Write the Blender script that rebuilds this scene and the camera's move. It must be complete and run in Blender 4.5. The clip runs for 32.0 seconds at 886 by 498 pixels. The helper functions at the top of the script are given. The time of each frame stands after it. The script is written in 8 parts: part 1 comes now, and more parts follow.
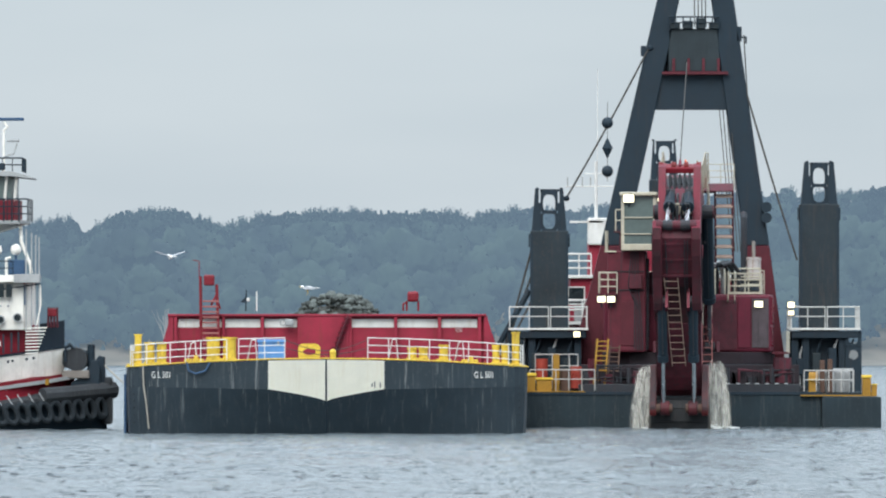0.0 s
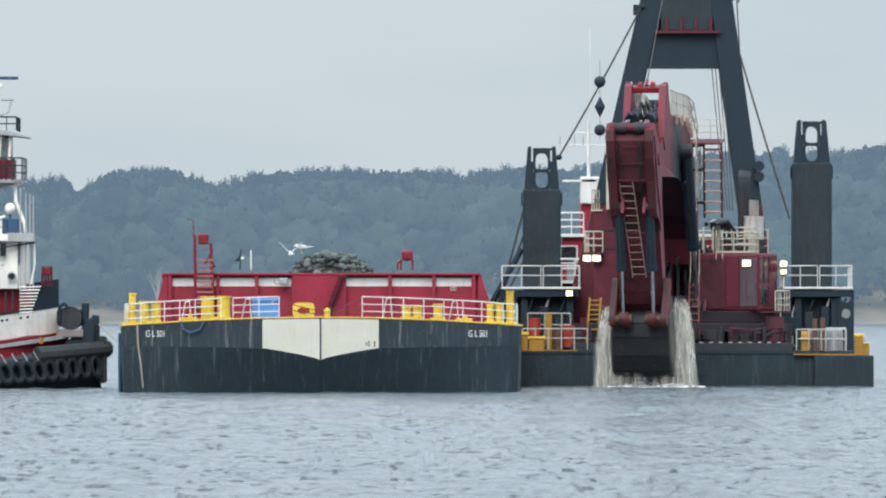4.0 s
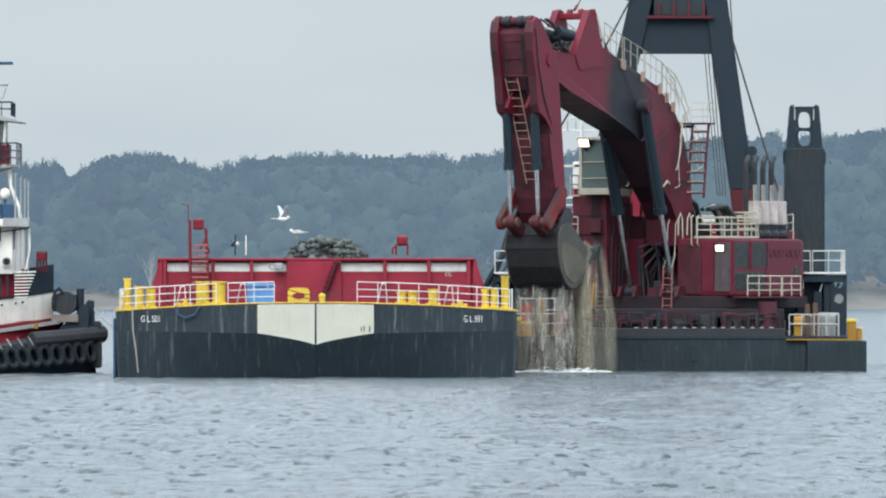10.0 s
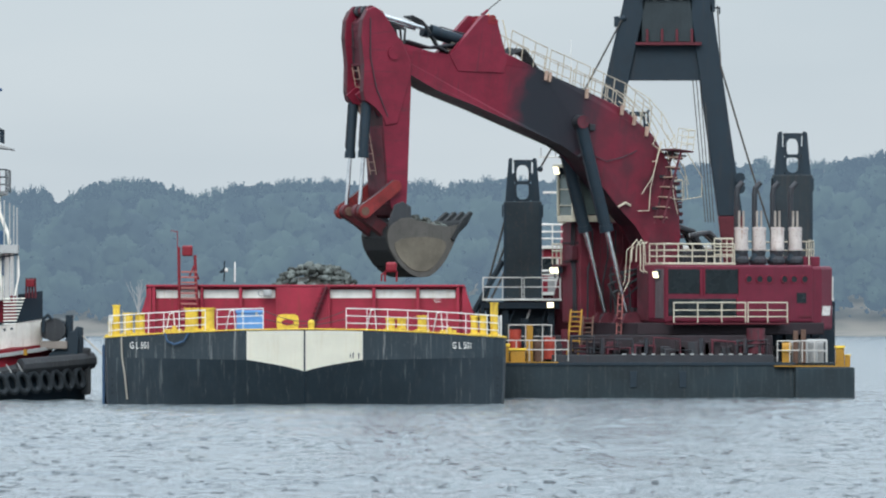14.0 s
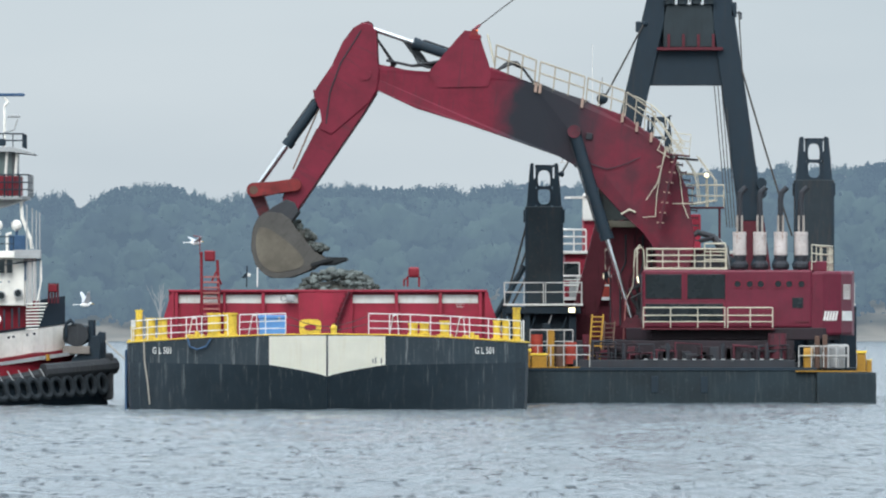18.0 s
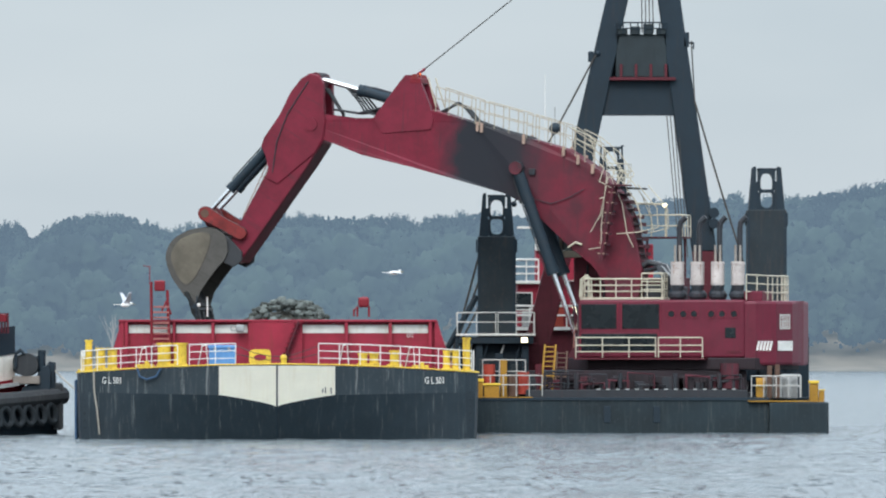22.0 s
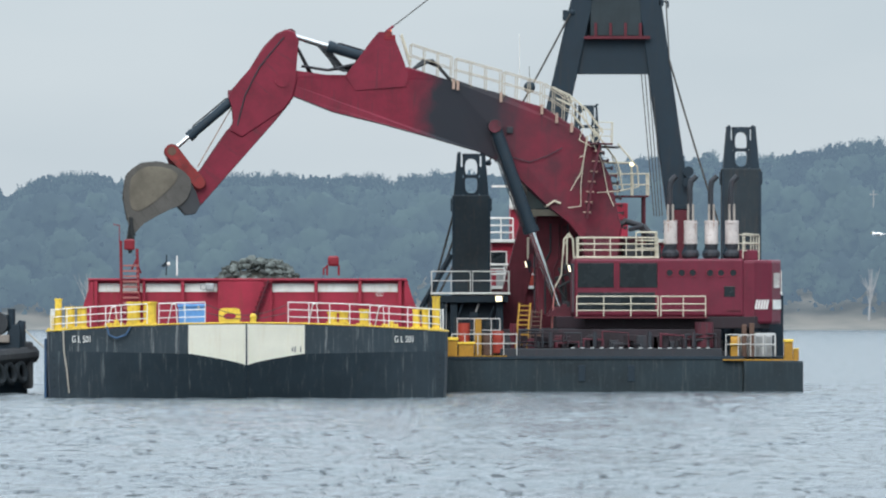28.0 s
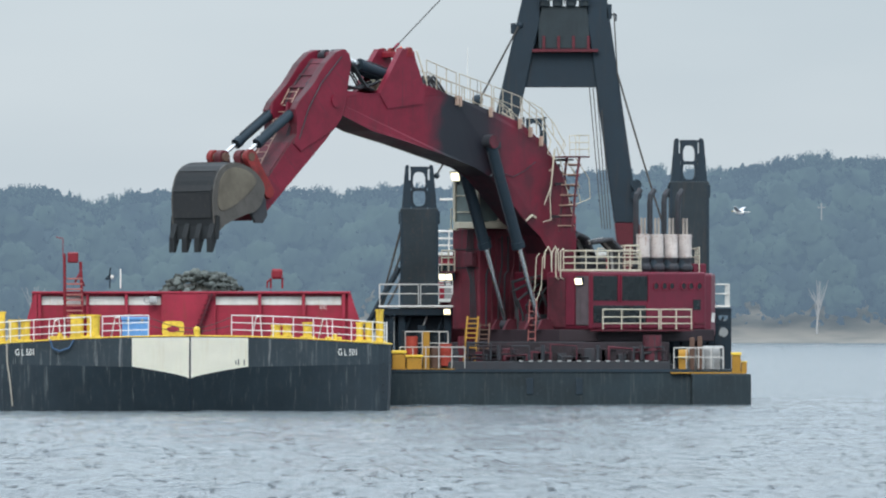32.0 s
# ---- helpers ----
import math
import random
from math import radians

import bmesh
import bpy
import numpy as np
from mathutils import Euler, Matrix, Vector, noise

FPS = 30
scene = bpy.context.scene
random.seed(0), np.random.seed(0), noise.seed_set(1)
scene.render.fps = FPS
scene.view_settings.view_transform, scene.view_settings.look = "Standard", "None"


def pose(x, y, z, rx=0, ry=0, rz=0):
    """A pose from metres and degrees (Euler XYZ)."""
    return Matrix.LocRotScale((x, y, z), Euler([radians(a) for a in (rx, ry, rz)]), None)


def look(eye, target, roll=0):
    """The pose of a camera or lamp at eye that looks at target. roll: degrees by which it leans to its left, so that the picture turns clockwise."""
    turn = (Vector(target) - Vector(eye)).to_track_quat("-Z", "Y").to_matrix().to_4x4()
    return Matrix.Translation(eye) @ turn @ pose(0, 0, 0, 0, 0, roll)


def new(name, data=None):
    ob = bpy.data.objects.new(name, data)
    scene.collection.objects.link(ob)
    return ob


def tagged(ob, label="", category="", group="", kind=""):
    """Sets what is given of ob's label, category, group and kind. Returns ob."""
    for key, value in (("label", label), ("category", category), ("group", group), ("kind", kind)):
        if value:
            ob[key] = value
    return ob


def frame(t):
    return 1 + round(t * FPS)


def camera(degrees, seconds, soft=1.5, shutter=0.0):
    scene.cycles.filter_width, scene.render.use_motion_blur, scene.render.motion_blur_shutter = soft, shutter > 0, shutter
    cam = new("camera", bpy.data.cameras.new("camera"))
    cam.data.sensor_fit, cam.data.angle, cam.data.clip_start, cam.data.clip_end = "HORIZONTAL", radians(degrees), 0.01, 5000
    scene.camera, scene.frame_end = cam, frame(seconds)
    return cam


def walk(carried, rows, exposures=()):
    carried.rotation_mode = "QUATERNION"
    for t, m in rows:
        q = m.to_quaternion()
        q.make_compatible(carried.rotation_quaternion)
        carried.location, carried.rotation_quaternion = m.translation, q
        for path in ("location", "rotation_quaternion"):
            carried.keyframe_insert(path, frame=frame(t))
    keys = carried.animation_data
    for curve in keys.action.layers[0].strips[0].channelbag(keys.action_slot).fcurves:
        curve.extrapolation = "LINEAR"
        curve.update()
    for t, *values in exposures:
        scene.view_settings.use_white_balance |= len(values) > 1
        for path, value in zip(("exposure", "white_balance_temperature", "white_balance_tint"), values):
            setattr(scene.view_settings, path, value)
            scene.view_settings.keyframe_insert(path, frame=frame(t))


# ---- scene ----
cam = camera(5.343, 32.0, soft=2.1)
EYE = (0.0, 0.0, 3.7)
AIM = [  # seconds, and the point at 400 m at which the camera looks: x, z
    (0, -0.000, 7.676), (0.5, 0.071, 7.486), (1, 0.190, 7.414), (1.5, 0.190, 7.224), (2, -0.000, 6.890),
    (2.5, -0.690, 5.700), (3, -0.524, 5.652), (3.5, 0.190, 6.033), (5.5, 0.476, 5.462), (6, 1.095, 5.938),
    (6.5, 1.357, 6.081), (7, 1.429, 5.676), (7.5, 0.476, 5.319), (8, -0.286, 5.986), (8.5, -0.333, 6.152),
    (9, -0.214, 5.510), (9.5, 0.143, 5.367), (10, 0.619, 5.319), (10.5, 0.643, 6.248), (11, 0.333, 6.129),
    (11.5, 0.690, 6.652), (12, 0.810, 6.105), (12.5, 1.024, 6.176), (13, 0.571, 6.795), (13.5, 0.476, 6.867),
    (14, 1.119, 6.438), (14.5, 0.500, 6.105), (16.5, 0.571, 6.462), (17, 0.333, 6.390), (17.5, 0.190, 6.605),
    (18, 0.214, 6.652), (18.5, 0.286, 6.057), (19, 0.095, 6.105), (19.5, 0.333, 6.390), (20, 0.500, 6.200),
    (20.5, 1.024, 6.581), (21, 1.024, 5.629), (21.5, 0.333, 6.057), (22, 2.214, 7.914), (22.5, 3.310, 7.367),
    (23, 4.143, 7.510), (23.5, 3.833, 7.414), (24, 2.881, 6.867), (24.5, 3.357, 6.890), (25, 3.524, 6.795),
    (25.5, 3.310, 6.724), (27.5, 3.286, 6.200), (28, 3.286, 6.176), (28.5, 3.310, 5.843), (29, 3.714, 5.629),
    (29.5, 4.548, 6.057), (30, 4.952, 7.057), (30.5, 4.929, 6.795), (31, 4.857, 6.724), (31.5, 5.238, 6.890),
    (32, 5.476, 6.724),
]
walk(cam, [(t, look(EYE, (x, 400.0, z))) for t, x, z in AIM])

# ---- light: a bright overcast sky ----
world = bpy.data.worlds.new("overcast")
scene.world = world
world.use_nodes = True
wn, wl = world.node_tree.nodes, world.node_tree.links
wn.clear()
SUN_EL, SUN_ROT = radians(41), radians(191)
sky = wn.new("ShaderNodeTexSky")
sky.sky_type, sky.sun_disc, sky.sun_elevation, sky.sun_rotation = "NISHITA", False, SUN_EL, SUN_ROT
tc = wn.new("ShaderNodeTexCoord")
cloud_map = wn.new("ShaderNodeMapping")
cloud_map.inputs["Scale"].default_value = (5.0, 5.0, 22.0)
cloud = wn.new("ShaderNodeTexNoise")
cloud.inputs["Scale"].default_value, cloud.inputs["Detail"].default_value = 1.6, 4.0
ramp = wn.new("ShaderNodeValToRGB")
ramp.color_ramp.elements[0].position, ramp.color_ramp.elements[0].color = 0.25, (0.545, 0.64, 0.725, 1)
ramp.color_ramp.elements[1].position, ramp.color_ramp.elements[1].color = 0.75, (0.70, 0.78, 0.845, 1)
sky_low = wn.new("ShaderNodeMix")
sky_low.data_type = "RGBA"
sky_low.inputs["Factor"].default_value = 0.985
# an overcast sky is brightest overhead
split = wn.new("ShaderNodeSeparateXYZ")
rise = wn.new("ShaderNodeMapRange")
rise.inputs["From Min"].default_value, rise.inputs["From Max"].default_value = 0.04, 0.8
rise.inputs["To Min"].default_value, rise.inputs["To Max"].default_value = 0.86, 3.4
bg = wn.new("ShaderNodeBackground")
wout = wn.new("ShaderNodeOutputWorld")
wl.new(tc.outputs["Generated"], cloud_map.inputs["Vector"])
wl.new(cloud_map.outputs["Vector"], cloud.inputs["Vector"])
wl.new(cloud.outputs["Fac"], ramp.inputs["Fac"])
wl.new(tc.outputs["Generated"], split.inputs["Vector"])
wl.new(split.outputs["Z"], rise.inputs["Value"])
wl.new(rise.outputs["Result"], bg.inputs["Strength"])
wl.new(sky.outputs["Color"], sky_low.inputs["A"])
wl.new(ramp.outputs["Color"], sky_low.inputs["B"])
wl.new(sky_low.outputs["Result"], bg.inputs["Color"])
wl.new(bg.outputs["Background"], wout.inputs["Surface"])
sun = new("sun", bpy.data.lights.new("sun", "SUN"))
sun.data.energy, sun.data.angle, sun.data.color = 2.25, radians(35), (1.0, 0.97, 0.93)
sun.matrix_world = look((-50, 130, 255), (5, 420, 0))

# ---- building helpers ----
def part(name, bm, material, parent, label=""):
    """Links a bmesh as one mesh object under a thing or a part."""
    me = bpy.data.meshes.new(name)
    bmesh.ops.recalc_face_normals(bm, faces=bm.faces)
    bm.to_mesh(me)
    bm.free()
    me.materials.append(material)
    ob = new(name, me)
    ob.parent = parent
    if label:
        ob["label"] = label
    return ob


def share(name, me, parent, m):
    """Another object on a mesh that exists already."""
    ob = new(name, me)
    ob.parent = parent
    ob.matrix_basis = m
    return ob


def thing(name, place, label, category, group=""):
    ob = new(name)
    ob.location = place
    return tagged(ob, label, category, group)


def box(x0, x1, y0, y1, z0, z1, bevel=0.0, bm=None):
    bm = bm or bmesh.new()
    vs = bmesh.ops.create_cube(bm, size=1)["verts"]
    for v in vs:
        v.co = Vector((x0 + (v.co.x + 0.5) * (x1 - x0), y0 + (v.co.y + 0.5) * (y1 - y0), z0 + (v.co.z + 0.5) * (z1 - z0)))
    if bevel:
        es = list({e for v in vs for e in v.link_edges})
        bmesh.ops.bevel(bm, geom=es, offset=bevel, segments=2, profile=0.5, affect="EDGES")
    return bm


def tube(p, q, r, n=8, bm=None, r2=None):
    bm = bm or bmesh.new()
    p, q = Vector(p), Vector(q)
    d = q - p
    m = Matrix.Translation((p + q) / 2) @ d.to_track_quat("Z", "Y").to_matrix().to_4x4()
    bmesh.ops.create_cone(bm, cap_ends=True, segments=n, radius1=r, radius2=r if r2 is None else r2, depth=d.length, matrix=m)
    return bm


def bar(pts, r, n=6, bm=None):
    """One bent bar through the points, mitred at the bends."""
    bm = bm or bmesh.new()
    ps = [Vector(p) for p in pts]
    ds = [(q - p).normalized() for p, q in zip(ps, ps[1:])]
    up = Vector((0, 0, 1)) if abs(ds[0].z) < 0.9 else Vector((1, 0, 0))
    rings = []
    for i, p in enumerate(ps):
        d = ds[0] if i == 0 else ds[-1] if i == len(ps) - 1 else (ds[i - 1] + ds[i])
        if d.length < 1e-4:
            d = ds[i]
        d = d.normalized()
        k = 1.0 if i in (0, len(ps) - 1) else min(1.8, 1.0 / max(0.5, d.dot(ds[i])))
        u = (up - d * up.dot(d))
        u = u.normalized() if u.length > 1e-4 else d.orthogonal().normalized()
        v = d.cross(u)
        up = u
        rings.append([bm.verts.new(p + (u * math.cos(2 * math.pi * j / n) * k + v * math.sin(2 * math.pi * j / n)) * r) for j in range(n)])
    for a, b in zip(rings, rings[1:]):
        for j in range(n):
            bm.faces.new((a[j], a[(j + 1) % n], b[(j + 1) % n], b[j]))
    bm.faces.new(list(reversed(rings[0])))
    bm.faces.new(rings[-1])
    return bm


def ball(c, r, bm=None, squash=(1, 1, 1), seg=12):
    bm = bm or bmesh.new()
    bmesh.ops.create_uvsphere(bm, u_segments=seg, v_segments=max(6, seg // 2), radius=r, matrix=Matrix.Translation(c) @ Matrix.Diagonal((*squash, 1)))
    return bm


def prism(poly, a0, a1, axis="y", bevel=0.0, bm=None):
    """A plate: the outline (two coordinates a point) drawn out along an axis."""
    bm = bm or bmesh.new()
    def at(u, v, a):
        return {"y": (u, a, v), "x": (a, u, v), "z": (u, v, a)}[axis]
    lo = [bm.verts.new(at(u, v, a0)) for u, v in poly]
    hi = [bm.verts.new(at(u, v, a1)) for u, v in poly]
    n = len(poly)
    caps = [bm.faces.new(lo), bm.faces.new(list(reversed(hi)))]
    for i in range(n):
        j = (i + 1) % n
        bm.faces.new((lo[j], lo[i], hi[i], hi[j]))
    if bevel:
        es = list({e for f in caps for e in f.edges})
        bmesh.ops.bevel(bm, geom=es, offset=bevel, segments=2, profile=0.5, affect="EDGES")
    return bm


def ring(cx, cz, r0, r1, y0, y1, n=24, bm=None):
    """A round ring whose axis runs along y."""
    bm = bm or bmesh.new()
    loops = []
    for r, y in ((r0, y0), (r1, y0), (r1, y1), (r0, y1)):
        loops.append([bm.verts.new((cx + r * math.cos(2 * math.pi * i / n), y, cz + r * math.sin(2 * math.pi * i / n))) for i in range(n)])
    for a, b in zip(loops, loops[1:] + loops[:1]):
        for i in range(n):
            bm.faces.new((a[i], a[(i + 1) % n], b[(i + 1) % n], b[i]))
    return bm


def writing(text, size, m, material, parent, name="lettering"):
    cu = bpy.data.curves.new(name, "FONT")
    cu.body, cu.size, cu.extrude, cu.align_x, cu.align_y = text, size, 0.004, "CENTER", "CENTER"
    tmp = bpy.data.objects.new(name, cu)
    scene.collection.objects.link(tmp)
    me = bpy.data.meshes.new_from_object(tmp.evaluated_get(bpy.context.evaluated_depsgraph_get()))
    bpy.data.objects.remove(tmp)
    me.materials.clear()
    me.materials.append(material)
    ob = new(name, me)
    ob.parent, ob.matrix_basis = parent, m
    return ob


def railing(parent, pts, h, material, step=1.5, rails=(1.0, 0.52), r=0.028, name="railing"):
    """A handrail along the points, with each post and each rail a piece of its own."""
    bm = bmesh.new()
    run = bar([(x, y, z + h) for x, y, z in pts], r * 1.15, 6, bm)
    top = part(name, run, material, parent)
    for k in rails[1:]:
        part("rail", bar([(x, y, z + h * k) for x, y, z in pts], r, 6), material, top)
    post = bpy.data.meshes.new("post")
    bmp = tube((0, 0, 0), (0, 0, h), r * 1.1, 6)
    bmp.to_mesh(post)
    bmp.free()
    post.materials.append(material)
    for a, b in zip(pts, pts[1:]):
        a, b = Vector(a), Vector(b)
        n = max(1, round((b - a).length / step))
        for i in range(n + (b == Vector(pts[-1]))):
            share("post", post, top, Matrix.Translation(a.lerp(b, i / n)))
    return top


def ladder(parent, a, b, w, side, material, step=0.3, r=0.03, name="ladder"):
    """Two stringers and rungs from a to b; side is the direction of the rungs."""
    a, b, side = Vector(a), Vector(b), Vector(side).normalized() * w / 2
    bm = tube(a - side, b - side, r * 1.3, 6)
    tube(a + side, b + side, r * 1.3, 6, bm)
    lad = part(name, bm, material, parent)
    n = max(2, int((b - a).length / step))
    rung = None
    for i in range(n):
        c = a.lerp(b, (i + 0.5) / n)
        if rung is None:
            rung = part("rung", tube(-side, side, r, 6), material, lad)
            rung.location = c
        else:
            share("rung", rung.data, lad, Matrix.Translation(c))
    return lad


# ---- materials ----
def paint(name, color, rough=0.5, metal=0.0, wear=None, amount=0.35, scale=1.2, streak=0.25, bump=0.15, spec=0.27, vary=0.2):
    """Painted steel and the like: colour drift, runs down the faces, worn spots in a second colour, fine relief."""
    mat = bpy.data.materials.new(name)
    mat.use_nodes = True
    n, l = mat.node_tree.nodes, mat.node_tree.links
    b = n["Principled BSDF"]
    geo = n.new("ShaderNodeTexCoord")
    big = n.new("ShaderNodeTexNoise")
    big.inputs["Scale"].default_value, big.inputs["Detail"].default_value, big.inputs["Roughness"].default_value = scale, 6.0, 0.65
    fine = n.new("ShaderNodeTexNoise")
    fine.inputs["Scale"].default_value, fine.inputs["Detail"].default_value = scale * 14, 4.0
    mp = n.new("ShaderNodeMapping")
    mp.inputs["Scale"].default_value = (3.0, 3.0, 0.25)
    runs = n.new("ShaderNodeTexNoise")
    runs.inputs["Scale"].default_value, runs.inputs["Detail"].default_value = 2.2, 5.0
    l.new(geo.outputs["Object"], big.inputs["Vector"])
    l.new(geo.outputs["Object"], fine.inputs["Vector"])
    l.new(geo.outputs["Object"], mp.inputs["Vector"])
    l.new(mp.outputs["Vector"], runs.inputs["Vector"])
    tone = n.new("ShaderNodeMapRange")
    tone.inputs["From Min"].default_value, tone.inputs["From Max"].default_value = 0.3, 0.7
    tone.inputs["To Min"].default_value, tone.inputs["To Max"].default_value = 1 - vary, 1 + vary * 0.7
    l.new(big.outputs["Fac"], tone.inputs["Value"])
    mul = n.new("ShaderNodeMix")
    mul.data_type, mul.blend_type = "RGBA", "MULTIPLY"
    mul.inputs["Factor"].default_value = 1.0
    mul.inputs["A"].default_value = (*color, 1)
    l.new(tone.outputs["Result"], mul.inputs["B"])
    worn = wear or tuple(c * 0.35 for c in color)
    r1 = n.new("ShaderNodeMapRange")
    r1.inputs["From Min"].default_value, r1.inputs["From Max"].default_value = 0.56, 0.72
    r1.inputs["To Max"].default_value = streak
    l.new(runs.outputs["Fac"], r1.inputs["Value"])
    m1 = n.new("ShaderNodeMix")
    m1.data_type = "RGBA"
    m1.inputs["B"].default_value = (*worn, 1)
    l.new(mul.outputs["Result"], m1.inputs["A"])
    l.new(r1.outputs["Result"], m1.inputs["Factor"])
    r2 = n.new("ShaderNodeMapRange")
    r2.inputs["From Min"].default_value, r2.inputs["From Max"].default_value = 0.6, 0.68
    r2.inputs["To Max"].default_value = amount
    l.new(fine.outputs["Fac"], r2.inputs["Value"])
    m2 = n.new("ShaderNodeMix")
    m2.data_type = "RGBA"
    m2.inputs["B"].default_value = (*worn, 1)
    l.new(m1.outputs["Result"], m2.inputs["A"])
    l.new(r2.outputs["Result"], m2.inputs["Factor"])
    l.new(m2.outputs["Result"], b.inputs["Base Color"])
    b.inputs["Metallic"].default_value = metal
    b.inputs["Specular IOR Level"].default_value = spec
    rr = n.new("ShaderNodeMapRange")
    rr.inputs["To Min"].default_value, rr.inputs["To Max"].default_value = rough - 0.1, min(1.0, rough + 0.2)
    l.new(big.outputs["Fac"], rr.inputs["Value"])
    l.new(rr.outputs["Result"], b.inputs["Roughness"])
    bp = n.new("ShaderNodeBump")
    bp.inputs["Strength"].default_value, bp.inputs["Distance"].default_value = bump, 0.02
    l.new(fine.outputs["Fac"], bp.inputs["Height"])
    l.new(bp.outputs["Normal"], b.inputs["Normal"])
    return mat


def glow(name, color, strength):
    mat = bpy.data.materials.new(name)
    mat.use_nodes = True
    b = mat.node_tree.nodes["Principled BSDF"]
    b.inputs["Base Color"].default_value = (*color, 1)
    b.inputs["Emission Color"].default_value = (*color, 1)
    b.inputs["Emission Strength"].default_value = strength
    return mat


RED = paint("red_paint", (0.145, 0.0105, 0.026), 0.45, wear=(0.045, 0.02, 0.024), amount=0.45, streak=0.45, vary=0.28)
HOUSE_RED = paint("house_red_paint", (0.112, 0.012, 0.027), 0.45, wear=(0.05, 0.022, 0.026), amount=0.3, streak=0.35, vary=0.22)
BRIGHT_RED = paint("bright_red_paint", (0.17, 0.010, 0.019), 0.45, wear=(0.07, 0.02, 0.02))
COAMING_RED = paint("coaming_red_paint", (0.25, 0.017, 0.037), 0.5, wear=(0.15, 0.035, 0.025), streak=0.4)
DARK_RED = paint("dark_red_paint", (0.085, 0.013, 0.021), 0.5, amount=0.45, streak=0.5)
BLACK = paint("black_steel", (0.011, 0.023, 0.034), 0.6, wear=(0.03, 0.028, 0.028), streak=0.35)
HULL_BLACK = paint("black_hull_paint", (0.018, 0.029, 0.037), 0.6, wear=(0.055, 0.066, 0.072), streak=0.4, scale=0.6)
# hull paint of the raked lower bow, its shade mixed into the colour
RAKE_BLACK = paint("shaded_rake_hull_paint", (0.015, 0.025, 0.033), 0.45, wear=(0.035, 0.042, 0.046), streak=0.35)
WHITE = paint("white_paint", (0.64, 0.64, 0.61), 0.5, wear=(0.35, 0.25, 0.14), amount=0.12, streak=0.3)
RUST_WHITE = paint("rust_stained_white", (0.93, 0.91, 0.78), 0.5, wear=(0.7, 0.58, 0.36), amount=0.05, streak=0.16, vary=0.05)
YELLOW = paint("yellow_paint", (0.64, 0.44, 0.05), 0.55, wear=(0.2, 0.10, 0.04), amount=0.5, streak=0.55, vary=0.3)
BLUE = paint("blue_plastic", (0.10, 0.25, 0.50), 0.4, amount=0.1, streak=0.1)
ORANGE = paint("orange_plastic", (0.30, 0.045, 0.03), 0.6, amount=0.15)
GREY = paint("grey_steel", (0.30, 0.31, 0.31), 0.5)
CHROME = paint("chromed_rod", (0.62, 0.63, 0.64), 0.18, 1.0, amount=0.05, streak=0.05, bump=0.02, spec=0.5)
MUFFLER = paint("muffler_white", (0.44, 0.40, 0.38), 0.55, wear=(0.22, 0.12, 0.085), streak=0.85, amount=0.6, scale=1.0, vary=0.3)
RUSTY = paint("rusty_steel", (0.10, 0.06, 0.045), 0.75, wear=(0.05, 0.03, 0.02), amount=0.6)
MUD_STEEL = paint("muddy_bucket_steel", (0.011, 0.014, 0.016), 0.6, wear=(0.028, 0.027, 0.026), amount=0.6, scale=0.9, streak=0.5, bump=0.5)
DARK_STEEL = paint("dark_bucket_steel", (0.032, 0.036, 0.041), 0.5, wear=(0.06, 0.052, 0.045), streak=0.4, bump=0.4)
GRIMY_RED = paint("grimy_red_paint", (0.082, 0.017, 0.026), 0.6, wear=(0.030, 0.027, 0.031), amount=0.8, streak=0.95, scale=0.9, bump=0.3, vary=0.6)
OILY = paint("oily_black_steel", (0.026, 0.030, 0.036), 0.5, wear=(0.06, 0.032, 0.034), amount=0.5, streak=0.5)
GLASS_DARK = paint("tinted_window", (0.010, 0.016, 0.019), 0.22, amount=0.0, streak=0.05, bump=0.0, spec=0.3)
CAB_GLASS = paint("cab_glass", (0.10, 0.135, 0.13), 0.15, amount=0.0, streak=0.1, bump=0.0, spec=0.5)
RUBBER = paint("rubber", (0.032, 0.036, 0.040), 0.85, wear=(0.07, 0.07, 0.068), amount=0.4, streak=0.5, bump=0.5)
ROPE = paint("wire_rope", (0.05, 0.048, 0.045), 0.7, amount=0.2)
MOORING = paint("mooring_line", (0.28, 0.26, 0.22), 0.9, amount=0.2)
GREEN_GREY = paint("green_machinery_paint", (0.019, 0.029, 0.034), 0.5)
TIMBER = paint("grey_timber", (0.20, 0.18, 0.16), 0.85, amount=0.4)
ROCK = paint("dredged_rock", (0.075, 0.086, 0.08), 0.8, wear=(0.03, 0.033, 0.03), amount=0.6, scale=1.5, bump=0.8)
MUD = paint("grey_mud", (0.05, 0.05, 0.042), 0.6, amount=0.5, bump=0.8)
DULL_BLUE = paint("scuffed_blue_rubber", (0.035, 0.075, 0.14), 0.7, amount=0.4)
MUSTARD = paint("worn_mustard_paint", (0.30, 0.16, 0.02), 0.6, wear=(0.1, 0.06, 0.03), amount=0.5)
FEATHER = paint("white_feathers", (0.82, 0.82, 0.80), 0.8, amount=0.0, streak=0.0, bump=0.0)
WING_GREY = paint("grey_feathers", (0.45, 0.47, 0.5), 0.8, amount=0.0, streak=0.0, bump=0.0)
LAMP_GLOW = glow("lit_floodlight", (1.0, 0.90, 0.62), 1.9)
SMALL_GLOW = glow("lit_deck_light", (1.0, 0.90, 0.6), 1.7)
BEACON = glow("orange_beacon", (0.8, 0.16, 0.04), 0.2)


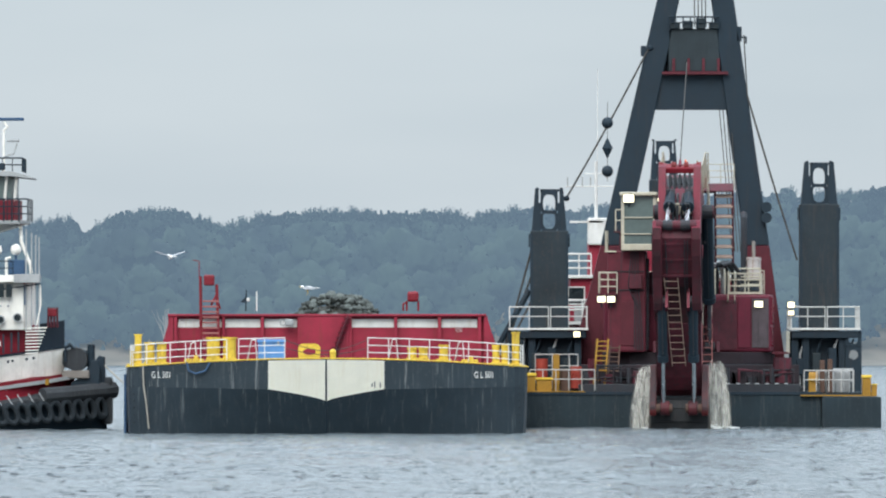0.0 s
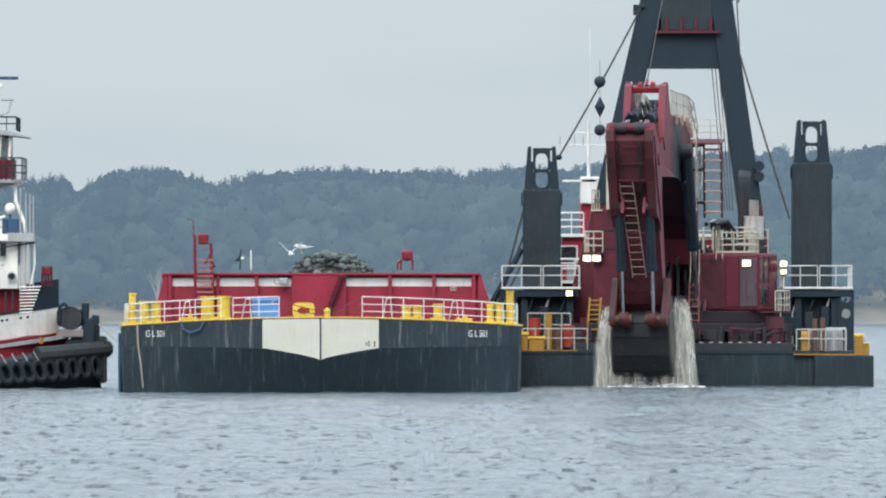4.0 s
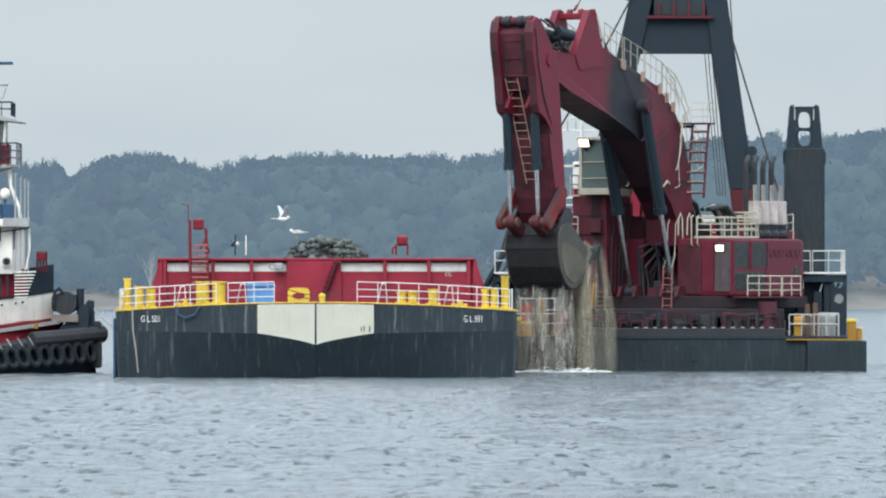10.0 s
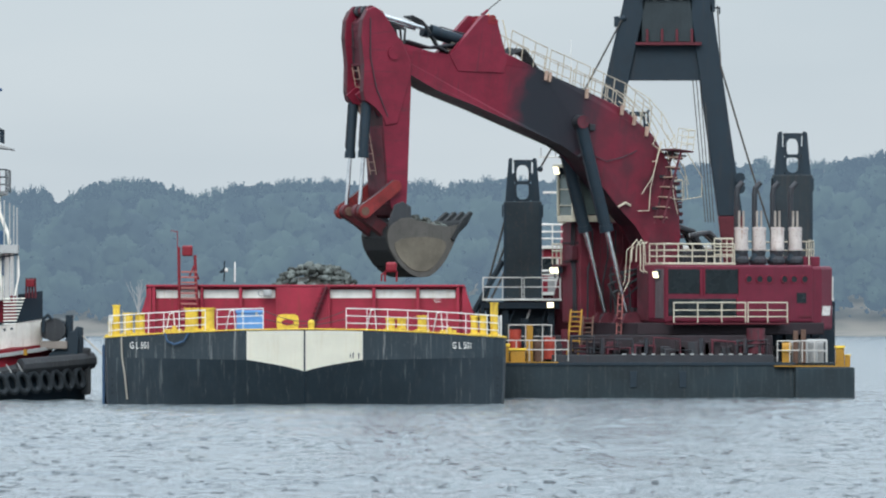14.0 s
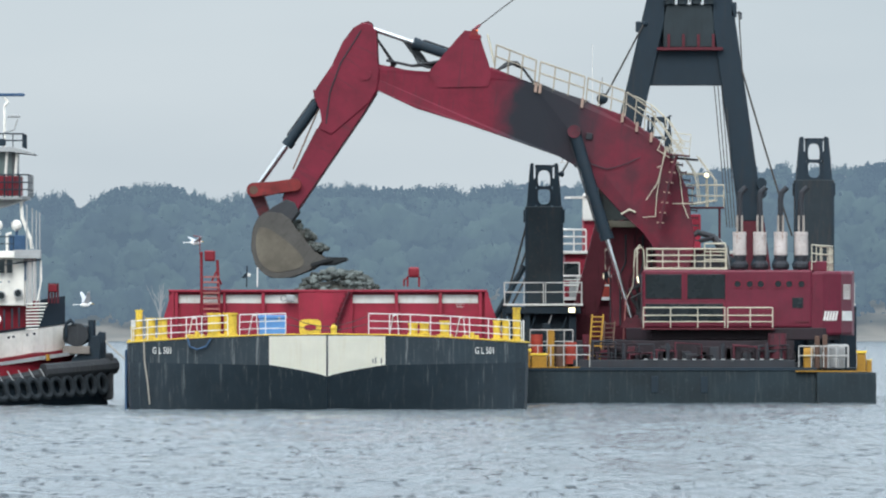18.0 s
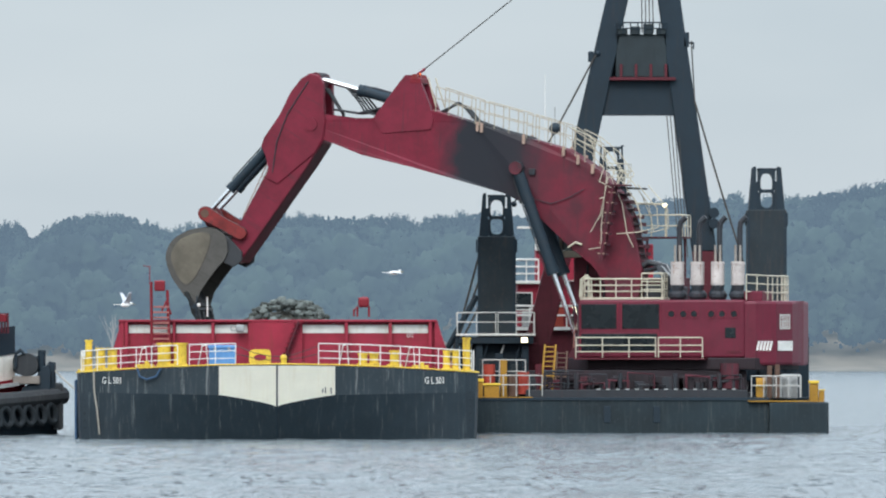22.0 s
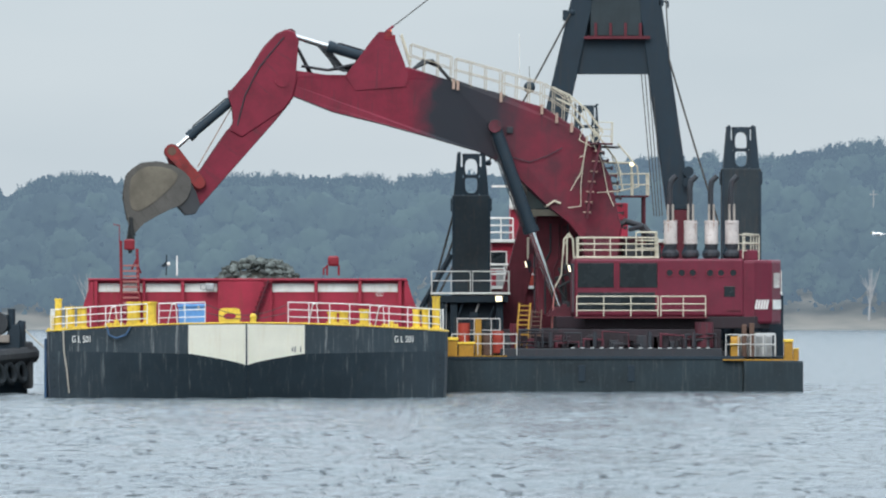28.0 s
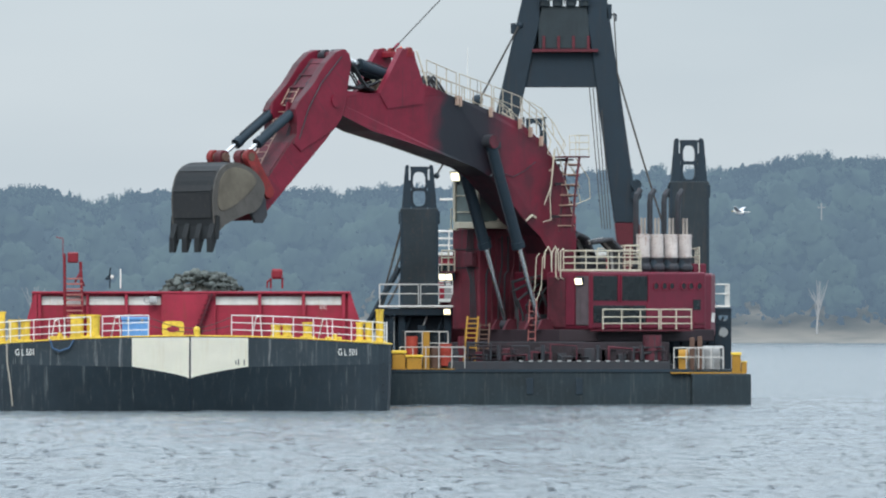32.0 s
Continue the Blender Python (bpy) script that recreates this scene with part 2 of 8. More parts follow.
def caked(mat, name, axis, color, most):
    """A copy of a paint with blotches of a second colour, such as the stick's mud, on the faces that point one way (z
    up or down on the member).
    """
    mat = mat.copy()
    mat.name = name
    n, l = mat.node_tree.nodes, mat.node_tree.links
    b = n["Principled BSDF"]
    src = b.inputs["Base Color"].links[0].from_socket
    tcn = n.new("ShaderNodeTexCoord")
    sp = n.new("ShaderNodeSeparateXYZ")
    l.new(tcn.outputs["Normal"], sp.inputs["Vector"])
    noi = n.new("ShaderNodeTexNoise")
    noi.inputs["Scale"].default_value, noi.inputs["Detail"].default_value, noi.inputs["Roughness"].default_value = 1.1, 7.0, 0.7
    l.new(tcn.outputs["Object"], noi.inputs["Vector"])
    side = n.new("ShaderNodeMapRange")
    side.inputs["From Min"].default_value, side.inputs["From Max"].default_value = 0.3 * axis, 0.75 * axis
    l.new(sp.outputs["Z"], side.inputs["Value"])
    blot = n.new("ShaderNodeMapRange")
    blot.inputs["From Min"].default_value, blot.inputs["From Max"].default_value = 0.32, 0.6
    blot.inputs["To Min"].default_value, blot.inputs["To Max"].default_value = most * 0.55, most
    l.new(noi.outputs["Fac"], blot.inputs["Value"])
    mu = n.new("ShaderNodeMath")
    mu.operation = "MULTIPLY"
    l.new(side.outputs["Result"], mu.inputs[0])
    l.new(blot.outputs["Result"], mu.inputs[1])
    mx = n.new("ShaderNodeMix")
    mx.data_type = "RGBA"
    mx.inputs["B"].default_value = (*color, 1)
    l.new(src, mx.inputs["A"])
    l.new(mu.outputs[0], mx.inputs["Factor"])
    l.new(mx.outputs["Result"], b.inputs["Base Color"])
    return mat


SCUFFED = paint("scuffed_red_paint", (0.17, 0.020, 0.020), 0.55, wear=(0.034, 0.026, 0.028), amount=0.85, streak=0.75, vary=0.5)
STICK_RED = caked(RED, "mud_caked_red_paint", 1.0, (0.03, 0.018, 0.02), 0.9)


def random_tint(mat, spread):
    """Makes alike pieces differ a little in tone."""
    n, l = mat.node_tree.nodes, mat.node_tree.links
    b = n["Principled BSDF"]
    src = b.inputs["Base Color"].links[0].from_socket
    info = n.new("ShaderNodeObjectInfo")
    mr = n.new("ShaderNodeMapRange")
    mr.inputs["To Min"].default_value, mr.inputs["To Max"].default_value = 1 - spread, 1 + spread
    l.new(info.outputs["Random"], mr.inputs["Value"])
    mx = n.new("ShaderNodeMix")
    mx.data_type, mx.blend_type = "RGBA", "MULTIPLY"
    mx.inputs["Factor"].default_value = 1.0
    l.new(src, mx.inputs["A"])
    l.new(mr.outputs["Result"], mx.inputs["B"])
    l.new(mx.outputs["Result"], b.inputs["Base Color"])


random_tint(ROCK, 0.6)

# ---- water, far shore, woods ----
def water_material():
    mat = bpy.data.materials.new("river_water")
    mat.use_nodes = True
    n, l = mat.node_tree.nodes, mat.node_tree.links
    b = n["Principled BSDF"]
    b.inputs["Base Color"].default_value = (0.10, 0.132, 0.150, 1)
    b.inputs["Roughness"].default_value = 0.14
    b.inputs["IOR"].default_value = 1.33
    geo = n.new("ShaderNodeNewGeometry")
    mp = n.new("ShaderNodeMapping")
    mp.inputs["Scale"].default_value = (1.0, 0.55, 1.0)
    l.new(geo.outputs["Position"], mp.inputs["Vector"])
    a = n.new("ShaderNodeTexNoise")
    a.inputs["Scale"].default_value, a.inputs["Detail"].default_value, a.inputs["Roughness"].default_value = 2.3, 8.0, 0.68
    l.new(mp.outputs["Vector"], a.inputs["Vector"])
    # cat's-paws: long patches where the wind roughens the surface
    mp2 = n.new("ShaderNodeMapping")
    mp2.inputs["Scale"].default_value = (1.0, 0.14, 1.0)
    l.new(geo.outputs["Position"], mp2.inputs["Vector"])
    paw = n.new("ShaderNodeTexNoise")
    paw.inputs["Scale"].default_value, paw.inputs["Detail"].default_value, paw.inputs["Roughness"].default_value = 2.0, 6.0, 0.65
    l.new(mp2.outputs["Vector"], paw.inputs["Vector"])
    amt = n.new("ShaderNodeMapRange")
    amt.inputs["From Min"].default_value, amt.inputs["From Max"].default_value = 0.34, 0.5
    amt.inputs["To Min"].default_value, amt.inputs["To Max"].default_value = 0.35, 0.9
    l.new(paw.outputs["Fac"], amt.inputs["Value"])
    bp = n.new("ShaderNodeBump")
    bp.inputs["Distance"].default_value = 0.2
    l.new(amt.outputs["Result"], bp.inputs["Strength"])
    l.new(a.outputs["Fac"], bp.inputs["Height"])
    l.new(bp.outputs["Normal"], b.inputs["Normal"])
    # dark flecks painted by noise, with less gloss, in place of the wavelets' unlit fronts
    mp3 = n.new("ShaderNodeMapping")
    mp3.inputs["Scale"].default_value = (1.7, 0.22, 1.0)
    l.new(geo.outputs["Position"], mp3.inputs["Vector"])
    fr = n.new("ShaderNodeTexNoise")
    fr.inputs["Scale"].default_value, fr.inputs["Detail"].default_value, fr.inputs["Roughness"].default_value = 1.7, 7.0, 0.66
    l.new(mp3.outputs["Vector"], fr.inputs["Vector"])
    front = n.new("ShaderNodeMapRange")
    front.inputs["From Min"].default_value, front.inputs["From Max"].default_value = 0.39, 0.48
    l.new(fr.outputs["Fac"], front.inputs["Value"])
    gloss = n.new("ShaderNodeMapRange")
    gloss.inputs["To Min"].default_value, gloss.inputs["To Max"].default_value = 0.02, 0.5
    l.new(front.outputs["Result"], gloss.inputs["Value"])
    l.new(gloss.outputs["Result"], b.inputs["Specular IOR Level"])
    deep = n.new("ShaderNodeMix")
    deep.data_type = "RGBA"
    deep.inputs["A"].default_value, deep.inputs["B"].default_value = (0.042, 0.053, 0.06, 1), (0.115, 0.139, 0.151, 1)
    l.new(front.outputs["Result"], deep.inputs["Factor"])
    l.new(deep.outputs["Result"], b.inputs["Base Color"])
    return mat


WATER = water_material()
WATER_Z = -0.13


def build_water():
    """One sheet to the far shore and beyond the view, with finer waves before the vessels."""
    xs = [-3000, -900, -300, -90] + list(np.arange(-45, 45.1, 0.45)) + [90, 300, 900, 3000]
    ys = [-1500, -400, 0, 90, 150] + list(np.arange(176, 470, 0.42)) + [485, 510, 550, 620, 720, 900, 1200, 1700, 3500]
    X, Y = np.meshgrid(np.array(xs), np.array(ys))
    rng = np.random.RandomState(4)
    Z = np.zeros_like(X)
    for _ in range(46):
        lam = rng.uniform(0.85, 2.6)
        ang = rng.normal(1.35, 0.55)
        k = 2 * np.pi / lam
        Z += 0.005 * lam ** 0.6 * np.sin(k * (X * np.cos(ang) + Y * np.sin(ang)) + rng.uniform(0, 6.28))
    gust = 0.75 + 0.45 * np.sin(X * 0.11 + Y * 0.055) * np.sin(Y * 0.043 - X * 0.05 + 1.0)
    near = (np.abs(X) < 46) & (Y > 175) & (Y < 470)
    Z = np.where(near, Z * gust, 0.0) + WATER_Z
    h, w = X.shape
    idx = np.arange(h * w).reshape(h, w)
    faces = np.stack([idx[:-1, :-1], idx[:-1, 1:], idx[1:, 1:], idx[1:, :-1]], -1).reshape(-1, 4)
    me = bpy.data.meshes.new("river")
    me.from_pydata(np.stack([X, Y, Z], -1).reshape(-1, 3).tolist(), [], faces.tolist())
    me.polygons.foreach_set("use_smooth", [True] * len(me.polygons))
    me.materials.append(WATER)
    return tagged(new("river", me), "wide grey rippled river under an overcast sky", "water", kind="structure")


build_water()


def distance_material(name, a, b, air, lift):
    """Far woods and ground, a backdrop seen through a mile of damp air; its haze is painted as blue emission."""
    mat = bpy.data.materials.new(name)
    mat.use_nodes = True
    n, l = mat.node_tree.nodes, mat.node_tree.links
    p = n["Principled BSDF"]
    p.inputs["Roughness"].default_value = 0.95
    p.inputs["Specular IOR Level"].default_value = 0.1
    geo = n.new("ShaderNodeNewGeometry")
    noi = n.new("ShaderNodeTexNoise")
    noi.inputs["Scale"].default_value, noi.inputs["Detail"].default_value = 0.11, 4.0
    l.new(geo.outputs["Position"], noi.inputs["Vector"])
    mix = n.new("ShaderNodeMix")
    mix.data_type = "RGBA"
    mix.inputs["A"].default_value, mix.inputs["B"].default_value = (*a, 1), (*b, 1)
    add = n.new("ShaderNodeMath")
    add.operation = "MULTIPLY_ADD"
    add.inputs[1].default_value, add.inputs[2].default_value = 0.06, -0.62
    l.new(geo.outputs["Random Per Island"], add.inputs[0])
    s2 = n.new("ShaderNodeMath")
    l.new(add.outputs[0], s2.inputs[0])
    twice = n.new("ShaderNodeMath")
    twice.operation = "MULTIPLY"
    twice.inputs[1].default_value = 1.7
    l.new(noi.outputs["Fac"], twice.inputs[0])
    l.new(twice.outputs[0], s2.inputs[1])
    half = n.new("ShaderNodeMath")
    half.operation = "MULTIPLY"
    half.inputs[1].default_value = 2.2
    l.new(s2.outputs[0], half.inputs[0])
    l.new(half.outputs[0], mix.inputs["Factor"])
    l.new(mix.outputs["Result"], p.inputs["Base Color"])
    # the painted haze glows stronger on what stands farther back
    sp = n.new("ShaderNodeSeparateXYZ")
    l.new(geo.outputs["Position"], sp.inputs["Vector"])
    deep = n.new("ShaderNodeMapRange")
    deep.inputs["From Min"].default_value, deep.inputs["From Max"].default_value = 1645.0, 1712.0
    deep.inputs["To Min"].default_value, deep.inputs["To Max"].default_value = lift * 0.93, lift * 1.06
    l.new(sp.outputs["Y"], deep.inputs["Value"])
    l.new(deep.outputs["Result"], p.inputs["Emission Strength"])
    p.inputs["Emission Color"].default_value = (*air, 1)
    return mat


# the last two values are the haze's emission colour and strength
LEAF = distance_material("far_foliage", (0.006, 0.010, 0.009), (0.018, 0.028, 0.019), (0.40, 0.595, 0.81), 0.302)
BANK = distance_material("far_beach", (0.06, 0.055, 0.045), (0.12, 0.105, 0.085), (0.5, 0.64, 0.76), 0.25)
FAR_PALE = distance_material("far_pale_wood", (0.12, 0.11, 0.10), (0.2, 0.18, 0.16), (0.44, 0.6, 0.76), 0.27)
SHORE = 1640.0


def build_shore():
    xs = np.arange(-400, 420, 8.0)
    prof = [(-14, -0.4), (0, 0.15), (10, 0.8), (16, 2.2), (26, 4.5), (60, 9.0), (140, 12.0), (900, 14.0)]
    vs, fs = [], []
    for x in xs:
        for d, z in prof:
            vs.append((x, SHORE + d + 5 * noise.noise(Vector((x * 0.03, d, 0))), z + 0.5 * noise.noise(Vector((x * 0.07, d * 0.2, 3)))))
    w = len(prof)
    for i in range(len(xs) - 1):
        for j in range(w - 1):
            fs.append((i * w + j, (i + 1) * w + j, (i + 1) * w + j + 1, i * w + j + 1))
    me = bpy.data.meshes.new("ground")
    me.from_pydata(vs, [], fs)
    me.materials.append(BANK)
    tagged(new("ground", me), "low sandy far shore rising to a wooded bank", "shore", kind="structure")


build_shore()


SKYLINE = [(-160, 26), (-86, 26.4), (-71.7, 25.4), (-67.1, 26.6), (-64.6, 23.3), (-62.3, 25.7), (-55.4, 28.1), (-47.2, 27.8), (-43.7, 26.5), (-39.1, 24.7), (-34.5, 26.5), (-26.9, 27.4),
           (-16.7, 27.8), (-8.6, 27.3), (-2.4, 27.8), (1.6, 26.9), (8.8, 27.0), (14.9, 28.5), (23, 27.7), (50.5, 30.9), (61.7, 31), (70.9, 30.5), (76, 31.5), (86, 33), (91, 33.7), (103, 32.7), (160, 32)]


def build_woods():
    rng = random.Random(11)
    vs, fs, ns = [], [], []
    sx, sz = [p[0] for p in SKYLINE], [p[1] - 0.8 for p in SKYLINE]

    def clump(c, r, out=Vector((0, -0.6, 0.8))):
        """A ragged tuft of leaves: leaning faces."""
        for _ in range(2):
            a = rng.uniform(0, 6.28)
            t = rng.uniform(-0.9, 0.9)
            ux = Vector((math.cos(a), math.sin(a) * 0.6, 0.3 * t))
            uz = Vector((-0.4 * t * math.cos(a), -0.3 * t, 1.0)).normalized()
            k = len(vs)
            for p, q in ((-1, -0.7), (0.1, -1), (1, -0.2), (0.5, 0.8), (-0.5, 1)):
                s = r * rng.uniform(0.5, 1.2)
                vs.append(tuple(c + ux * p * s + uz * q * s))
                ns.append(tuple((out + Vector((rng.gauss(0, 0.1), 0, rng.gauss(0, 0.1)))).normalized()))
            fs.append((k, k + 1, k + 2, k + 3, k + 4))

    ico = bmesh.new()
    bmesh.ops.create_icosphere(ico, subdivisions=3, radius=1.0)
    ico.verts.ensure_lookup_table()
    core, core_faces = [v.co.copy() for v in ico.verts], [tuple(v.index for v in f.verts) for f in ico.faces]
    ico.free()

    def crown(x, y, base, top, rad, n, tag):
        lobes = [(rng.uniform(-0.6, 0.6) * rad, rng.uniform(-0.5, 0.5) * rad, base + (top - base) * rng.uniform(0.35, 0.86), rng.uniform(0.35, 0.6) * rad) for _ in range(7)]
        lobes.append((0, 0, top - rad * 0.45, rad * 0.5))
        # the leafy body of each lobe
        for lx, ly, lz, lr in lobes:
            k = len(vs)
            for v in core:
                p = v * lr * (0.92 + 0.55 * noise.noise(v * 2.1 + Vector((x, lx, lz))) + 0.3 * noise.noise(v * 6.0 + Vector((lz, x, lx))))
                z = min(lz + p.z * 1.1, float(np.interp(x + lx + p.x, sx, sz)) - 1.3)
                vs.append((x + lx + p.x, y + ly + p.y, z))
                ns.append(tuple((v * 0.5 + Vector((0, -0.5, 0.4))).normalized()))
            fs.extend(tuple(k + i for i in f) for f in core_faces)
        for i in range(n):
            lx, ly, lz, lr = lobes[i % len(lobes)]
            d = Vector((rng.gauss(0, 1), rng.gauss(0, 1), rng.gauss(0, 0.9))).normalized() * lr * rng.uniform(0.55, 1.08)
            z = min(lz + d.z * 1.15, top + rng.uniform(-0.5, 0.4), float(np.interp(x + lx + d.x, sx, sz)) - 1.1)
            clump(Vector((x + lx + d.x, y + ly + d.y, max(base - 1, z))), rng.uniform(0.16, 0.42), (d.normalized() * 0.7 + Vector((0, -0.55, 0.7))).normalized())

    for dist, low, n, wide in ((18, 0.42, 54, 4.0), (30, 0.62, 60, 4.6), (46, 0.84, 64, 5.0), (70, 1.0, 76, 3.6)):
        for i in range(n):
            x = -100 + 220 * (i + rng.uniform(0.05, 0.95)) / n
            top = float(np.interp(x, sx, sz)) * (low + (rng.uniform(-0.12, 0.05) if low < 1 else rng.uniform(-0.045, 0.012)))
            crown(x, SHORE + dist + rng.uniform(-5, 5), 1.5 + dist * 0.09, top, rng.uniform(0.75, 1.25) * wide, 330 if low == 1.0 else 120, i)
    # the farthest crowns stand close
    for _ in range(52000):
        x = rng.uniform(-100, 120)
        s = float(np.interp(x, sx, sz)) + 1.3 * noise.noise(Vector((x * 0.3, 1.0, 0))) + 0.8 * noise.noise(Vector((x * 0.9, 4.0, 0)))
        clump(Vector((x, SHORE + 72 + rng.uniform(-3, 3), s + 0.25 - 8.0 * rng.random() ** 2.0 + 1.3 * max(0.0, noise.noise(Vector((x * 2.2, 9.0, 0)))))), rng.uniform(0.1, 0.3))
    # bare twigs and leaders that stand out of the crowns
    for _ in range(620):
        x = rng.uniform(-100, 120)
        if noise.noise(Vector((x * 0.16, 7.0, 0))) < -0.05:
            continue
        s = float(np.interp(x, sx, sz)) + 1.3 * noise.noise(Vector((x * 0.3, 1.0, 0))) + 0.8 * noise.noise(Vector((x * 0.9, 4.0, 0)))
        for _ in range(6):
            a, h, w = rng.gauss(0, 0.45), rng.uniform(0.5, 1.7), rng.uniform(0.06, 0.13)
            k = len(vs)
            y = SHORE + 72 + rng.uniform(-2, 2)
            vs.extend(((x - w, y, s - 0.6), (x + w, y, s - 0.6), (x + math.sin(a) * h + 0.03, y, s + math.cos(a) * h)))
            ns.extend([(0, -0.7, 0.7)] * 3)
            fs.append((k, k + 1, k + 2))
            for _ in range(3):
                u = rng.uniform(0.35, 1.0)
                clump(Vector((x + math.sin(a) * h * u, y, s + math.cos(a) * h * u)), rng.uniform(0.06, 0.16))
    # undergrowth that closes the gaps between the crowns
    for _ in range(3000):
        x = rng.uniform(-100, 120)
        d = rng.uniform(14, 76)
        clump(Vector((x, SHORE + d, 1.2 + d * 0.07 + (float(np.interp(x, sx, sz)) - 3.4 - d * 0.07) * rng.random() * min(1.0, d / 72))), rng.uniform(0.3, 0.8))
    # the dark mass of the wood behind its front ranks
    k = len(vs)
    cols = np.arange(-110, 131, 0.35)
    for x in cols:
        z = float(np.interp(x, sx, sz)) - 0.3 + 1.3 * noise.noise(Vector((x * 0.3, 1.0, 0))) + 0.8 * noise.noise(Vector((x * 0.9, 4.0, 0))) + 0.3 * noise.noise(Vector((x * 3.0, 2.0, 0)))
        vs.extend(((float(x), SHORE + 77.0, 2.0), (float(x), SHORE + 77.0 + noise.noise(Vector((x * 0.2, 0, 0))), z)))
        ns.extend(((0, -1, 0), (0, -0.7, 0.7)))
    for i in range(len(cols) - 1):
        fs.append((k + 2 * i, k + 2 * i + 2, k + 2 * i + 3, k + 2 * i + 1))
    me = bpy.data.meshes.new("far_woods")
    me.from_pydata(vs, [], fs)
    me.polygons.foreach_set("use_smooth", [True] * len(fs))
    me.normals_split_custom_set_from_vertices(ns)
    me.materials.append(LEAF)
    tagged(new("far_woods", me), "hazy blue-green deciduous woods on the far shore", "woods", kind="stuff")


build_woods()


def build_shore_mast(x, y, z, h):
    m = thing("shore_mast", (x, y, z), "slim pale mast standing before the far woods", "mast")
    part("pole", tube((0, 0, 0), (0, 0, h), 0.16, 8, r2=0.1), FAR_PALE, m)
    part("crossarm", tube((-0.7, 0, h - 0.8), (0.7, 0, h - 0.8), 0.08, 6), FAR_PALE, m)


build_shore_mast(89.8, SHORE + 36, 4.0, 20.5)


def build_bare_trees():
    rng = random.Random(5)
    for x, h in ((87.7, 9.5), (15.4, 15.0), (-48.5, 9.0)):
        t = thing("bare_tree", (x, SHORE + 12, 1.4), "leafless pale grey tree at the foot of the woods", "tree", "bare trees")
        part("trunk", tube((0, 0, 0), (0.3, 0, h * 0.55), 0.24, 7, r2=0.12), FAR_PALE, t)
        for i in range(14):
            z = h * rng.uniform(0.25, 0.55)
            a = rng.uniform(0, 6.28)
            q = Vector((math.cos(a) * rng.uniform(1, 2.6), math.sin(a), h * rng.uniform(0.7, 1.0)))
            p = Vector((0.3 * z / (h * 0.55), 0, z))
            part("limb", tube(p, q, 0.10, 5, None, 0.03), FAR_PALE, t)


build_bare_trees()

# ---- the scow ----
def scraped(mat, name, color, most, low, seed):
    """A copy of a paint with upright scrapes down to primer, in patches."""
    mat = mat.copy()
    mat.name = name
    n, l = mat.node_tree.nodes, mat.node_tree.links
    b = n["Principled BSDF"]
    src = b.inputs["Base Color"].links[0].from_socket
    tcn = n.new("ShaderNodeTexCoord")
    mp = n.new("ShaderNodeMapping")
    mp.inputs["Scale"].default_value = (5.5, 1.0, 0.3)
    mp.inputs["Location"].default_value = (seed, 0, 0)
    thread = n.new("ShaderNodeTexNoise")
    thread.inputs["Scale"].default_value, thread.inputs["Detail"].default_value, thread.inputs["Roughness"].default_value = 1.4, 6.0, 0.7
    patch = n.new("ShaderNodeTexNoise")
    patch.inputs["Scale"].default_value, patch.inputs["Detail"].default_value = 0.45, 3.0
    l.new(tcn.outputs["Object"], mp.inputs["Vector"])
    l.new(mp.outputs["Vector"], thread.inputs["Vector"])
    l.new(mp.outputs["Vector"], patch.inputs["Vector"])
    t1 = n.new("ShaderNodeMapRange")
    t1.inputs["From Min"].default_value, t1.inputs["From Max"].default_value = low, low + 0.09
    l.new(thread.outputs["Fac"], t1.inputs["Value"])
    t2 = n.new("ShaderNodeMapRange")
    t2.inputs["From Min"].default_value, t2.inputs["From Max"].default_value = 0.42, 0.62
    t2.inputs["To Max"].default_value = most
    l.new(patch.outputs["Fac"], t2.inputs["Value"])
    mu = n.new("ShaderNodeMath")
    mu.operation = "MULTIPLY"
    l.new(t1.outputs["Result"], mu.inputs[0])
    l.new(t2.outputs["Result"], mu.inputs[1])
    mx = n.new("ShaderNodeMix")
    mx.data_type = "RGBA"
    mx.inputs["B"].default_value = (*color, 1)
    l.new(src, mx.inputs["A"])
    l.new(mu.outputs[0], mx.inputs["Factor"])
    l.new(mx.outputs["Result"], b.inputs["Base Color"])
    return mat


SCRAPED_BLACK = scraped(HULL_BLACK, "scraped_hull_paint", (0.15, 0.16, 0.16), 0.75, 0.55, 0.0)
SCRAPED_RAKE = scraped(RAKE_BLACK, "scraped_rake_paint", (0.12, 0.135, 0.135), 0.7, 0.57, 3.0)
BARGE_X, BARGE_Y = -4.92, 400.0
barge = thing("barge", (BARGE_X, BARGE_Y, 0), "black dump scow with red hopper and white bow panel", "barge")


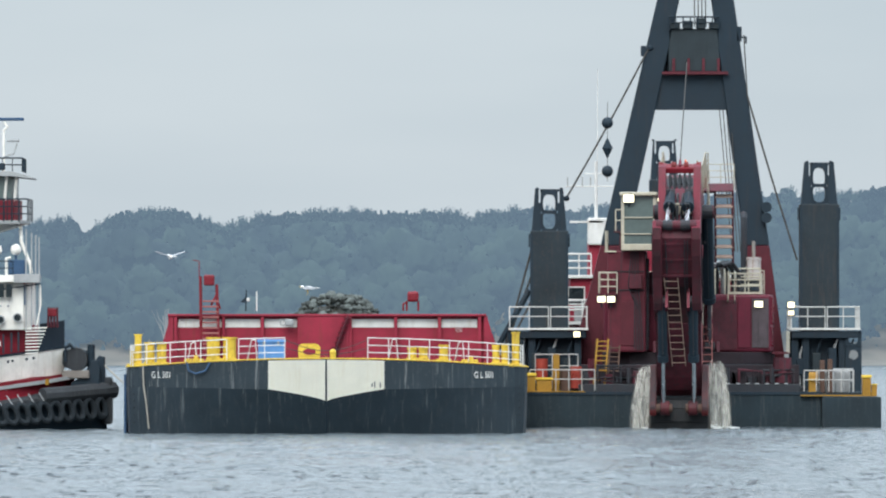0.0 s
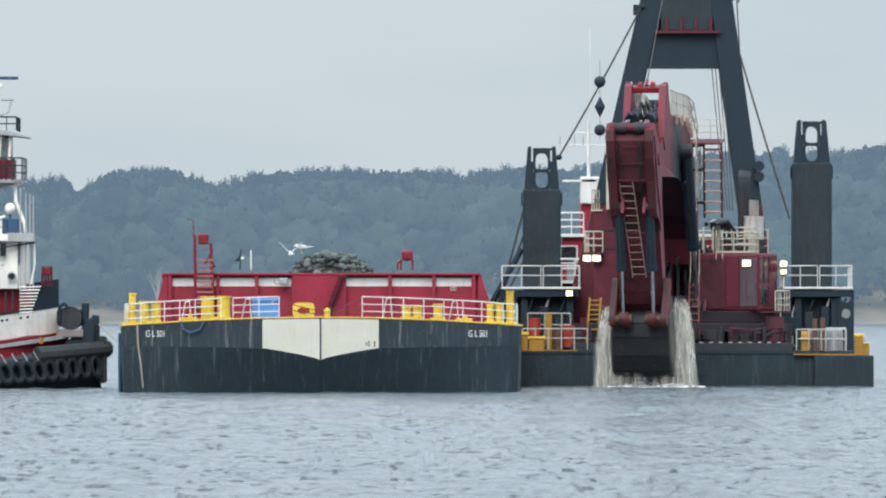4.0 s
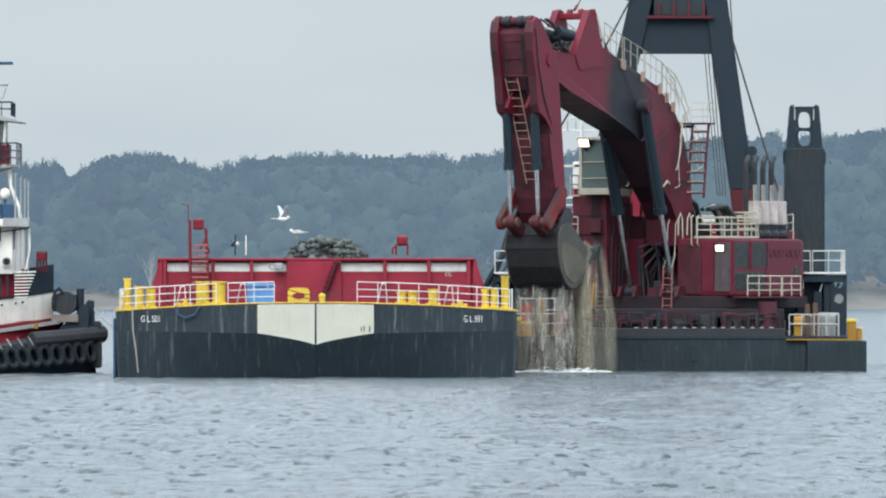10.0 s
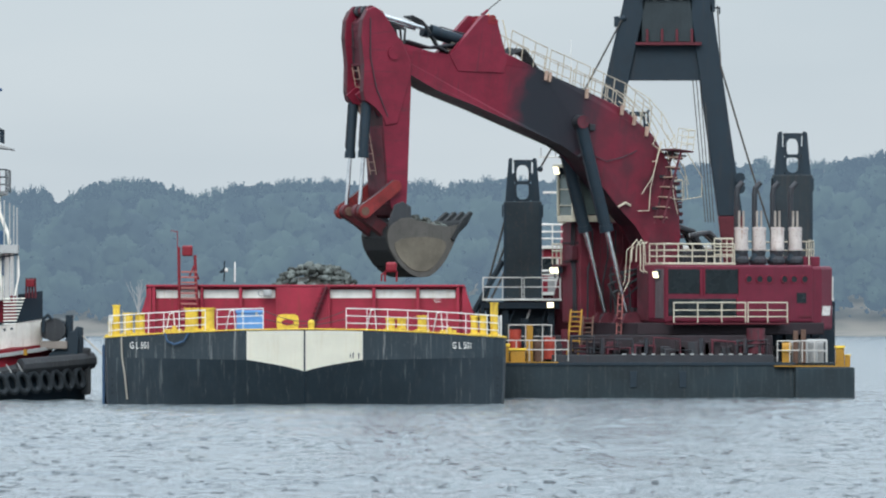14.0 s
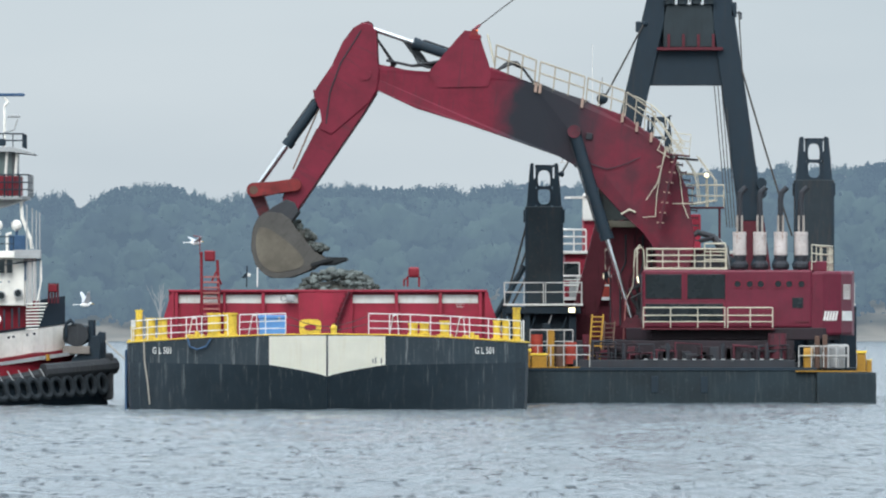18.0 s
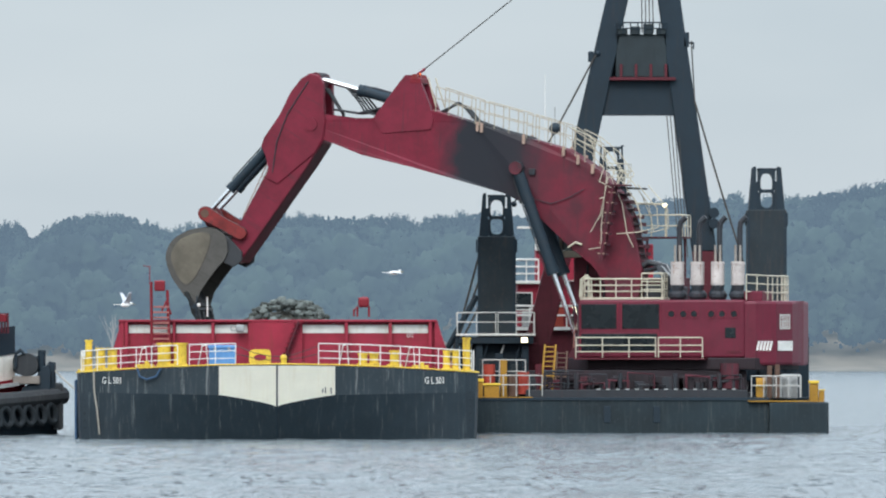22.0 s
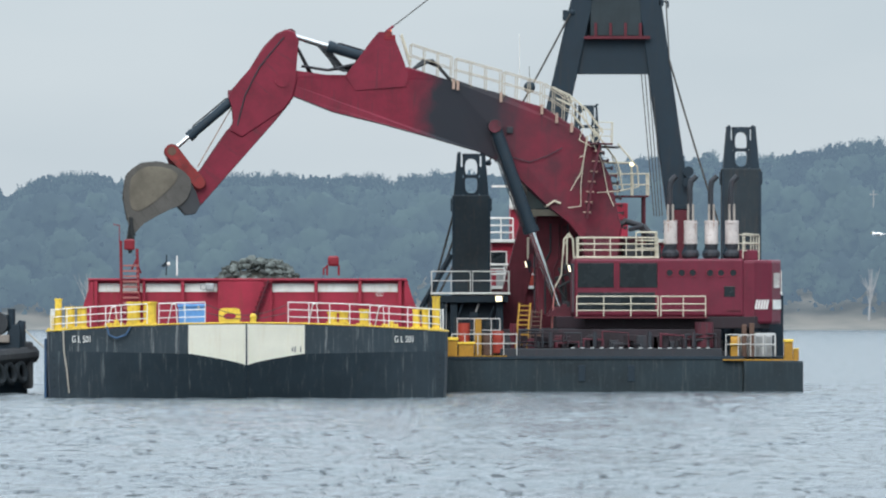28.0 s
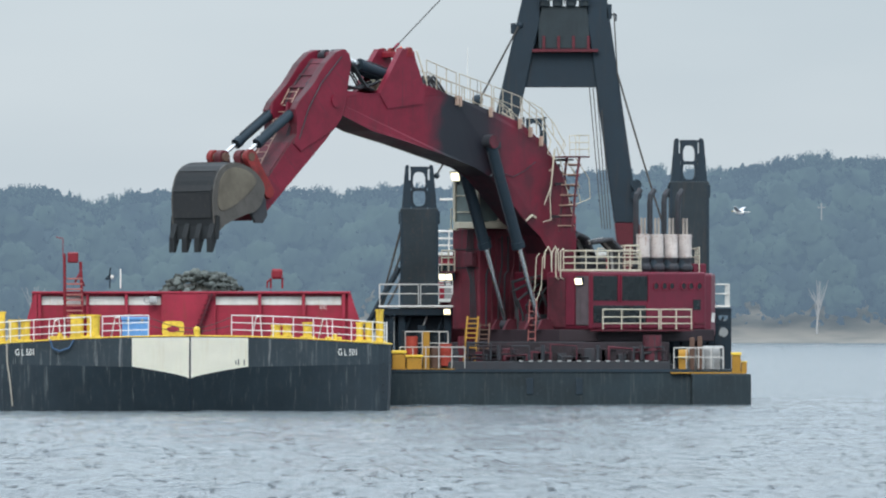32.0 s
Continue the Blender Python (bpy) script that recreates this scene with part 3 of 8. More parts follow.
def build_barge_hull():
    # plan of the bow: a blunt wedge with rounded corners
    def ring_at(z, k, sheer):
        pts = [(0.0, 0.0)]
        for x, y in ((2.4, 0.22), (5.0, 0.5), (7.2, 0.85), (7.95, 1.15), (8.38, 1.7), (8.5, 2.6)):
            pts.append((x * k, y))
        pts.append((8.5 * k, 74.0))
        return [(x, y, z - sheer * (x / 8.5) ** 2) for x, y in pts]
    def knuckle(x):
        """Height of the line below which the bow rakes back under itself."""
        return 1.24 + 0.52 * min(1.0, abs(x) / 2.45) ** 0.75 + 0.1 * min(1.0, max(0.0, abs(x) - 2.45) / 5.0)
    def finer(ring_pts):
        """More points along the bow, so that the knuckle runs in a curve."""
        out = []
        for p, q in zip(ring_pts, ring_pts[1:]):
            n = 8 if q[1] < 3 else 1
            out += [tuple(p[k] + (q[k] - p[k]) * m / n for k in range(3)) for m in range(n)]
        return out + [ring_pts[-1]]
    top = ring_at(3.03, 1.0, 0.36)
    deck, line_k = finer(top), []
    for x, y, z in deck:
        line_k.append((x, y, knuckle(x)))
    def lower(z):
        return [(x * (0.99 if z < 0.5 else 0.996), y + (kz - z) * 0.4 * max(0.0, 1 - (abs(x) / 7.6) ** 2), z) for x, y, kz in line_k]
    def shell(rows_in, cap_top, cap_low):
        bm = bmesh.new()
        rows = []
        for lv in rows_in:
            full = [(-x, y, z) for x, y, z in reversed(lv[1:])] + lv
            rows.append([bm.verts.new(p) for p in full])
        for a, b in zip(rows, rows[1:]):
            for i in range(len(a) - 1):
                bm.faces.new((a[i], a[i + 1], b[i + 1], b[i]))
            bm.faces.new((a[-1], a[0], b[0], b[-1]))
        if cap_top:
            bm.faces.new(rows[-1])
        if cap_low:
            bm.faces.new(list(reversed(rows[0])))
        return bm
    part("hull", shell([line_k, deck], True, False), SCRAPED_BLACK, barge)
    # same hull below the knuckle; the darker paint carries its shade
    part("raked_band", shell([lower(-2.5), lower(-0.3), lower(0.5), line_k], False, True), SCRAPED_RAKE, barge, "darker raked band of the bow above the waterline")
    # rubbing strip along the deck edge
    full = [(-x * 1.004, y - 0.01, z + 0.04) for x, y, z in reversed(top[1:])] + [(x * 1.004, y - 0.01, z + 0.04) for x, y, z in top]
    part("deck_edge", bar(full, 0.03, 6), YELLOW, barge, "worn yellow deck edge")
    # the white panel on the bow with its pointed lower edge, one plate a side
    for s in (-1, 1):
        bm = bmesh.new()
        n = 10
        lo, hi = [], []
        for i in range(n + 1):
            x = 2.45 * i / n
            y = 0.22 * x / 2.4 - 0.018
            zb = 1.27 + 0.50 * (i / n) ** 0.75
            lo.append(bm.verts.new((s * x, y, zb)))
            hi.append(bm.verts.new((s * x, y, 3.0 - 0.36 * (x / 8.5) ** 2)))
        for i in range(n):
            bm.faces.new((lo[i], lo[i + 1], hi[i + 1], hi[i]))
        bmesh.ops.solidify(bm, geom=bm.faces[:], thickness=0.012)
        part("bow_panel", bm, RUST_WHITE, barge, "rust-streaked white bow panel")
    part("stem_bar", bar([(0, 0.66, -0.5), (0, -0.03, 1.22), (0, -0.03, 3.05)], 0.035, 8), BLACK, barge)
    for x, z0, z1 in ((1.93, 1.86, 2.02), (2.04, 1.84, 2.08), (2.28, 1.82, 2.06)):
        part("mark_bar", box(x - 0.02, x + 0.02, 0.22 * x / 2.4 - 0.045, 0.22 * x / 2.4 - 0.03, z0, z1), BLACK, barge)


build_barge_hull()
HOP_Y = 11.0


def build_hopper():
    y = HOP_Y
    z0, z1 = 2.6, 4.87
    # walls of the hopper
    part("front_wall", box(-6.75, 6.62, y, y + 0.25, z0, z1), COAMING_RED, barge)
    part("side_wall", prism([(y, z0), (y + 50, z0), (y + 50, z1), (y, z1)], -6.98, -6.75, "x"), COAMING_RED, barge)
    part("side_wall", prism([(y, z0), (y + 50, z0), (y + 50, z1), (y, z1)], 6.62, 6.85, "x"), COAMING_RED, barge)
    part("rear_wall", box(-6.75, 6.62, y + 49.7, y + 49.95, z0, z1), COAMING_RED, barge)
    part("top_flange", box(-6.98, 6.8, y - 0.35, y + 0.3, z1, z1 + 0.1, 0.02), COAMING_RED, barge)
    # raking end brackets
    for s, x in ((-1, -6.75), (1, 6.7)):
        part("end_bracket", prism([(x, z1), (x + s * 0.12, z1), (x + s * 0.78, z0), (x, z0)], y - 0.3, y - 0.05), COAMING_RED, barge)
        part("end_bracket", prism([(x, z1), (x + s * 0.12, z1), (x + s * 0.95, z0), (x, z0)], y + 7.0, y + 7.2), COAMING_RED, barge)
    for x in (-6.65, -2.9, -1.3, 0.9, 2.87, 4.77, 6.5):
        part("stiffener", box(x - 0.07, x + 0.07, y - 0.32, y - 0.002, z0, z1 - 0.02, 0.01), COAMING_RED, barge)
    part("centre_plate", box(-1.23, 0.83, y - 0.34, y - 0.06, z0, z1 - 0.02, 0.01), COAMING_RED, barge)
    for a, b in ((-6.55, -4.65), (-4.5, -2.98), (-2.82, -1.4), (0.98, 2.79), (2.95, 4.69), (4.85, 6.4)):
        part("white_band", box(a, b, y - 0.02, y - 0.004, z1 - 0.48, z1 - 0.12), WHITE, barge, "white band under the coaming top")
    part("stiffener", box(-4.63, -4.52, y - 0.32, y - 0.002, z0, z1 - 0.02, 0.01), COAMING_RED, barge)
    # stair leaning on the centre plate
    st = part("stair", bar([(0.1, y - 0.6, 3.0), (0.82, y - 0.6, 4.9)], 0.05, 6), DARK_RED, barge)
    for i in range(9):
        t = (i + 0.5) / 9
        part("tread", box(0.1 + 0.72 * t - 0.16, 0.1 + 0.72 * t + 0.16, y - 0.62, y - 0.35, 3.0 + 1.9 * t - 0.02, 3.0 + 1.9 * t + 0.02), DARK_RED, st)


build_hopper()


def deck_z(x):
    return 3.03 - 0.36 * (x / 8.5) ** 2


def bow_y(x):
    return float(np.interp(abs(x), [0, 2.4, 5.0, 7.2, 7.95, 8.38], [0, 0.22, 0.5, 0.85, 1.15, 1.7]))


def bitt(x, y, w, h, n=2):
    """Yellow mooring bitts: a base plate and posts with caps."""
    z = deck_z(x)
    b = part("bitt", box(x - w / 2 - 0.1, x + w / 2 + 0.1, y - 0.25, y + 0.25, z, z + 0.14, 0.02), YELLOW, barge, "worn yellow mooring bitts")
    for i in range(n):
        px = x + (i - (n - 1) / 2) * w * (0.62 if n < 3 else 0.36)
        r = w * (0.25 if n == 2 else 0.19 if n == 3 else 0.42)
        part("bollard_post", tube((px, y, z + 0.1), (px, y, z + h), r, 16), YELLOW, b)
        part("cap", tube((px, y, z + h), (px, y, z + h + 0.08), r * 1.18, 16), YELLOW, b)
    return b


RUNG_TAN = paint("faded_red_primer", (0.30, 0.11, 0.10), 0.6, wear=(0.2, 0.07, 0.06), amount=0.4)


def build_barge_deck():
    for x, y, w, h, n in ((-8.0, 2.4, 0.35, 1.3, 1), (-7.25, 2.2, 0.8, 0.9, 2), (-4.45, 1.6, 1.1, 0.95, 2), (3.85, 1.4, 0.75, 0.5, 2), (4.95, 1.5, 0.45, 0.65, 1),
                          (7.35, 2.0, 0.6, 0.8, 2), (8.0, 2.3, 0.38, 1.4, 1), (-8.25, 3.2, 0.3, 0.6, 1)):
        bitt(x, y, w, h, n)
    # the towing chock: a flat plate with a rounded eye
    bm = bmesh.new()
    n = 28
    loops = []
    for k, y in ((1, 0.35), (1, 0.75), (0, 0.75), (0, 0.35)):
        ring_v = []
        for i in range(n):
            a = 2 * math.pi * i / n
            c, s = math.cos(a), math.sin(a)
            if k:
                ex = abs(c) ** 0.45 * math.copysign(0.46, c)
                ez = abs(s) ** 0.45 * math.copysign(0.33, s)
            else:
                ex, ez = 0.27 * c, 0.13 * s - 0.02
            ring_v.append(bm.verts.new((-0.72 + ex, y, 3.36 + ez)))
        loops.append(ring_v)
    for a, b in zip(loops, loops[1:] + loops[:1]):
        for i in range(n):
            bm.faces.new((a[i], a[(i + 1) % n], b[(i + 1) % n], b[i]))
    part("towing_chock", bm, YELLOW, barge, "yellow towing chock with an eye")
    part("stem_post", tube((0.28, 0.3, 3.0), (0.28, 0.3, 3.3), 0.13, 14), YELLOW, barge)
    part("stem_knob", ball((0.28, 0.3, 3.32), 0.15), YELLOW, barge)
    # white rails along the deck edge
    def edge(xs):
        return [(x, bow_y(x) + 0.12, deck_z(x)) for x in xs]
    railing(barge, edge((-8.2, -7.6, -6.6, -5.3, -4.2)), 0.92, WHITE, 0.8, (1.0, 0.66, 0.33), 0.019)
    railing(barge, edge((-3.7, -2.6, -1.75)), 0.92, WHITE, 0.8, (1.0, 0.66, 0.33), 0.019)
    railing(barge, edge((1.75, 3.5, 5.2, 6.8, 7.7, 8.2)), 0.92, WHITE, 0.85, (1.0, 0.66, 0.33), 0.019)
    railing(barge, [(8.3, 2.0, 2.7), (8.35, 10, 2.7)], 0.92, WHITE, 1.3, (1.0, 0.66, 0.33), 0.024)
    railing(barge, [(-8.3, 2.0, 2.7), (-8.35, 10, 2.7)], 0.92, WHITE, 1.3, (1.0, 0.66, 0.33), 0.024)
    for x in (-3.35, 2.6, -5.9, 5.4):
        y = bow_y(x) + 0.5
        part("stay", bar([(x, y + 0.5, deck_z(x)), (x + 0.18, y, deck_z(x) + 0.85), (x + 0.35, y, deck_z(x) + 0.9), (x + 0.42, y + 0.1, deck_z(x))], 0.026, 6), WHITE, barge)
    # the slack chain between the rails
    for z in (0.85, 0.5):
        pts = [(-1.75 + 3.5 * k / 10, 0.35, 3.0 + z - 0.55 * math.sin(math.pi * k / 10) * z) for k in range(11)]
        part("chain", bar(pts, 0.018, 5), ROPE, barge)
    part("fairlead", box(-6.0, -5.2, 0.8, 1.2, 2.9, 3.06, 0.04), YELLOW, barge)
    part("roller", tube((-5.5, 0.75, 2.95), (-5.5, 0.75, 3.2), 0.1, 10), YELLOW, barge)
    part("fairlead", box(5.7, 6.4, 0.85, 1.2, 2.85, 3.02, 0.04), YELLOW, barge)
    part("roller", tube((6.1, 0.8, 2.9), (6.1, 0.8, 3.14), 0.1, 10), YELLOW, barge)
    part("hose_loop", bar([(-5.9, 0.5, 2.9), (-5.8, 0.42, 2.55), (-5.5, 0.4, 2.42), (-5.1, 0.38, 2.55), (-4.9, 0.36, 2.9)], 0.04, 8), DULL_BLUE, barge, "dark blue hose looped over the bow")
    part("mooring_tail", bar([(-7.75, 0.92, 2.75), (-7.72, 0.88, 1.9), (-7.6, 0.85, 1.1), (-7.5, 0.85, 0.1)], 0.035, 6), MOORING, barge)
    # blue fender along the port quarter
    part("side_fender", box(-8.62, -8.5, 2.8, 6.5, -0.3, 2.4, 0.05), DULL_BLUE, barge, "faded blue side fendering")
    # draft marks at the corners
    for x in (-8.15, 8.15):
        for k in range(6):
            part("draft_mark", box(x - 0.03, x + 0.03, bow_y(x) - 0.02, bow_y(x) + 0.05, 0.35 + 0.3 * k, 0.41 + 0.3 * k), GREEN_GREY, barge)
    for x, z in ((-6.97, 2.36), (6.65, 2.36)):
        ang = math.degrees(math.atan2(0.35, 2.2)) * (1 if x > 0 else -1)
        m = Matrix.Translation((x, bow_y(x) - 0.03, z)) @ Matrix.Rotation(radians(ang), 4, "Z") @ Matrix.Rotation(radians(90), 4, "X")
        writing("G L 501", 0.42, m @ Matrix.Diagonal((0.62, 0.95, 1, 1)), WHITE, barge)
    writing("CC", 0.22, pose(5.62, HOP_Y - 0.03, 4.28, 90), WHITE, barge)
    # ladder tower on the hopper front with its boxed head
    y = HOP_Y - 0.75
    for x0, x1, top in ((-5.52, -5.56, 6.6), (-4.72, -4.86, 6.25)):
        part("tower_leg", bar([(x0, y, 2.7), (x1, y, top)], 0.065, 6), BRIGHT_RED, barge)
        part("tower_leg", box(x1 - 0.05, x1 + 0.05, y + 0.9, y + 1.0, 5.1, 6.1), BRIGHT_RED, barge)
        part("top_rail", bar([(x1, y, 6.15), (x1, y + 0.95, 6.1), (x1, y + 0.95, 5.1)], 0.045, 6), BRIGHT_RED, barge)
    part("head_box", box(-5.42, -4.96, y - 0.12, y + 0.35, 6.2, 6.66, 0.06), BRIGHT_RED, barge, "red boxed ladder head")
    part("tower_brace", bar([(-5.1, y, 5.35), (-4.9, y, 5.75), (-4.7, y + 0.2, 5.2)], 0.045, 6), BRIGHT_RED, barge)
    for k in range(12):
        z = 2.95 + 0.23 * k
        part("rung", box(-5.47, -4.77, y - 0.07, y + 0.05, z, z + 0.075, 0.01), RUNG_TAN, barge)
    part("whip_antenna", bar([(-5.62, y, 6.5), (-5.62, y, 7.25), (-5.9, y, 7.3)], 0.02, 5), BRIGHT_RED, barge)
    # lamp stand on the hopper front
    for x in (3.35, 3.85):
        part("stand_leg", tube((x, y + 0.9, 5.1), (x, y + 0.9, 5.55), 0.05, 6), BRIGHT_RED, barge)
    part("stand_bar", bar([(3.2, y + 0.9, 5.12), (3.2, y + 0.9, 5.4), (3.4, y + 0.9, 5.5)], 0.04, 6), BRIGHT_RED, barge)
    part("lamp_box", box(3.38, 3.86, y + 0.7, y + 1.1, 5.5, 5.95, 0.1), BRIGHT_RED, barge, "round-cornered red lamp box")
    part("marker_pole", tube((-3.15, y + 0.9, 5.1), (-3.15, y + 0.9, 5.95), 0.035, 6), WHITE, barge)
    vane = part("wind_vane", tube((-3.62, y + 0.9, 5.1), (-3.6, y + 0.9, 6.0), 0.03, 6), BLACK, barge)
    part("vane_body", ball((-3.52, y + 0.9, 5.6), 0.08, None, (1, 0.6, 1.1)), WHITE, vane)
    part("vane_tail", prism([(-3.85, 5.5), (-3.6, 5.75), (-3.55, 5.6), (-3.7, 5.45)], y + 0.88, y + 0.92), BLACK, vane)
    part("valve", box(-1.9, -1.55, HOP_Y - 0.5, HOP_Y - 0.3, 4.45, 4.75, 0.05), GREY, barge)
    part("valve_wheel", ring(-2.0, 4.6, 0.1, 0.15, HOP_Y - 0.52, HOP_Y - 0.47, 14), GREY, barge)


build_barge_deck()
blue_box = thing("deck_box", (BARGE_X - 2.35, BARGE_Y + 2.2, 2.99), "faded blue plastic deck box beside the rail", "storage box")
part("body", box(-0.56, 0.56, -0.4, 0.4, 0, 0.72, 0.05), BLUE, blue_box)
part("lid", box(-0.6, 0.6, -0.44, 0.44, 0.72, 0.88, 0.04), BLUE, blue_box)
for s in (-0.3, 0.3):
    part("latch", box(s - 0.05, s + 0.05, -0.47, -0.43, 0.62, 0.8, 0.01), GREY, blue_box)

# ---- the backhoe dredger's hull, spuds and gantry ----
DX, DY = 11.05, 431.0
dredger = thing("dredger", (DX, DY, 0), "black backhoe dredge pontoon with spuds and tall gantry", "dredger")


PONTOON = scraped(paint("fouled_black_paint", (0.012, 0.022, 0.028), 0.6, wear=(0.024, 0.038, 0.043), amount=0.6, streak=0.7, scale=0.5, vary=0.4), "scraped_pontoon_paint", (0.07, 0.078, 0.074), 0.5, 0.56, 7.0)


def build_pontoon():
    part("hull", box(-8.7, 6.15, 0.25, 60, -2.2, 1.5, 0.06), PONTOON, dredger)
    part("corner_block", box(6.15, 8.85, 0.0, 8, -2.2, 1.28, 0.06), PONTOON, dredger)
    part("hull_side", box(6.15, 8.75, 8.0, 60, -2.2, 1.45, 0.05), PONTOON, dredger)
    part("pedestal_deck", box(-5.6, 5.5, 1.2, 14, 1.5, 1.72, 0.03), OILY, dredger)


build_pontoon()


SPUD_BLACK = paint("rust_smeared_black_steel", (0.017, 0.026, 0.032), 0.65, wear=(0.044, 0.038, 0.035), amount=0.5, streak=0.75, scale=0.6, vary=0.35)


def spud(x, y, top, w, low, ears=True):
    """A square spud with a tapered head pierced by two oval eyes."""
    b = part("spud", box(x - w / 2, x + w / 2, y - w / 2, y + w / 2, low, top - 1.95, 0.05), SPUD_BLACK, dredger, "black steel spud leg")
    def eye_plate(x0, x1, z0, z1, rx, rz, ez, arched):
        """A block with an upright oval eye through it."""
        bm = bmesh.new()
        n = 32
        cx, cz = (x0 + x1) / 2, (z0 + z1) / 2
        loops = []
        for outer, yy in ((1, y - w * 0.3), (1, y + w * 0.3), (0, y + w * 0.3), (0, y - w * 0.3)):
            lv = []
            for i in range(n):
                a = 2 * math.pi * (i + 0.5) / n
                c, sn = math.cos(a), math.sin(a)
                if outer:
                    k = 1 / max(abs(c), abs(sn))
                    lv.append(bm.verts.new((cx + c * k * (x1 - x0) / 2, yy, cz + sn * k * (z1 - z0) / 2)))
                else:
                    flat = 0.35 if (sn < 0) == arched else 0.9
                    lv.append(bm.verts.new((cx + math.copysign(abs(c) ** min(0.75, flat), c) * rx, yy, ez + math.copysign(abs(sn) ** flat, sn) * rz)))
            loops.append(lv)
        for p, q in zip(loops, loops[1:] + loops[:1]):
            for i in range(n):
                bm.faces.new((p[i], p[(i + 1) % n], q[(i + 1) % n], q[i]))
        return bm
    hd = part("spud_head", eye_plate(x - 0.40, x + 0.40, top - 1.08, top, 0.29, 0.38, top - 0.62, True), BLACK, dredger)
    part("eye_block", eye_plate(x - 0.40, x + 0.40, top - 1.95, top - 1.08, 0.29, 0.36, top - 1.5, False), BLACK, hd)
    for s in (-1, 1):
        part("cheek", prism([(x + s * 0.40, top - 1.95), (x + s * w * 0.46, top - 1.95), (x + s * w * 0.41, top - 0.8), (x + s * w * 0.40, top - 0.7), (x + s * 0.40, top - 0.62)], y - w * 0.34, y + w * 0.34), BLACK, hd)
        part("side_bar", prism([(x + s * 0.49, top - 0.68), (x + s * w * 0.405, top - 0.72), (x + s * w * 0.37, top + 0.02), (x + s * 0.49, top + 0.02)], y - w * 0.3, y + w * 0.3), BLACK, hd)
        part("top_tie", box(x + s * 0.40 - 0.02, x + s * 0.40 + 0.1, y - w * 0.3, y + w * 0.3, top - 0.1, top), BLACK, hd)
        part("tip_lug", box(x + s * 0.56 - 0.07, x + s * 0.56 + 0.07, y - 0.15, y + 0.15, top, top + 0.08), BLACK, hd)
        part("edge_strip", box(x + s * w * 0.47 - 0.06, x + s * w * 0.47 + 0.06, y - w / 2 - 0.03, y - w / 2 + 0.02, low, top - 2.1), BLACK, b)
    if ears:
        for s in (-1, 1):
            part("lug", box(x + s * w / 2 - 0.02, x + s * (w / 2 + 0.08), y - 0.3, y + 0.3, top - 2.7, top - 2.1), BLACK, dredger)
    return b


SY = 14.0
spud(-6.07, SY + 0.5, 10.93, 1.77, -3.0)
spud(6.59, SY + 0.5, 12.18, 1.83, -3.0)
spud(0.15, 50.0, 13.95, 1.5, 1.2, False)


def leg(a, b, w0, w1, d, mat, name="gantry_leg"):
    """A box-section leg from a to b."""
    a, b = Vector(a), Vector(b)
    bm = bmesh.new()
    vs = []
    for p, w in ((a, w0), (b, w1)):
        for sx, sy in ((-1, -1), (1, -1), (1, 1), (-1, 1)):
            vs.append(bm.verts.new(p + Vector((sx * w / 2, sy * d / 2, 0))))
    bm.faces.new(vs[:4]), bm.faces.new(vs[4:])
    for i in range(4):
        j = (i + 1) % 4
        bm.faces.new((vs[i], vs[j], vs[4 + j], vs[4 + i]))
    bmesh.ops.bevel(bm, geom=bm.edges[:], offset=0.04, segments=1, affect="EDGES")
    return part(name, bm, mat, dredger)


GY = 16.0
for x0, xm, x1 in ((-4.75, -3.05, 0.62), (4.6, 3.72, 1.45)):
    leg((x0, GY, 1.5), (xm, GY, 8.3), 1.25, 1.15, 1.2, DARK_RED)
    leg((xm, GY, 8.3), (x1, GY, 24.6), 1.15, 1.0, 1.2, BLACK)
part("crosshead", box(-0.2, 2.3, GY - 0.8, GY + 0.8, 24.4, 25.4, 0.08), BLACK, dredger)
part("back_panel", box(-0.9, 2.5, GY + 0.2, GY + 0.5, 16.3, 18.4), BLACK, dredger)
part("cross_panel", prism([(-1.3, 14.7), (2.9, 14.7), (2.5, 16.32), (-0.9, 16.32)], GY - 0.45, GY + 0.45), BLACK, dredger)


PALE_WHITE = paint("chalky_white_paint", (0.52, 0.52, 0.49), 0.6, wear=(0.25, 0.17, 0.1), amount=0.4, streak=0.4)


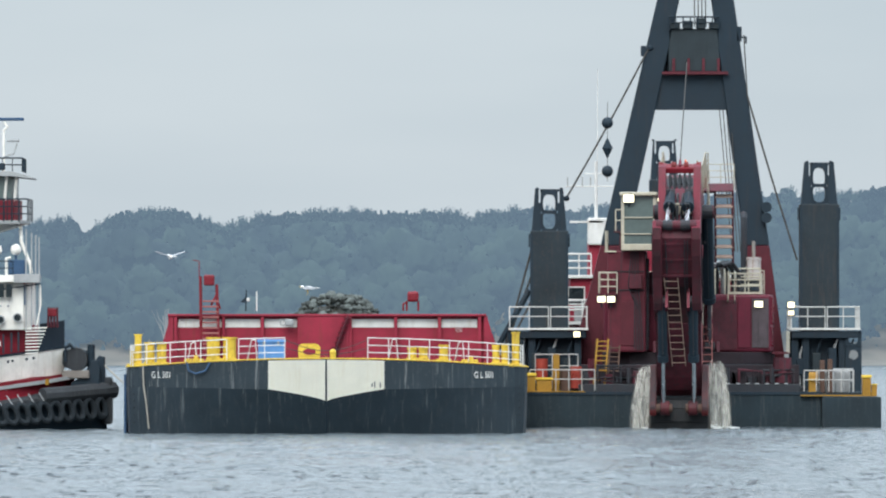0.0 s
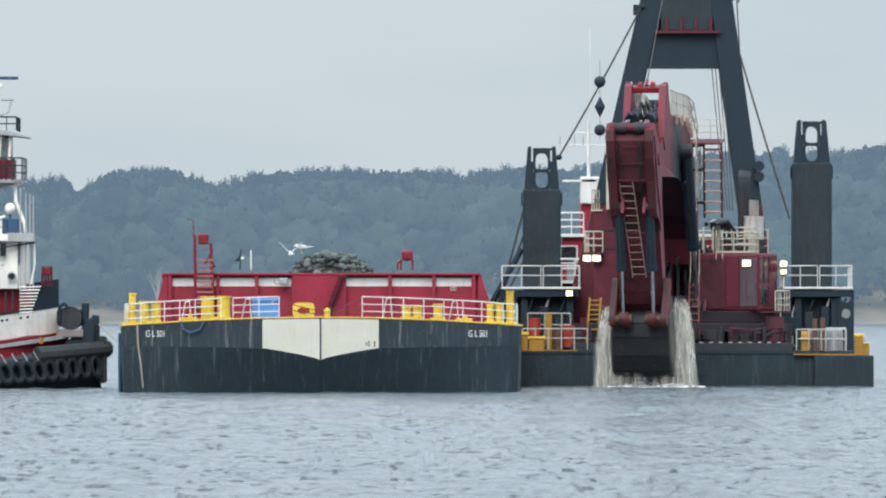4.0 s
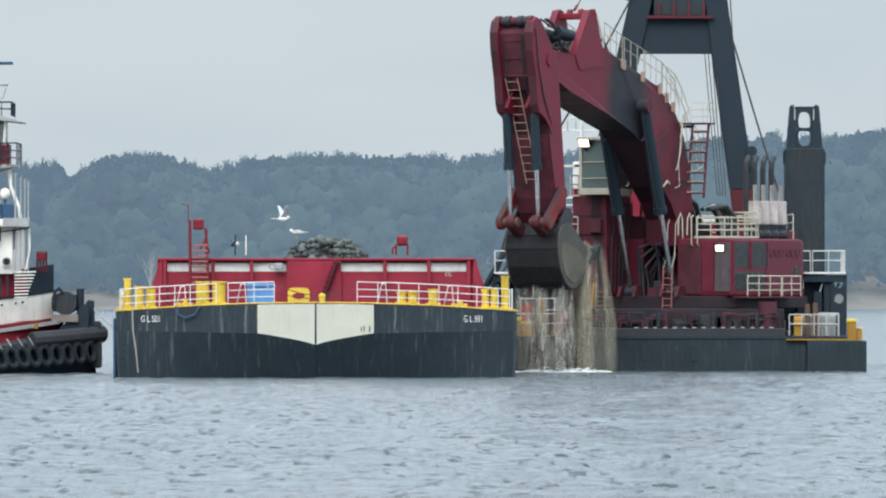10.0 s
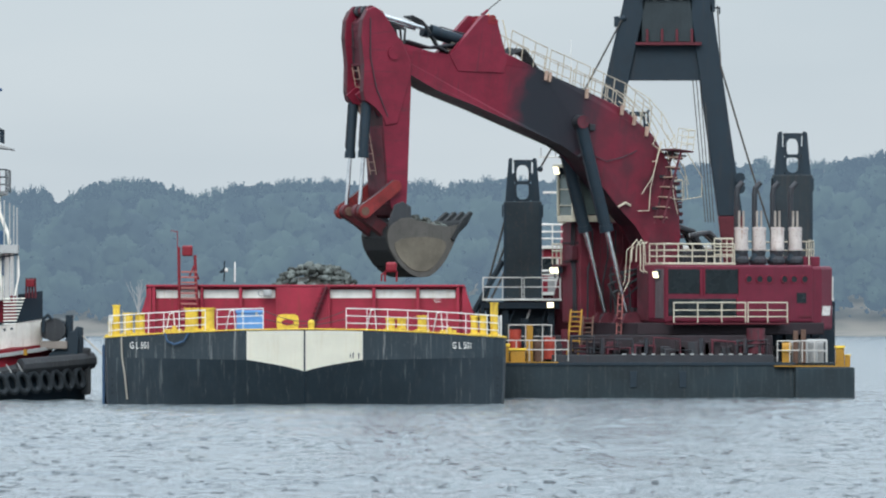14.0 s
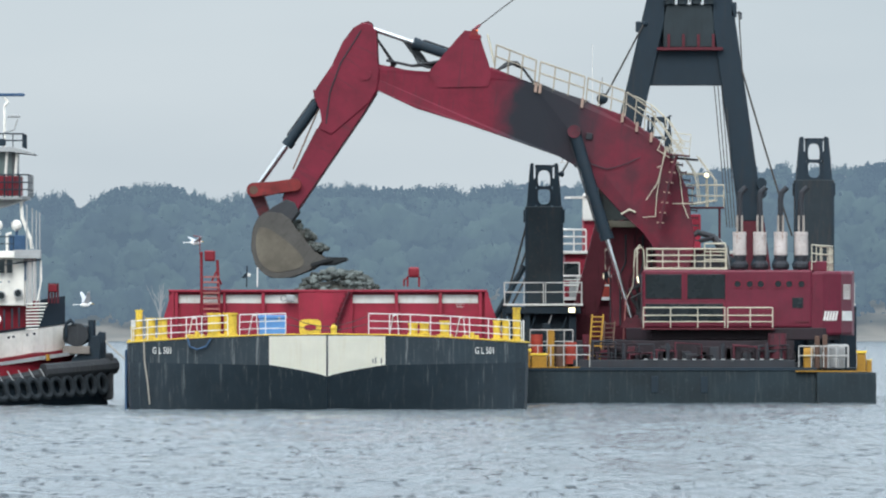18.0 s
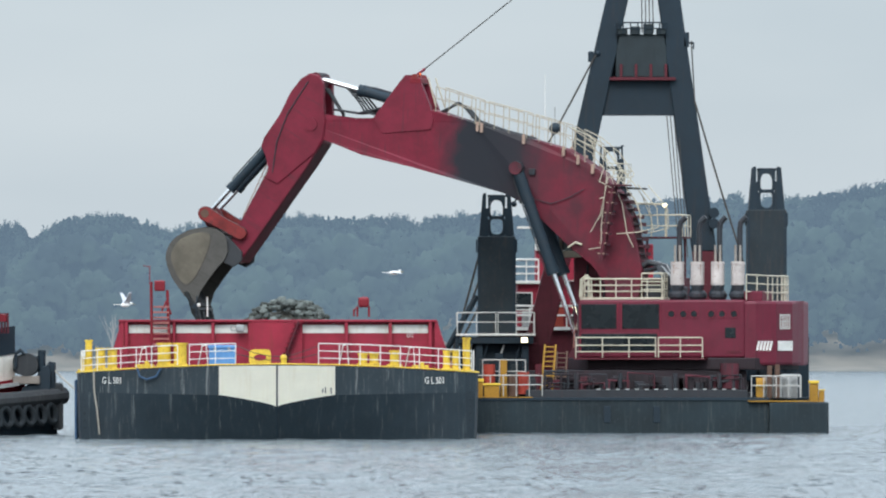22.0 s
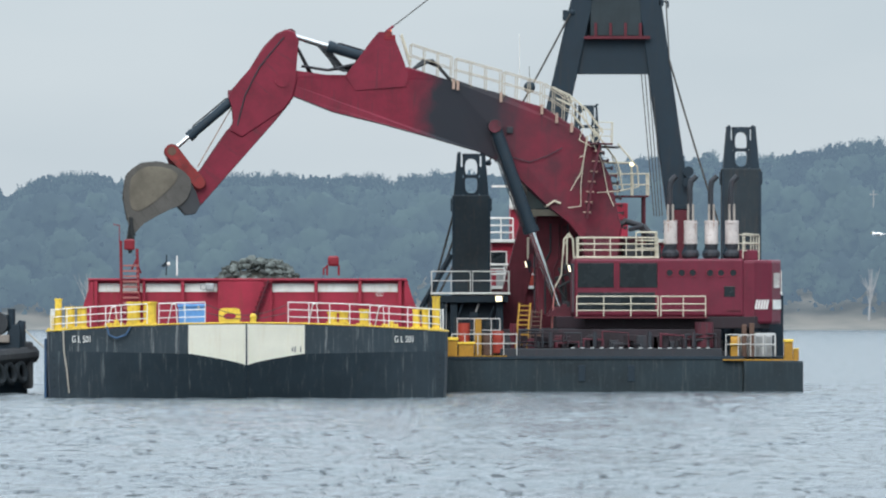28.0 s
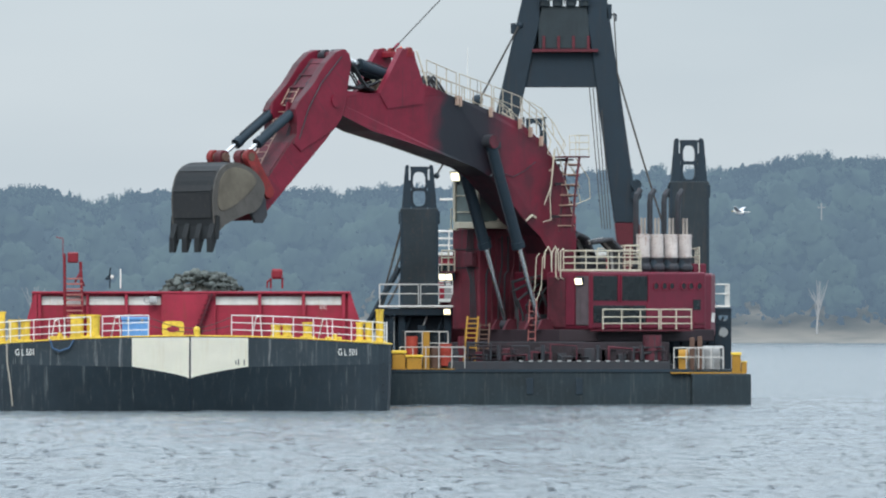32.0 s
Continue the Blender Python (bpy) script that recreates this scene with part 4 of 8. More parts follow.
def build_spud_platforms():
    for side, x0, x1, posts in ((-1, -7.98, -4.27, (-7.6, -6.9, -4.75)), (1, 5.14, 8.45, (5.4, 5.9, 7.6))):
        pl = part("spud_platform", box(x0, x1, SY - 1.6, SY + 2.8, 4.32, 4.42, 0.02), WHITE, dredger, "white edged working platform round the spud")
        part("platform_beam", box(x0 + 0.1, x1 - 0.1, SY - 1.5, SY + 2.7, 3.95, 4.27, 0.02), BLACK, pl)
        mid = (x0 + x1) / 2
        railing(dredger, [(x0 + 0.05, SY + 2.7, 4.42), (x0 + 0.05, SY - 1.52, 4.42), (mid, SY - 1.52, 4.42)], 0.98, PALE_WHITE, 0.95, (1.0, 0.55), 0.022)
        railing(dredger, [(mid + 0.1, SY - 1.52, 4.42), (x1 - 0.05, SY - 1.52, 4.42), (x1 - 0.05, SY + 2.7, 4.42)], 0.98, PALE_WHITE, 0.95, (1.0, 0.55), 0.022)
        for x in posts:
            part("platform_column", box(x - 0.16, x + 0.16, SY - 1.3, SY - 0.95, 1.5, 3.95, 0.02), BLACK, dredger)
            part("platform_column", box(x - 0.16, x + 0.16, SY + 1.8, SY + 2.2, 1.5, 3.95, 0.02), BLACK, dredger)
        # outer column pierced by round lightening holes
        xo = -7.66 if side < 0 else 8.13
        col = bmesh.new()
        for zc in (3.17, 3.9):
            n = 28
            loops = []
            for outer, yy in ((1, SY - 1.4), (1, SY - 1.0), (0, SY - 1.0), (0, SY - 1.4)):
                lv = []
                for i in range(n):
                    a = 2 * math.pi * (i + 0.5) / n
                    c, s = math.cos(a), math.sin(a)
                    k = 0.375 / max(abs(c), abs(s)) if outer else 0.23
                    lv.append(col.verts.new((xo + c * k, yy, zc + s * k)))
                loops.append(lv)
            for p, q in zip(loops, loops[1:] + loops[:1]):
                for i in range(n):
                    col.faces.new((p[i], p[(i + 1) % n], q[(i + 1) % n], q[i]))
        box(xo - 0.375, xo + 0.375, SY - 1.4, SY - 1.0, 4.27, 4.275, bm=col)
        box(xo - 0.375, xo + 0.375, SY - 1.4, SY - 1.0, 1.45, 2.8, bm=col)
        part("pierced_column", col, BLACK, dredger, "black column with round lightening holes")
        part("spud_sleeve", box((-6.07 if side < 0 else 6.59) - 1.15, (-6.07 if side < 0 else 6.59) + 1.15, SY - 0.7, SY + 1.7, 1.4, 4.0, 0.05), BLACK, dredger)
        for k in range(4):
            x = x0 + 0.5 + 0.75 * k
            part("hydraulic_pipe", bar([(x, SY - 1.15, 1.6), (x, SY - 1.2, 3.2), (x + 0.25, SY - 1.2, 3.9)], 0.05, 6), (GREY, BLACK)[k % 2], dredger)
            part("cabinet", box(x - 0.18, x + 0.2, SY - 1.35, SY - 1.0, 2.2 + 0.2 * (k % 2), 3.0 + 0.25 * (k % 3), 0.03), (BLACK, GREEN_GREY)[k % 2], dredger)


build_spud_platforms()


def deck_lamp(p, r=0.14):
    b = part("deck_lamp", box(p[0] - r * 1.2, p[0] + r * 1.2, p[1], p[1] + 0.2, p[2] - r, p[2] + r, 0.02), BLACK, dredger, "lit deck lamp")
    part("lens", box(p[0] - r, p[0] + r, p[1] - 0.02, p[1] - 0.002, p[2] - r * 0.8, p[2] + r * 0.8), SMALL_GLOW, b)


deck_lamp((-4.8, SY - 1.75, 4.12), 0.15)
deck_lamp((5.2, SY - 1.75, 5.5), 0.16)
deck_lamp((5.2, SY - 1.75, 5.12), 0.13)
part("lamp_post", tube((5.2, SY - 1.5, 4.42), (5.2, SY - 1.5, 5.7), 0.05, 6), WHITE, dredger)


PEDESTAL_BLACK = paint("near_black_pedestal_paint", (0.024, 0.019, 0.023), 0.7, wear=(0.05, 0.024, 0.028), amount=0.6, streak=0.7, vary=0.4)
PALE_GREY = paint("weathered_pale_paint", (0.40, 0.40, 0.38), 0.6, wear=(0.2, 0.12, 0.07), amount=0.4, streak=0.4)


def build_fore_deck():
    # port corner: rails, bitts, drums
    part("deck_coaming", box(-8.4, -4.6, 0.2, 0.45, 1.46, 1.53, 0.01), MUSTARD, dredger, "yellow deck edge")
    part("deck_coaming", box(5.2, 8.6, 0.0, 0.25, 1.3, 1.36, 0.01), MUSTARD, dredger)
    railing(dredger, [(-7.1, 0.5, 1.55), (-4.15, 0.5, 1.55)], 0.95, PALE_GREY, 0.55, (1.0, 0.55), 0.024)
    railing(dredger, [(-6.85, 1.6, 1.9), (-5.3, 1.6, 1.9), (-4.9, 1.6, 1.9)], 1.3, PALE_GREY, 0.8, (1.0, 0.6), 0.024)
    railing(dredger, [(5.35, 0.3, 1.52), (7.6, 0.3, 1.52)], 0.95, PALE_GREY, 0.55, (1.0, 0.55), 0.024)
    railing(dredger, [(6.7, 0.8, 1.5), (7.6, 0.8, 1.5)], 1.0, GREY, 0.5, (1.0, 0.5), 0.05)
    for x, w, h in ((-7.95, 0.3, 0.8), (-7.15, 0.6, 0.95), (-6.45, 0.7, 0.72), (-8.3, 0.3, 0.5), (8.2, 0.4, 0.85), (5.75, 0.36, 0.65), (8.55, 0.25, 0.4)):
        b = part("yellow_bitt", box(x - w / 2, x + w / 2, 0.45, 0.9, 1.3, 1.5 + h * 0.75, 0.05), MUSTARD, dredger, "yellow painted bitt")
        part("cap", box(x - w * 0.58, x + w * 0.58, 0.4, 0.95, 1.5 + h * 0.75, 1.5 + h * 0.9, 0.03), YELLOW, b)
    part("equipment_skid", box(6.0, 7.5, 1.2, 2.2, 1.45, 2.45, 0.06), GREY, dredger)
    part("winch_drum", tube((5.6, 1.2, 2.1), (6.0, 1.2, 2.1), 0.3, 16), MUSTARD, dredger)
    for x in (6.2, 6.55):
        part("timber_post", box(x - 0.11, x + 0.11, 0.75, 1.05, 1.45, 3.0 - 0.2 * abs(x - 6.5), 0.03), RUSTY, dredger, "rust-brown upright timber")
    part("timber_post", box(-6.05, -5.75, 0.9, 1.2, 1.5, 3.2, 0.03), MUSTARD, dredger)
    # yellow stair up to the pedestal
    ladder(dredger, (-3.95, 1.2, 1.7), (-3.75, 2.4, 3.9), 0.5, (1, 0, 0), MUSTARD, 0.24, 0.035, "stair")
    ladder(dredger, (-3.35, 1.6, 1.7), (-3.2, 2.8, 3.6), 0.45, (1, 0, 0), RUSTY, 0.24, 0.03, "stair")
    part("vent_cowl", tube((-4.3, 1.5, 1.6), (-4.3, 1.5, 3.0), 0.16, 10), DARK_RED, dredger)
    railing(dredger, [(-4.0, 1.3, 1.7), (-1.2, 1.3, 1.7)], 0.85, OILY, 0.7, (1.0, 0.5), 0.03)
    # pedestal base with pale studs along its edge
    part("pedestal_skirt", box(-4.9, 5.2, 0.6, 1.3, 1.48, 1.85, 0.03), OILY, dredger)
    stud = None
    for k in range(15):
        x = -1.6 + 0.44 * k
        if stud is None:
            stud = part("edge_stud", box(-0.09, 0.09, -0.03, 0.03, -0.03, 0.03, 0.01), GREY, dredger)
            stud.location = (x, 0.57, 1.87)
        else:
            share("edge_stud", stud.data, dredger, Matrix.Translation((x, 0.57, 1.87)))
    rng = random.Random(3)
    for k in range(70):
        x = rng.uniform(-4.6, 5.0)
        h = rng.uniform(0.1, 0.55)
        part("pedestal_fitting", box(x - rng.uniform(0.08, 0.35), x + rng.uniform(0.08, 0.35), 1.2 + 0.2 * (k % 4), 1.6 + 0.2 * (k % 4), 1.75, 1.95 + h, 0.02), (GRIMY_RED, OILY, PEDESTAL_BLACK, PEDESTAL_BLACK, OILY)[k % 5], dredger)
    for k in range(15):
        x = rng.uniform(-4.8, 4.6)
        w = rng.uniform(0.5, 1.6)
        z = rng.uniform(2.0, 2.7)
        part("deck_pipe", bar([(x, 1.0, 1.9), (x, 1.0, z), (x + w, 1.05, z + rng.uniform(-0.1, 0.1)), (x + w, 1.0, 1.9)], rng.uniform(0.03, 0.07), 6), (OILY, PEDESTAL_BLACK, GRIMY_RED)[k % 3], dredger)
    for k, x in enumerate((-2.6, -0.6, 1.9, 3.9)):
        part("valve_stand", tube((x, 0.85, 1.9), (x, 0.85, 2.6), 0.09, 8), OILY, dredger)
    part("slew_motor", tube((4.4, 1.4, 1.9), (4.4, 1.4, 3.05), 0.42, 16), GRIMY_RED, dredger)
    # near-black plate added behind the fittings to fill the gaps between them
    part("pedestal_backing", box(-4.9, 5.2, 2.2, 2.4, 1.6, 2.72, 0.03), PEDESTAL_BLACK, dredger)
    # hull fittings and marks
    for k, x in enumerate((-1.2, 1.05)):
        part("hull_recess", box(x - 0.16, x + 0.16, 0.2, 0.26, 0.35, 1.1, 0.02), BLACK, dredger)
    for k in range(5):
        part("draft_mark", box(-6.2, -6.1, 0.23, 0.252, 0.25 + 0.26 * k, 0.32 + 0.26 * k), GREEN_GREY, dredger)
    part("rub_rail", box(-8.72, 6.15, 0.2, 0.27, 1.36, 1.5, 0.01), BLACK, dredger)


build_fore_deck()
for k, (x, y, z, m) in enumerate(((-6.55, 1.3, 2.0, ORANGE), (-5.0, 1.1, 1.65, ORANGE), (-5.45, 1.15, 1.55, RUSTY))):
    d = thing("drum", (DX + x, DY + y, z), "orange plastic drum standing on the pontoon deck" if m is ORANGE else "rusty brown steel drum on the pontoon deck", "drum", "deck drums")
    part("body", tube((0, 0, 0), (0, 0, 0.95), 0.27, 18), m, d)
    for h in (0.3, 0.62):
        part("hoop", tube((0, 0, h), (0, 0, h + 0.05), 0.285, 18), m, d)
    part("lid", tube((0, 0, 0.95), (0, 0, 1.0), 0.27, 18), m, d)


def build_deckhouse():
    h = thing("deckhouse", (DX, DY + 21.0, 1.5), "two-storey red deckhouse with white trim", "deckhouse")
    part("lower_wall", box(-5.2, 3.4, 0, 12, 0, 3.1, 0.05), DARK_RED, h)
    part("upper_wall", box(-5.0, 3.2, 0.4, 11, 3.25, 5.3, 0.05), COAMING_RED, h)
    part("deck_edge", box(-5.4, 3.6, -0.3, 12.3, 3.1, 3.25), WHITE, h)
    part("roof", box(-5.25, 3.4, 0.1, 11.3, 5.3, 5.46, 0.03), WHITE, h)
    for x in (-4.7, -3.3, -1.9, 2.0):
        w = part("window", box(x - 0.36, x + 0.36, 0.35, 0.40, 4.1, 4.85), GLASS_DARK, h)
        for a, b, c, d in ((x - 0.42, x - 0.36, 4.04, 4.9), (x + 0.36, x + 0.42, 4.04, 4.9), (x - 0.42, x + 0.42, 4.85, 4.91), (x - 0.42, x + 0.42, 4.04, 4.1)):
            part("frame", box(a, b, 0.33, 0.41, c, d), WHITE, w)
    railing(h, [(-5.3, 11, 3.25), (-5.3, -0.2, 3.25), (3.5, -0.2, 3.25)], 1.0, WHITE, 0.9, (1.0, 0.55), 0.035)
    railing(h, [(-5.15, 11, 5.46), (-5.15, 0.2, 5.46), (-4.0, 0.2, 5.46)], 1.0, WHITE, 0.6, (1.0, 0.66, 0.33), 0.035)
    part("wheelhouse", box(-4.1, 1.5, 1.2, 6, 5.46, 7.2, 0.05), COAMING_RED, h)
    part("funnel", box(-4.15, -3.2, 0.9, 1.9, 6.9, 8.2, 0.08), WHITE, h)
    part("canopy", box(-5.0, -3.4, 0.9, 1.9, 7.95, 8.05), WHITE, h)
    mast = part("mast", tube((-3.75, 1.4, 7.8), (-3.75, 1.4, 10.9), 0.07, 8), WHITE, h)
    part("yard", tube((-5.2, 1.4, 9.7), (-2.9, 1.4, 9.7), 0.03, 6), WHITE, mast)
    part("yard", tube((-4.3, 1.4, 10.3), (-3.2, 1.4, 10.3), 0.03, 6), WHITE, mast)
    for x in (-5.1, -4.4, -4.0):
        part("aerial", tube((x, 1.4, 9.7), (x, 1.4, 10.15), 0.03, 6), GREY, mast)
    part("whip_antenna", tube((-3.68, 1.6, 7.8), (-3.66, 1.6, 15.3), 0.025, 6, None, 0.015), WHITE, h)
    for k in range(3):
        part("locker", box(-4.8 + 1.2 * k, -4.0 + 1.2 * k, -0.2, 0.3, 3.25, 4.0 + 0.2 * (k % 2), 0.03), (GREY, ORANGE, DARK_RED)[k], h)


build_deckhouse()


def wire(a, b, r=0.03, sag=0.0, mat=None, parent=None, name="wire"):
    a, b = Vector(a), Vector(b)
    pts = [a.lerp(b, k / 8) - Vector((0, 0, sag * math.sin(math.pi * k / 8))) for k in range(9)] if sag else [a, b]
    return part(name, bar(pts, r, 6), mat or ROPE, parent or dredger)


def build_gantry_gear():
    # winch platform between the legs
    part("winch_platform", box(-0.75, 2.35, GY - 0.9, GY + 0.15, 16.34, 16.48), DARK_RED, dredger)
    part("winch_house", box(-0.45, 1.95, GY - 0.6, GY + 0.15, 16.48, 18.5, 0.05), GREEN_GREY, dredger, "green-grey winch machinery")
    for k in range(4):
        part("machine_block", box(-0.35 + 0.6 * k, 0.1 + 0.6 * k, GY - 0.75, GY - 0.3, 18.5, 18.75 + 0.12 * (k % 3), 0.03), GREEN_GREY, dredger)
    for x in (-0.2, 0.5, 1.2, 1.9):
        part("hanger", box(x - 0.06, x + 0.06, GY - 0.72, GY - 0.6, 16.48, 17.1), DARK_RED, dredger)
    railing(dredger, [(-0.45, GY - 0.8, 18.5), (1.95, GY - 0.8, 18.5)], 0.55, BLACK, 0.35, (1.0, 0.5), 0.03)
    part("leg_box", box(2.75, 3.0, GY - 0.6, GY - 0.2, 17.9, 18.6, 0.03), BLACK, dredger)
    part("leg_lamp_arm", bar([(2.7, GY - 0.5, 18.1), (3.2, GY - 0.6, 18.1), (3.2, GY - 0.6, 17.8)], 0.04, 6), BLACK, dredger)
    part("leg_box", box(-1.75, -1.5, GY - 0.6, GY - 0.2, 17.2, 17.7, 0.03), BLACK, dredger)
    for z in (9.6, 10.1):
        part("sheave", tube((4.15, GY - 0.9, z), (4.15, GY - 0.6, z), 0.25, 16), BLACK, dredger)
    # stays and falls
    wire((-1.31, GY - 0.6, 17.7), (-5.3, SY + 0.4, 10.45), 0.045, 0.12)
    wire((3.26, GY - 0.6, 15.35), (5.55, SY, 7.6), 0.045, 0.1)
    wire((3.1, GY - 0.6, 18.2), (3.26, GY - 0.6, 15.35), 0.03)
    for k in range(4):
        wire((1.95 + 0.17 * k, GY - 0.3, 14.75), (2.5 + 0.13 * k, GY - 2.0, 8.0), 0.022)
    for k in range(4):
        wire((0.8 + 0.18 * k, GY, 18.6), (0.75 + 0.14 * k, GY, 24.6), 0.025)
    for x, z in ((-1.3, 17.6), (-5.25, 10.5)):
        part("shackle", ball((x, GY - 0.6 if z > 12 else SY + 0.4, z), 0.14), BLACK, dredger)
    # black stays that rake down past the port spud
    for k in range(3):
        wire((-6.9, SY, 8.1 - 1.2 * k), (-8.5 - 0.1 * k, SY, 2.4), 0.05, 0.1)
    part("raking_strut", bar([(-7.0, SY, 6.2), (-7.9, SY, 4.6), (-8.6, SY, 3.3)], 0.14, 8), BLACK, dredger)
    # day shapes on their halyard
    wire((-3.43, 9.0, 14.9), (-3.43, 9.0, 11.2), 0.012)
    part("day_ball", ball((-3.43, 9.0, 13.92), 0.27, None, seg=18), BLACK, dredger, "black ball day shape")
    part("day_ball", ball((-3.43, 9.0, 11.68), 0.27, None, seg=18), BLACK, dredger)
    dm = tube((-3.43, 9.0, 12.75), (-3.43, 9.0, 13.22), 0.25, 4, None, 0.02)
    tube((-3.43, 9.0, 12.28), (-3.43, 9.0, 12.75), 0.02, 4, dm, 0.25)
    part("day_diamond", dm, BLACK, dredger, "black diamond day shape")


build_gantry_gear()

# ---- the excavator on the dredger ----
AXIS = (11.3, 438.0)
excavator = thing("excavator", (AXIS[0], AXIS[1], 0), "huge crimson hydraulic excavator mounted on the dredge pontoon", "excavator")
FOOT, HINGE, APEX = (0.5, 6.1), (15.4, 13.68), (11.0, 16.05)
BOOM_CYL_BASE, BOOM_CYL_TOP = (2.3, 3.5), (5.55, 11.9)
STICK_CYL_BASE = (11.0, 14.75)
STICK_LEN, STICK_OFF = 7.15, -0.35


def stained_red():
    """Crimson paint with a broad oily stain round the ram pins."""
    mat = RED.copy()
    mat.name = "oil_stained_red_paint"
    n, l = mat.node_tree.nodes, mat.node_tree.links
    b = n["Principled BSDF"]
    src = b.inputs["Base Color"].links[0].from_socket
    tcn = n.new("ShaderNodeTexCoord")
    mp = n.new("ShaderNodeMapping")
    mp.inputs["Location"].default_value = (-6.25, 0, -6.2)
    mp2 = n.new("ShaderNodeMapping")
    mp2.inputs["Scale"].default_value = (0.42, 0.05, 0.22)
    noi = n.new("ShaderNodeTexNoise")
    noi.inputs["Scale"].default_value, noi.inputs["Detail"].default_value = 0.9, 6.0
    ln = n.new("ShaderNodeVectorMath")
    ln.operation = "LENGTH"
    ad = n.new("ShaderNodeMath")
    ad.operation = "MULTIPLY_ADD"
    ad.inputs[1].default_value, ad.inputs[2].default_value = 0.9, -0.45
    sm = n.new("ShaderNodeMath")
    mr = n.new("ShaderNodeMapRange")
    mr.inputs["From Min"].default_value, mr.inputs["From Max"].default_value = 0.62, 1.16
    mr.inputs["To Min"].default_value, mr.inputs["To Max"].default_value = 0.97, 0.0
    mx = n.new("ShaderNodeMix")
    mx.data_type = "RGBA"
    mx.inputs["B"].default_value = (0.010, 0.016, 0.022, 1)
    l.new(tcn.outputs["Object"], mp.inputs["Vector"])
    l.new(mp.outputs["Vector"], mp2.inputs["Vector"])
    l.new(mp2.outputs["Vector"], ln.inputs[0])
    l.new(tcn.outputs["Object"], noi.inputs["Vector"])
    l.new(noi.outputs["Fac"], ad.inputs[0])
    l.new(ln.outputs["Value"], sm.inputs[0])
    l.new(ad.outputs[0], sm.inputs[1])
    l.new(sm.outputs[0], mr.inputs["Value"])
    l.new(mr.outputs["Result"], mx.inputs["Factor"])
    l.new(src, mx.inputs["A"])
    # years of grease and soot on the lower half, in blotches
    sep = n.new("ShaderNodeSeparateXYZ")
    l.new(tcn.outputs["Object"], sep.inputs["Vector"])
    low = n.new("ShaderNodeMapRange")
    low.inputs["From Min"].default_value, low.inputs["From Max"].default_value = 6.5, 2.5
    low.inputs["To Max"].default_value = 0.75
    l.new(sep.outputs["X"], low.inputs["Value"])
    blot = n.new("ShaderNodeMapRange")
    blot.inputs["From Min"].default_value, blot.inputs["From Max"].default_value = 0.35, 0.65
    blot.inputs["To Min"].default_value = 0.25
    l.new(noi.outputs["Fac"], blot.inputs["Value"])
    soot = n.new("ShaderNodeMath")
    soot.operation = "MULTIPLY"
    l.new(low.outputs["Result"], soot.inputs[0])
    l.new(blot.outputs["Result"], soot.inputs[1])
    mx2 = n.new("ShaderNodeMix")
    mx2.data_type = "RGBA"
    mx2.inputs["B"].default_value = (0.042, 0.016, 0.022, 1)
    l.new(mx.outputs["Result"], mx2.inputs["A"])
    l.new(soot.outputs[0], mx2.inputs["Factor"])
    l.new(mx2.outputs["Result"], b.inputs["Base Color"])
    return mat


# near-black blotches on the boom's downward faces
BOOM_RED = caked(stained_red(), "dark_bottomed_red_paint", -1.0, (0.022, 0.019, 0.024), 0.97)
RAIL_TAN = paint("weathered_rail_paint", (0.36, 0.32, 0.25), 0.6, wear=(0.25, 0.16, 0.1), amount=0.4)
CREAM = paint("cream_rail_paint", (0.46, 0.43, 0.34), 0.55, wear=(0.3, 0.2, 0.08), amount=0.3)


TAN = paint("weathered_tan_paint", (0.34, 0.24, 0.19), 0.6, amount=0.4)


def rel(pts, c):
    return [(x - c[0], z - c[1]) for x, z in pts]


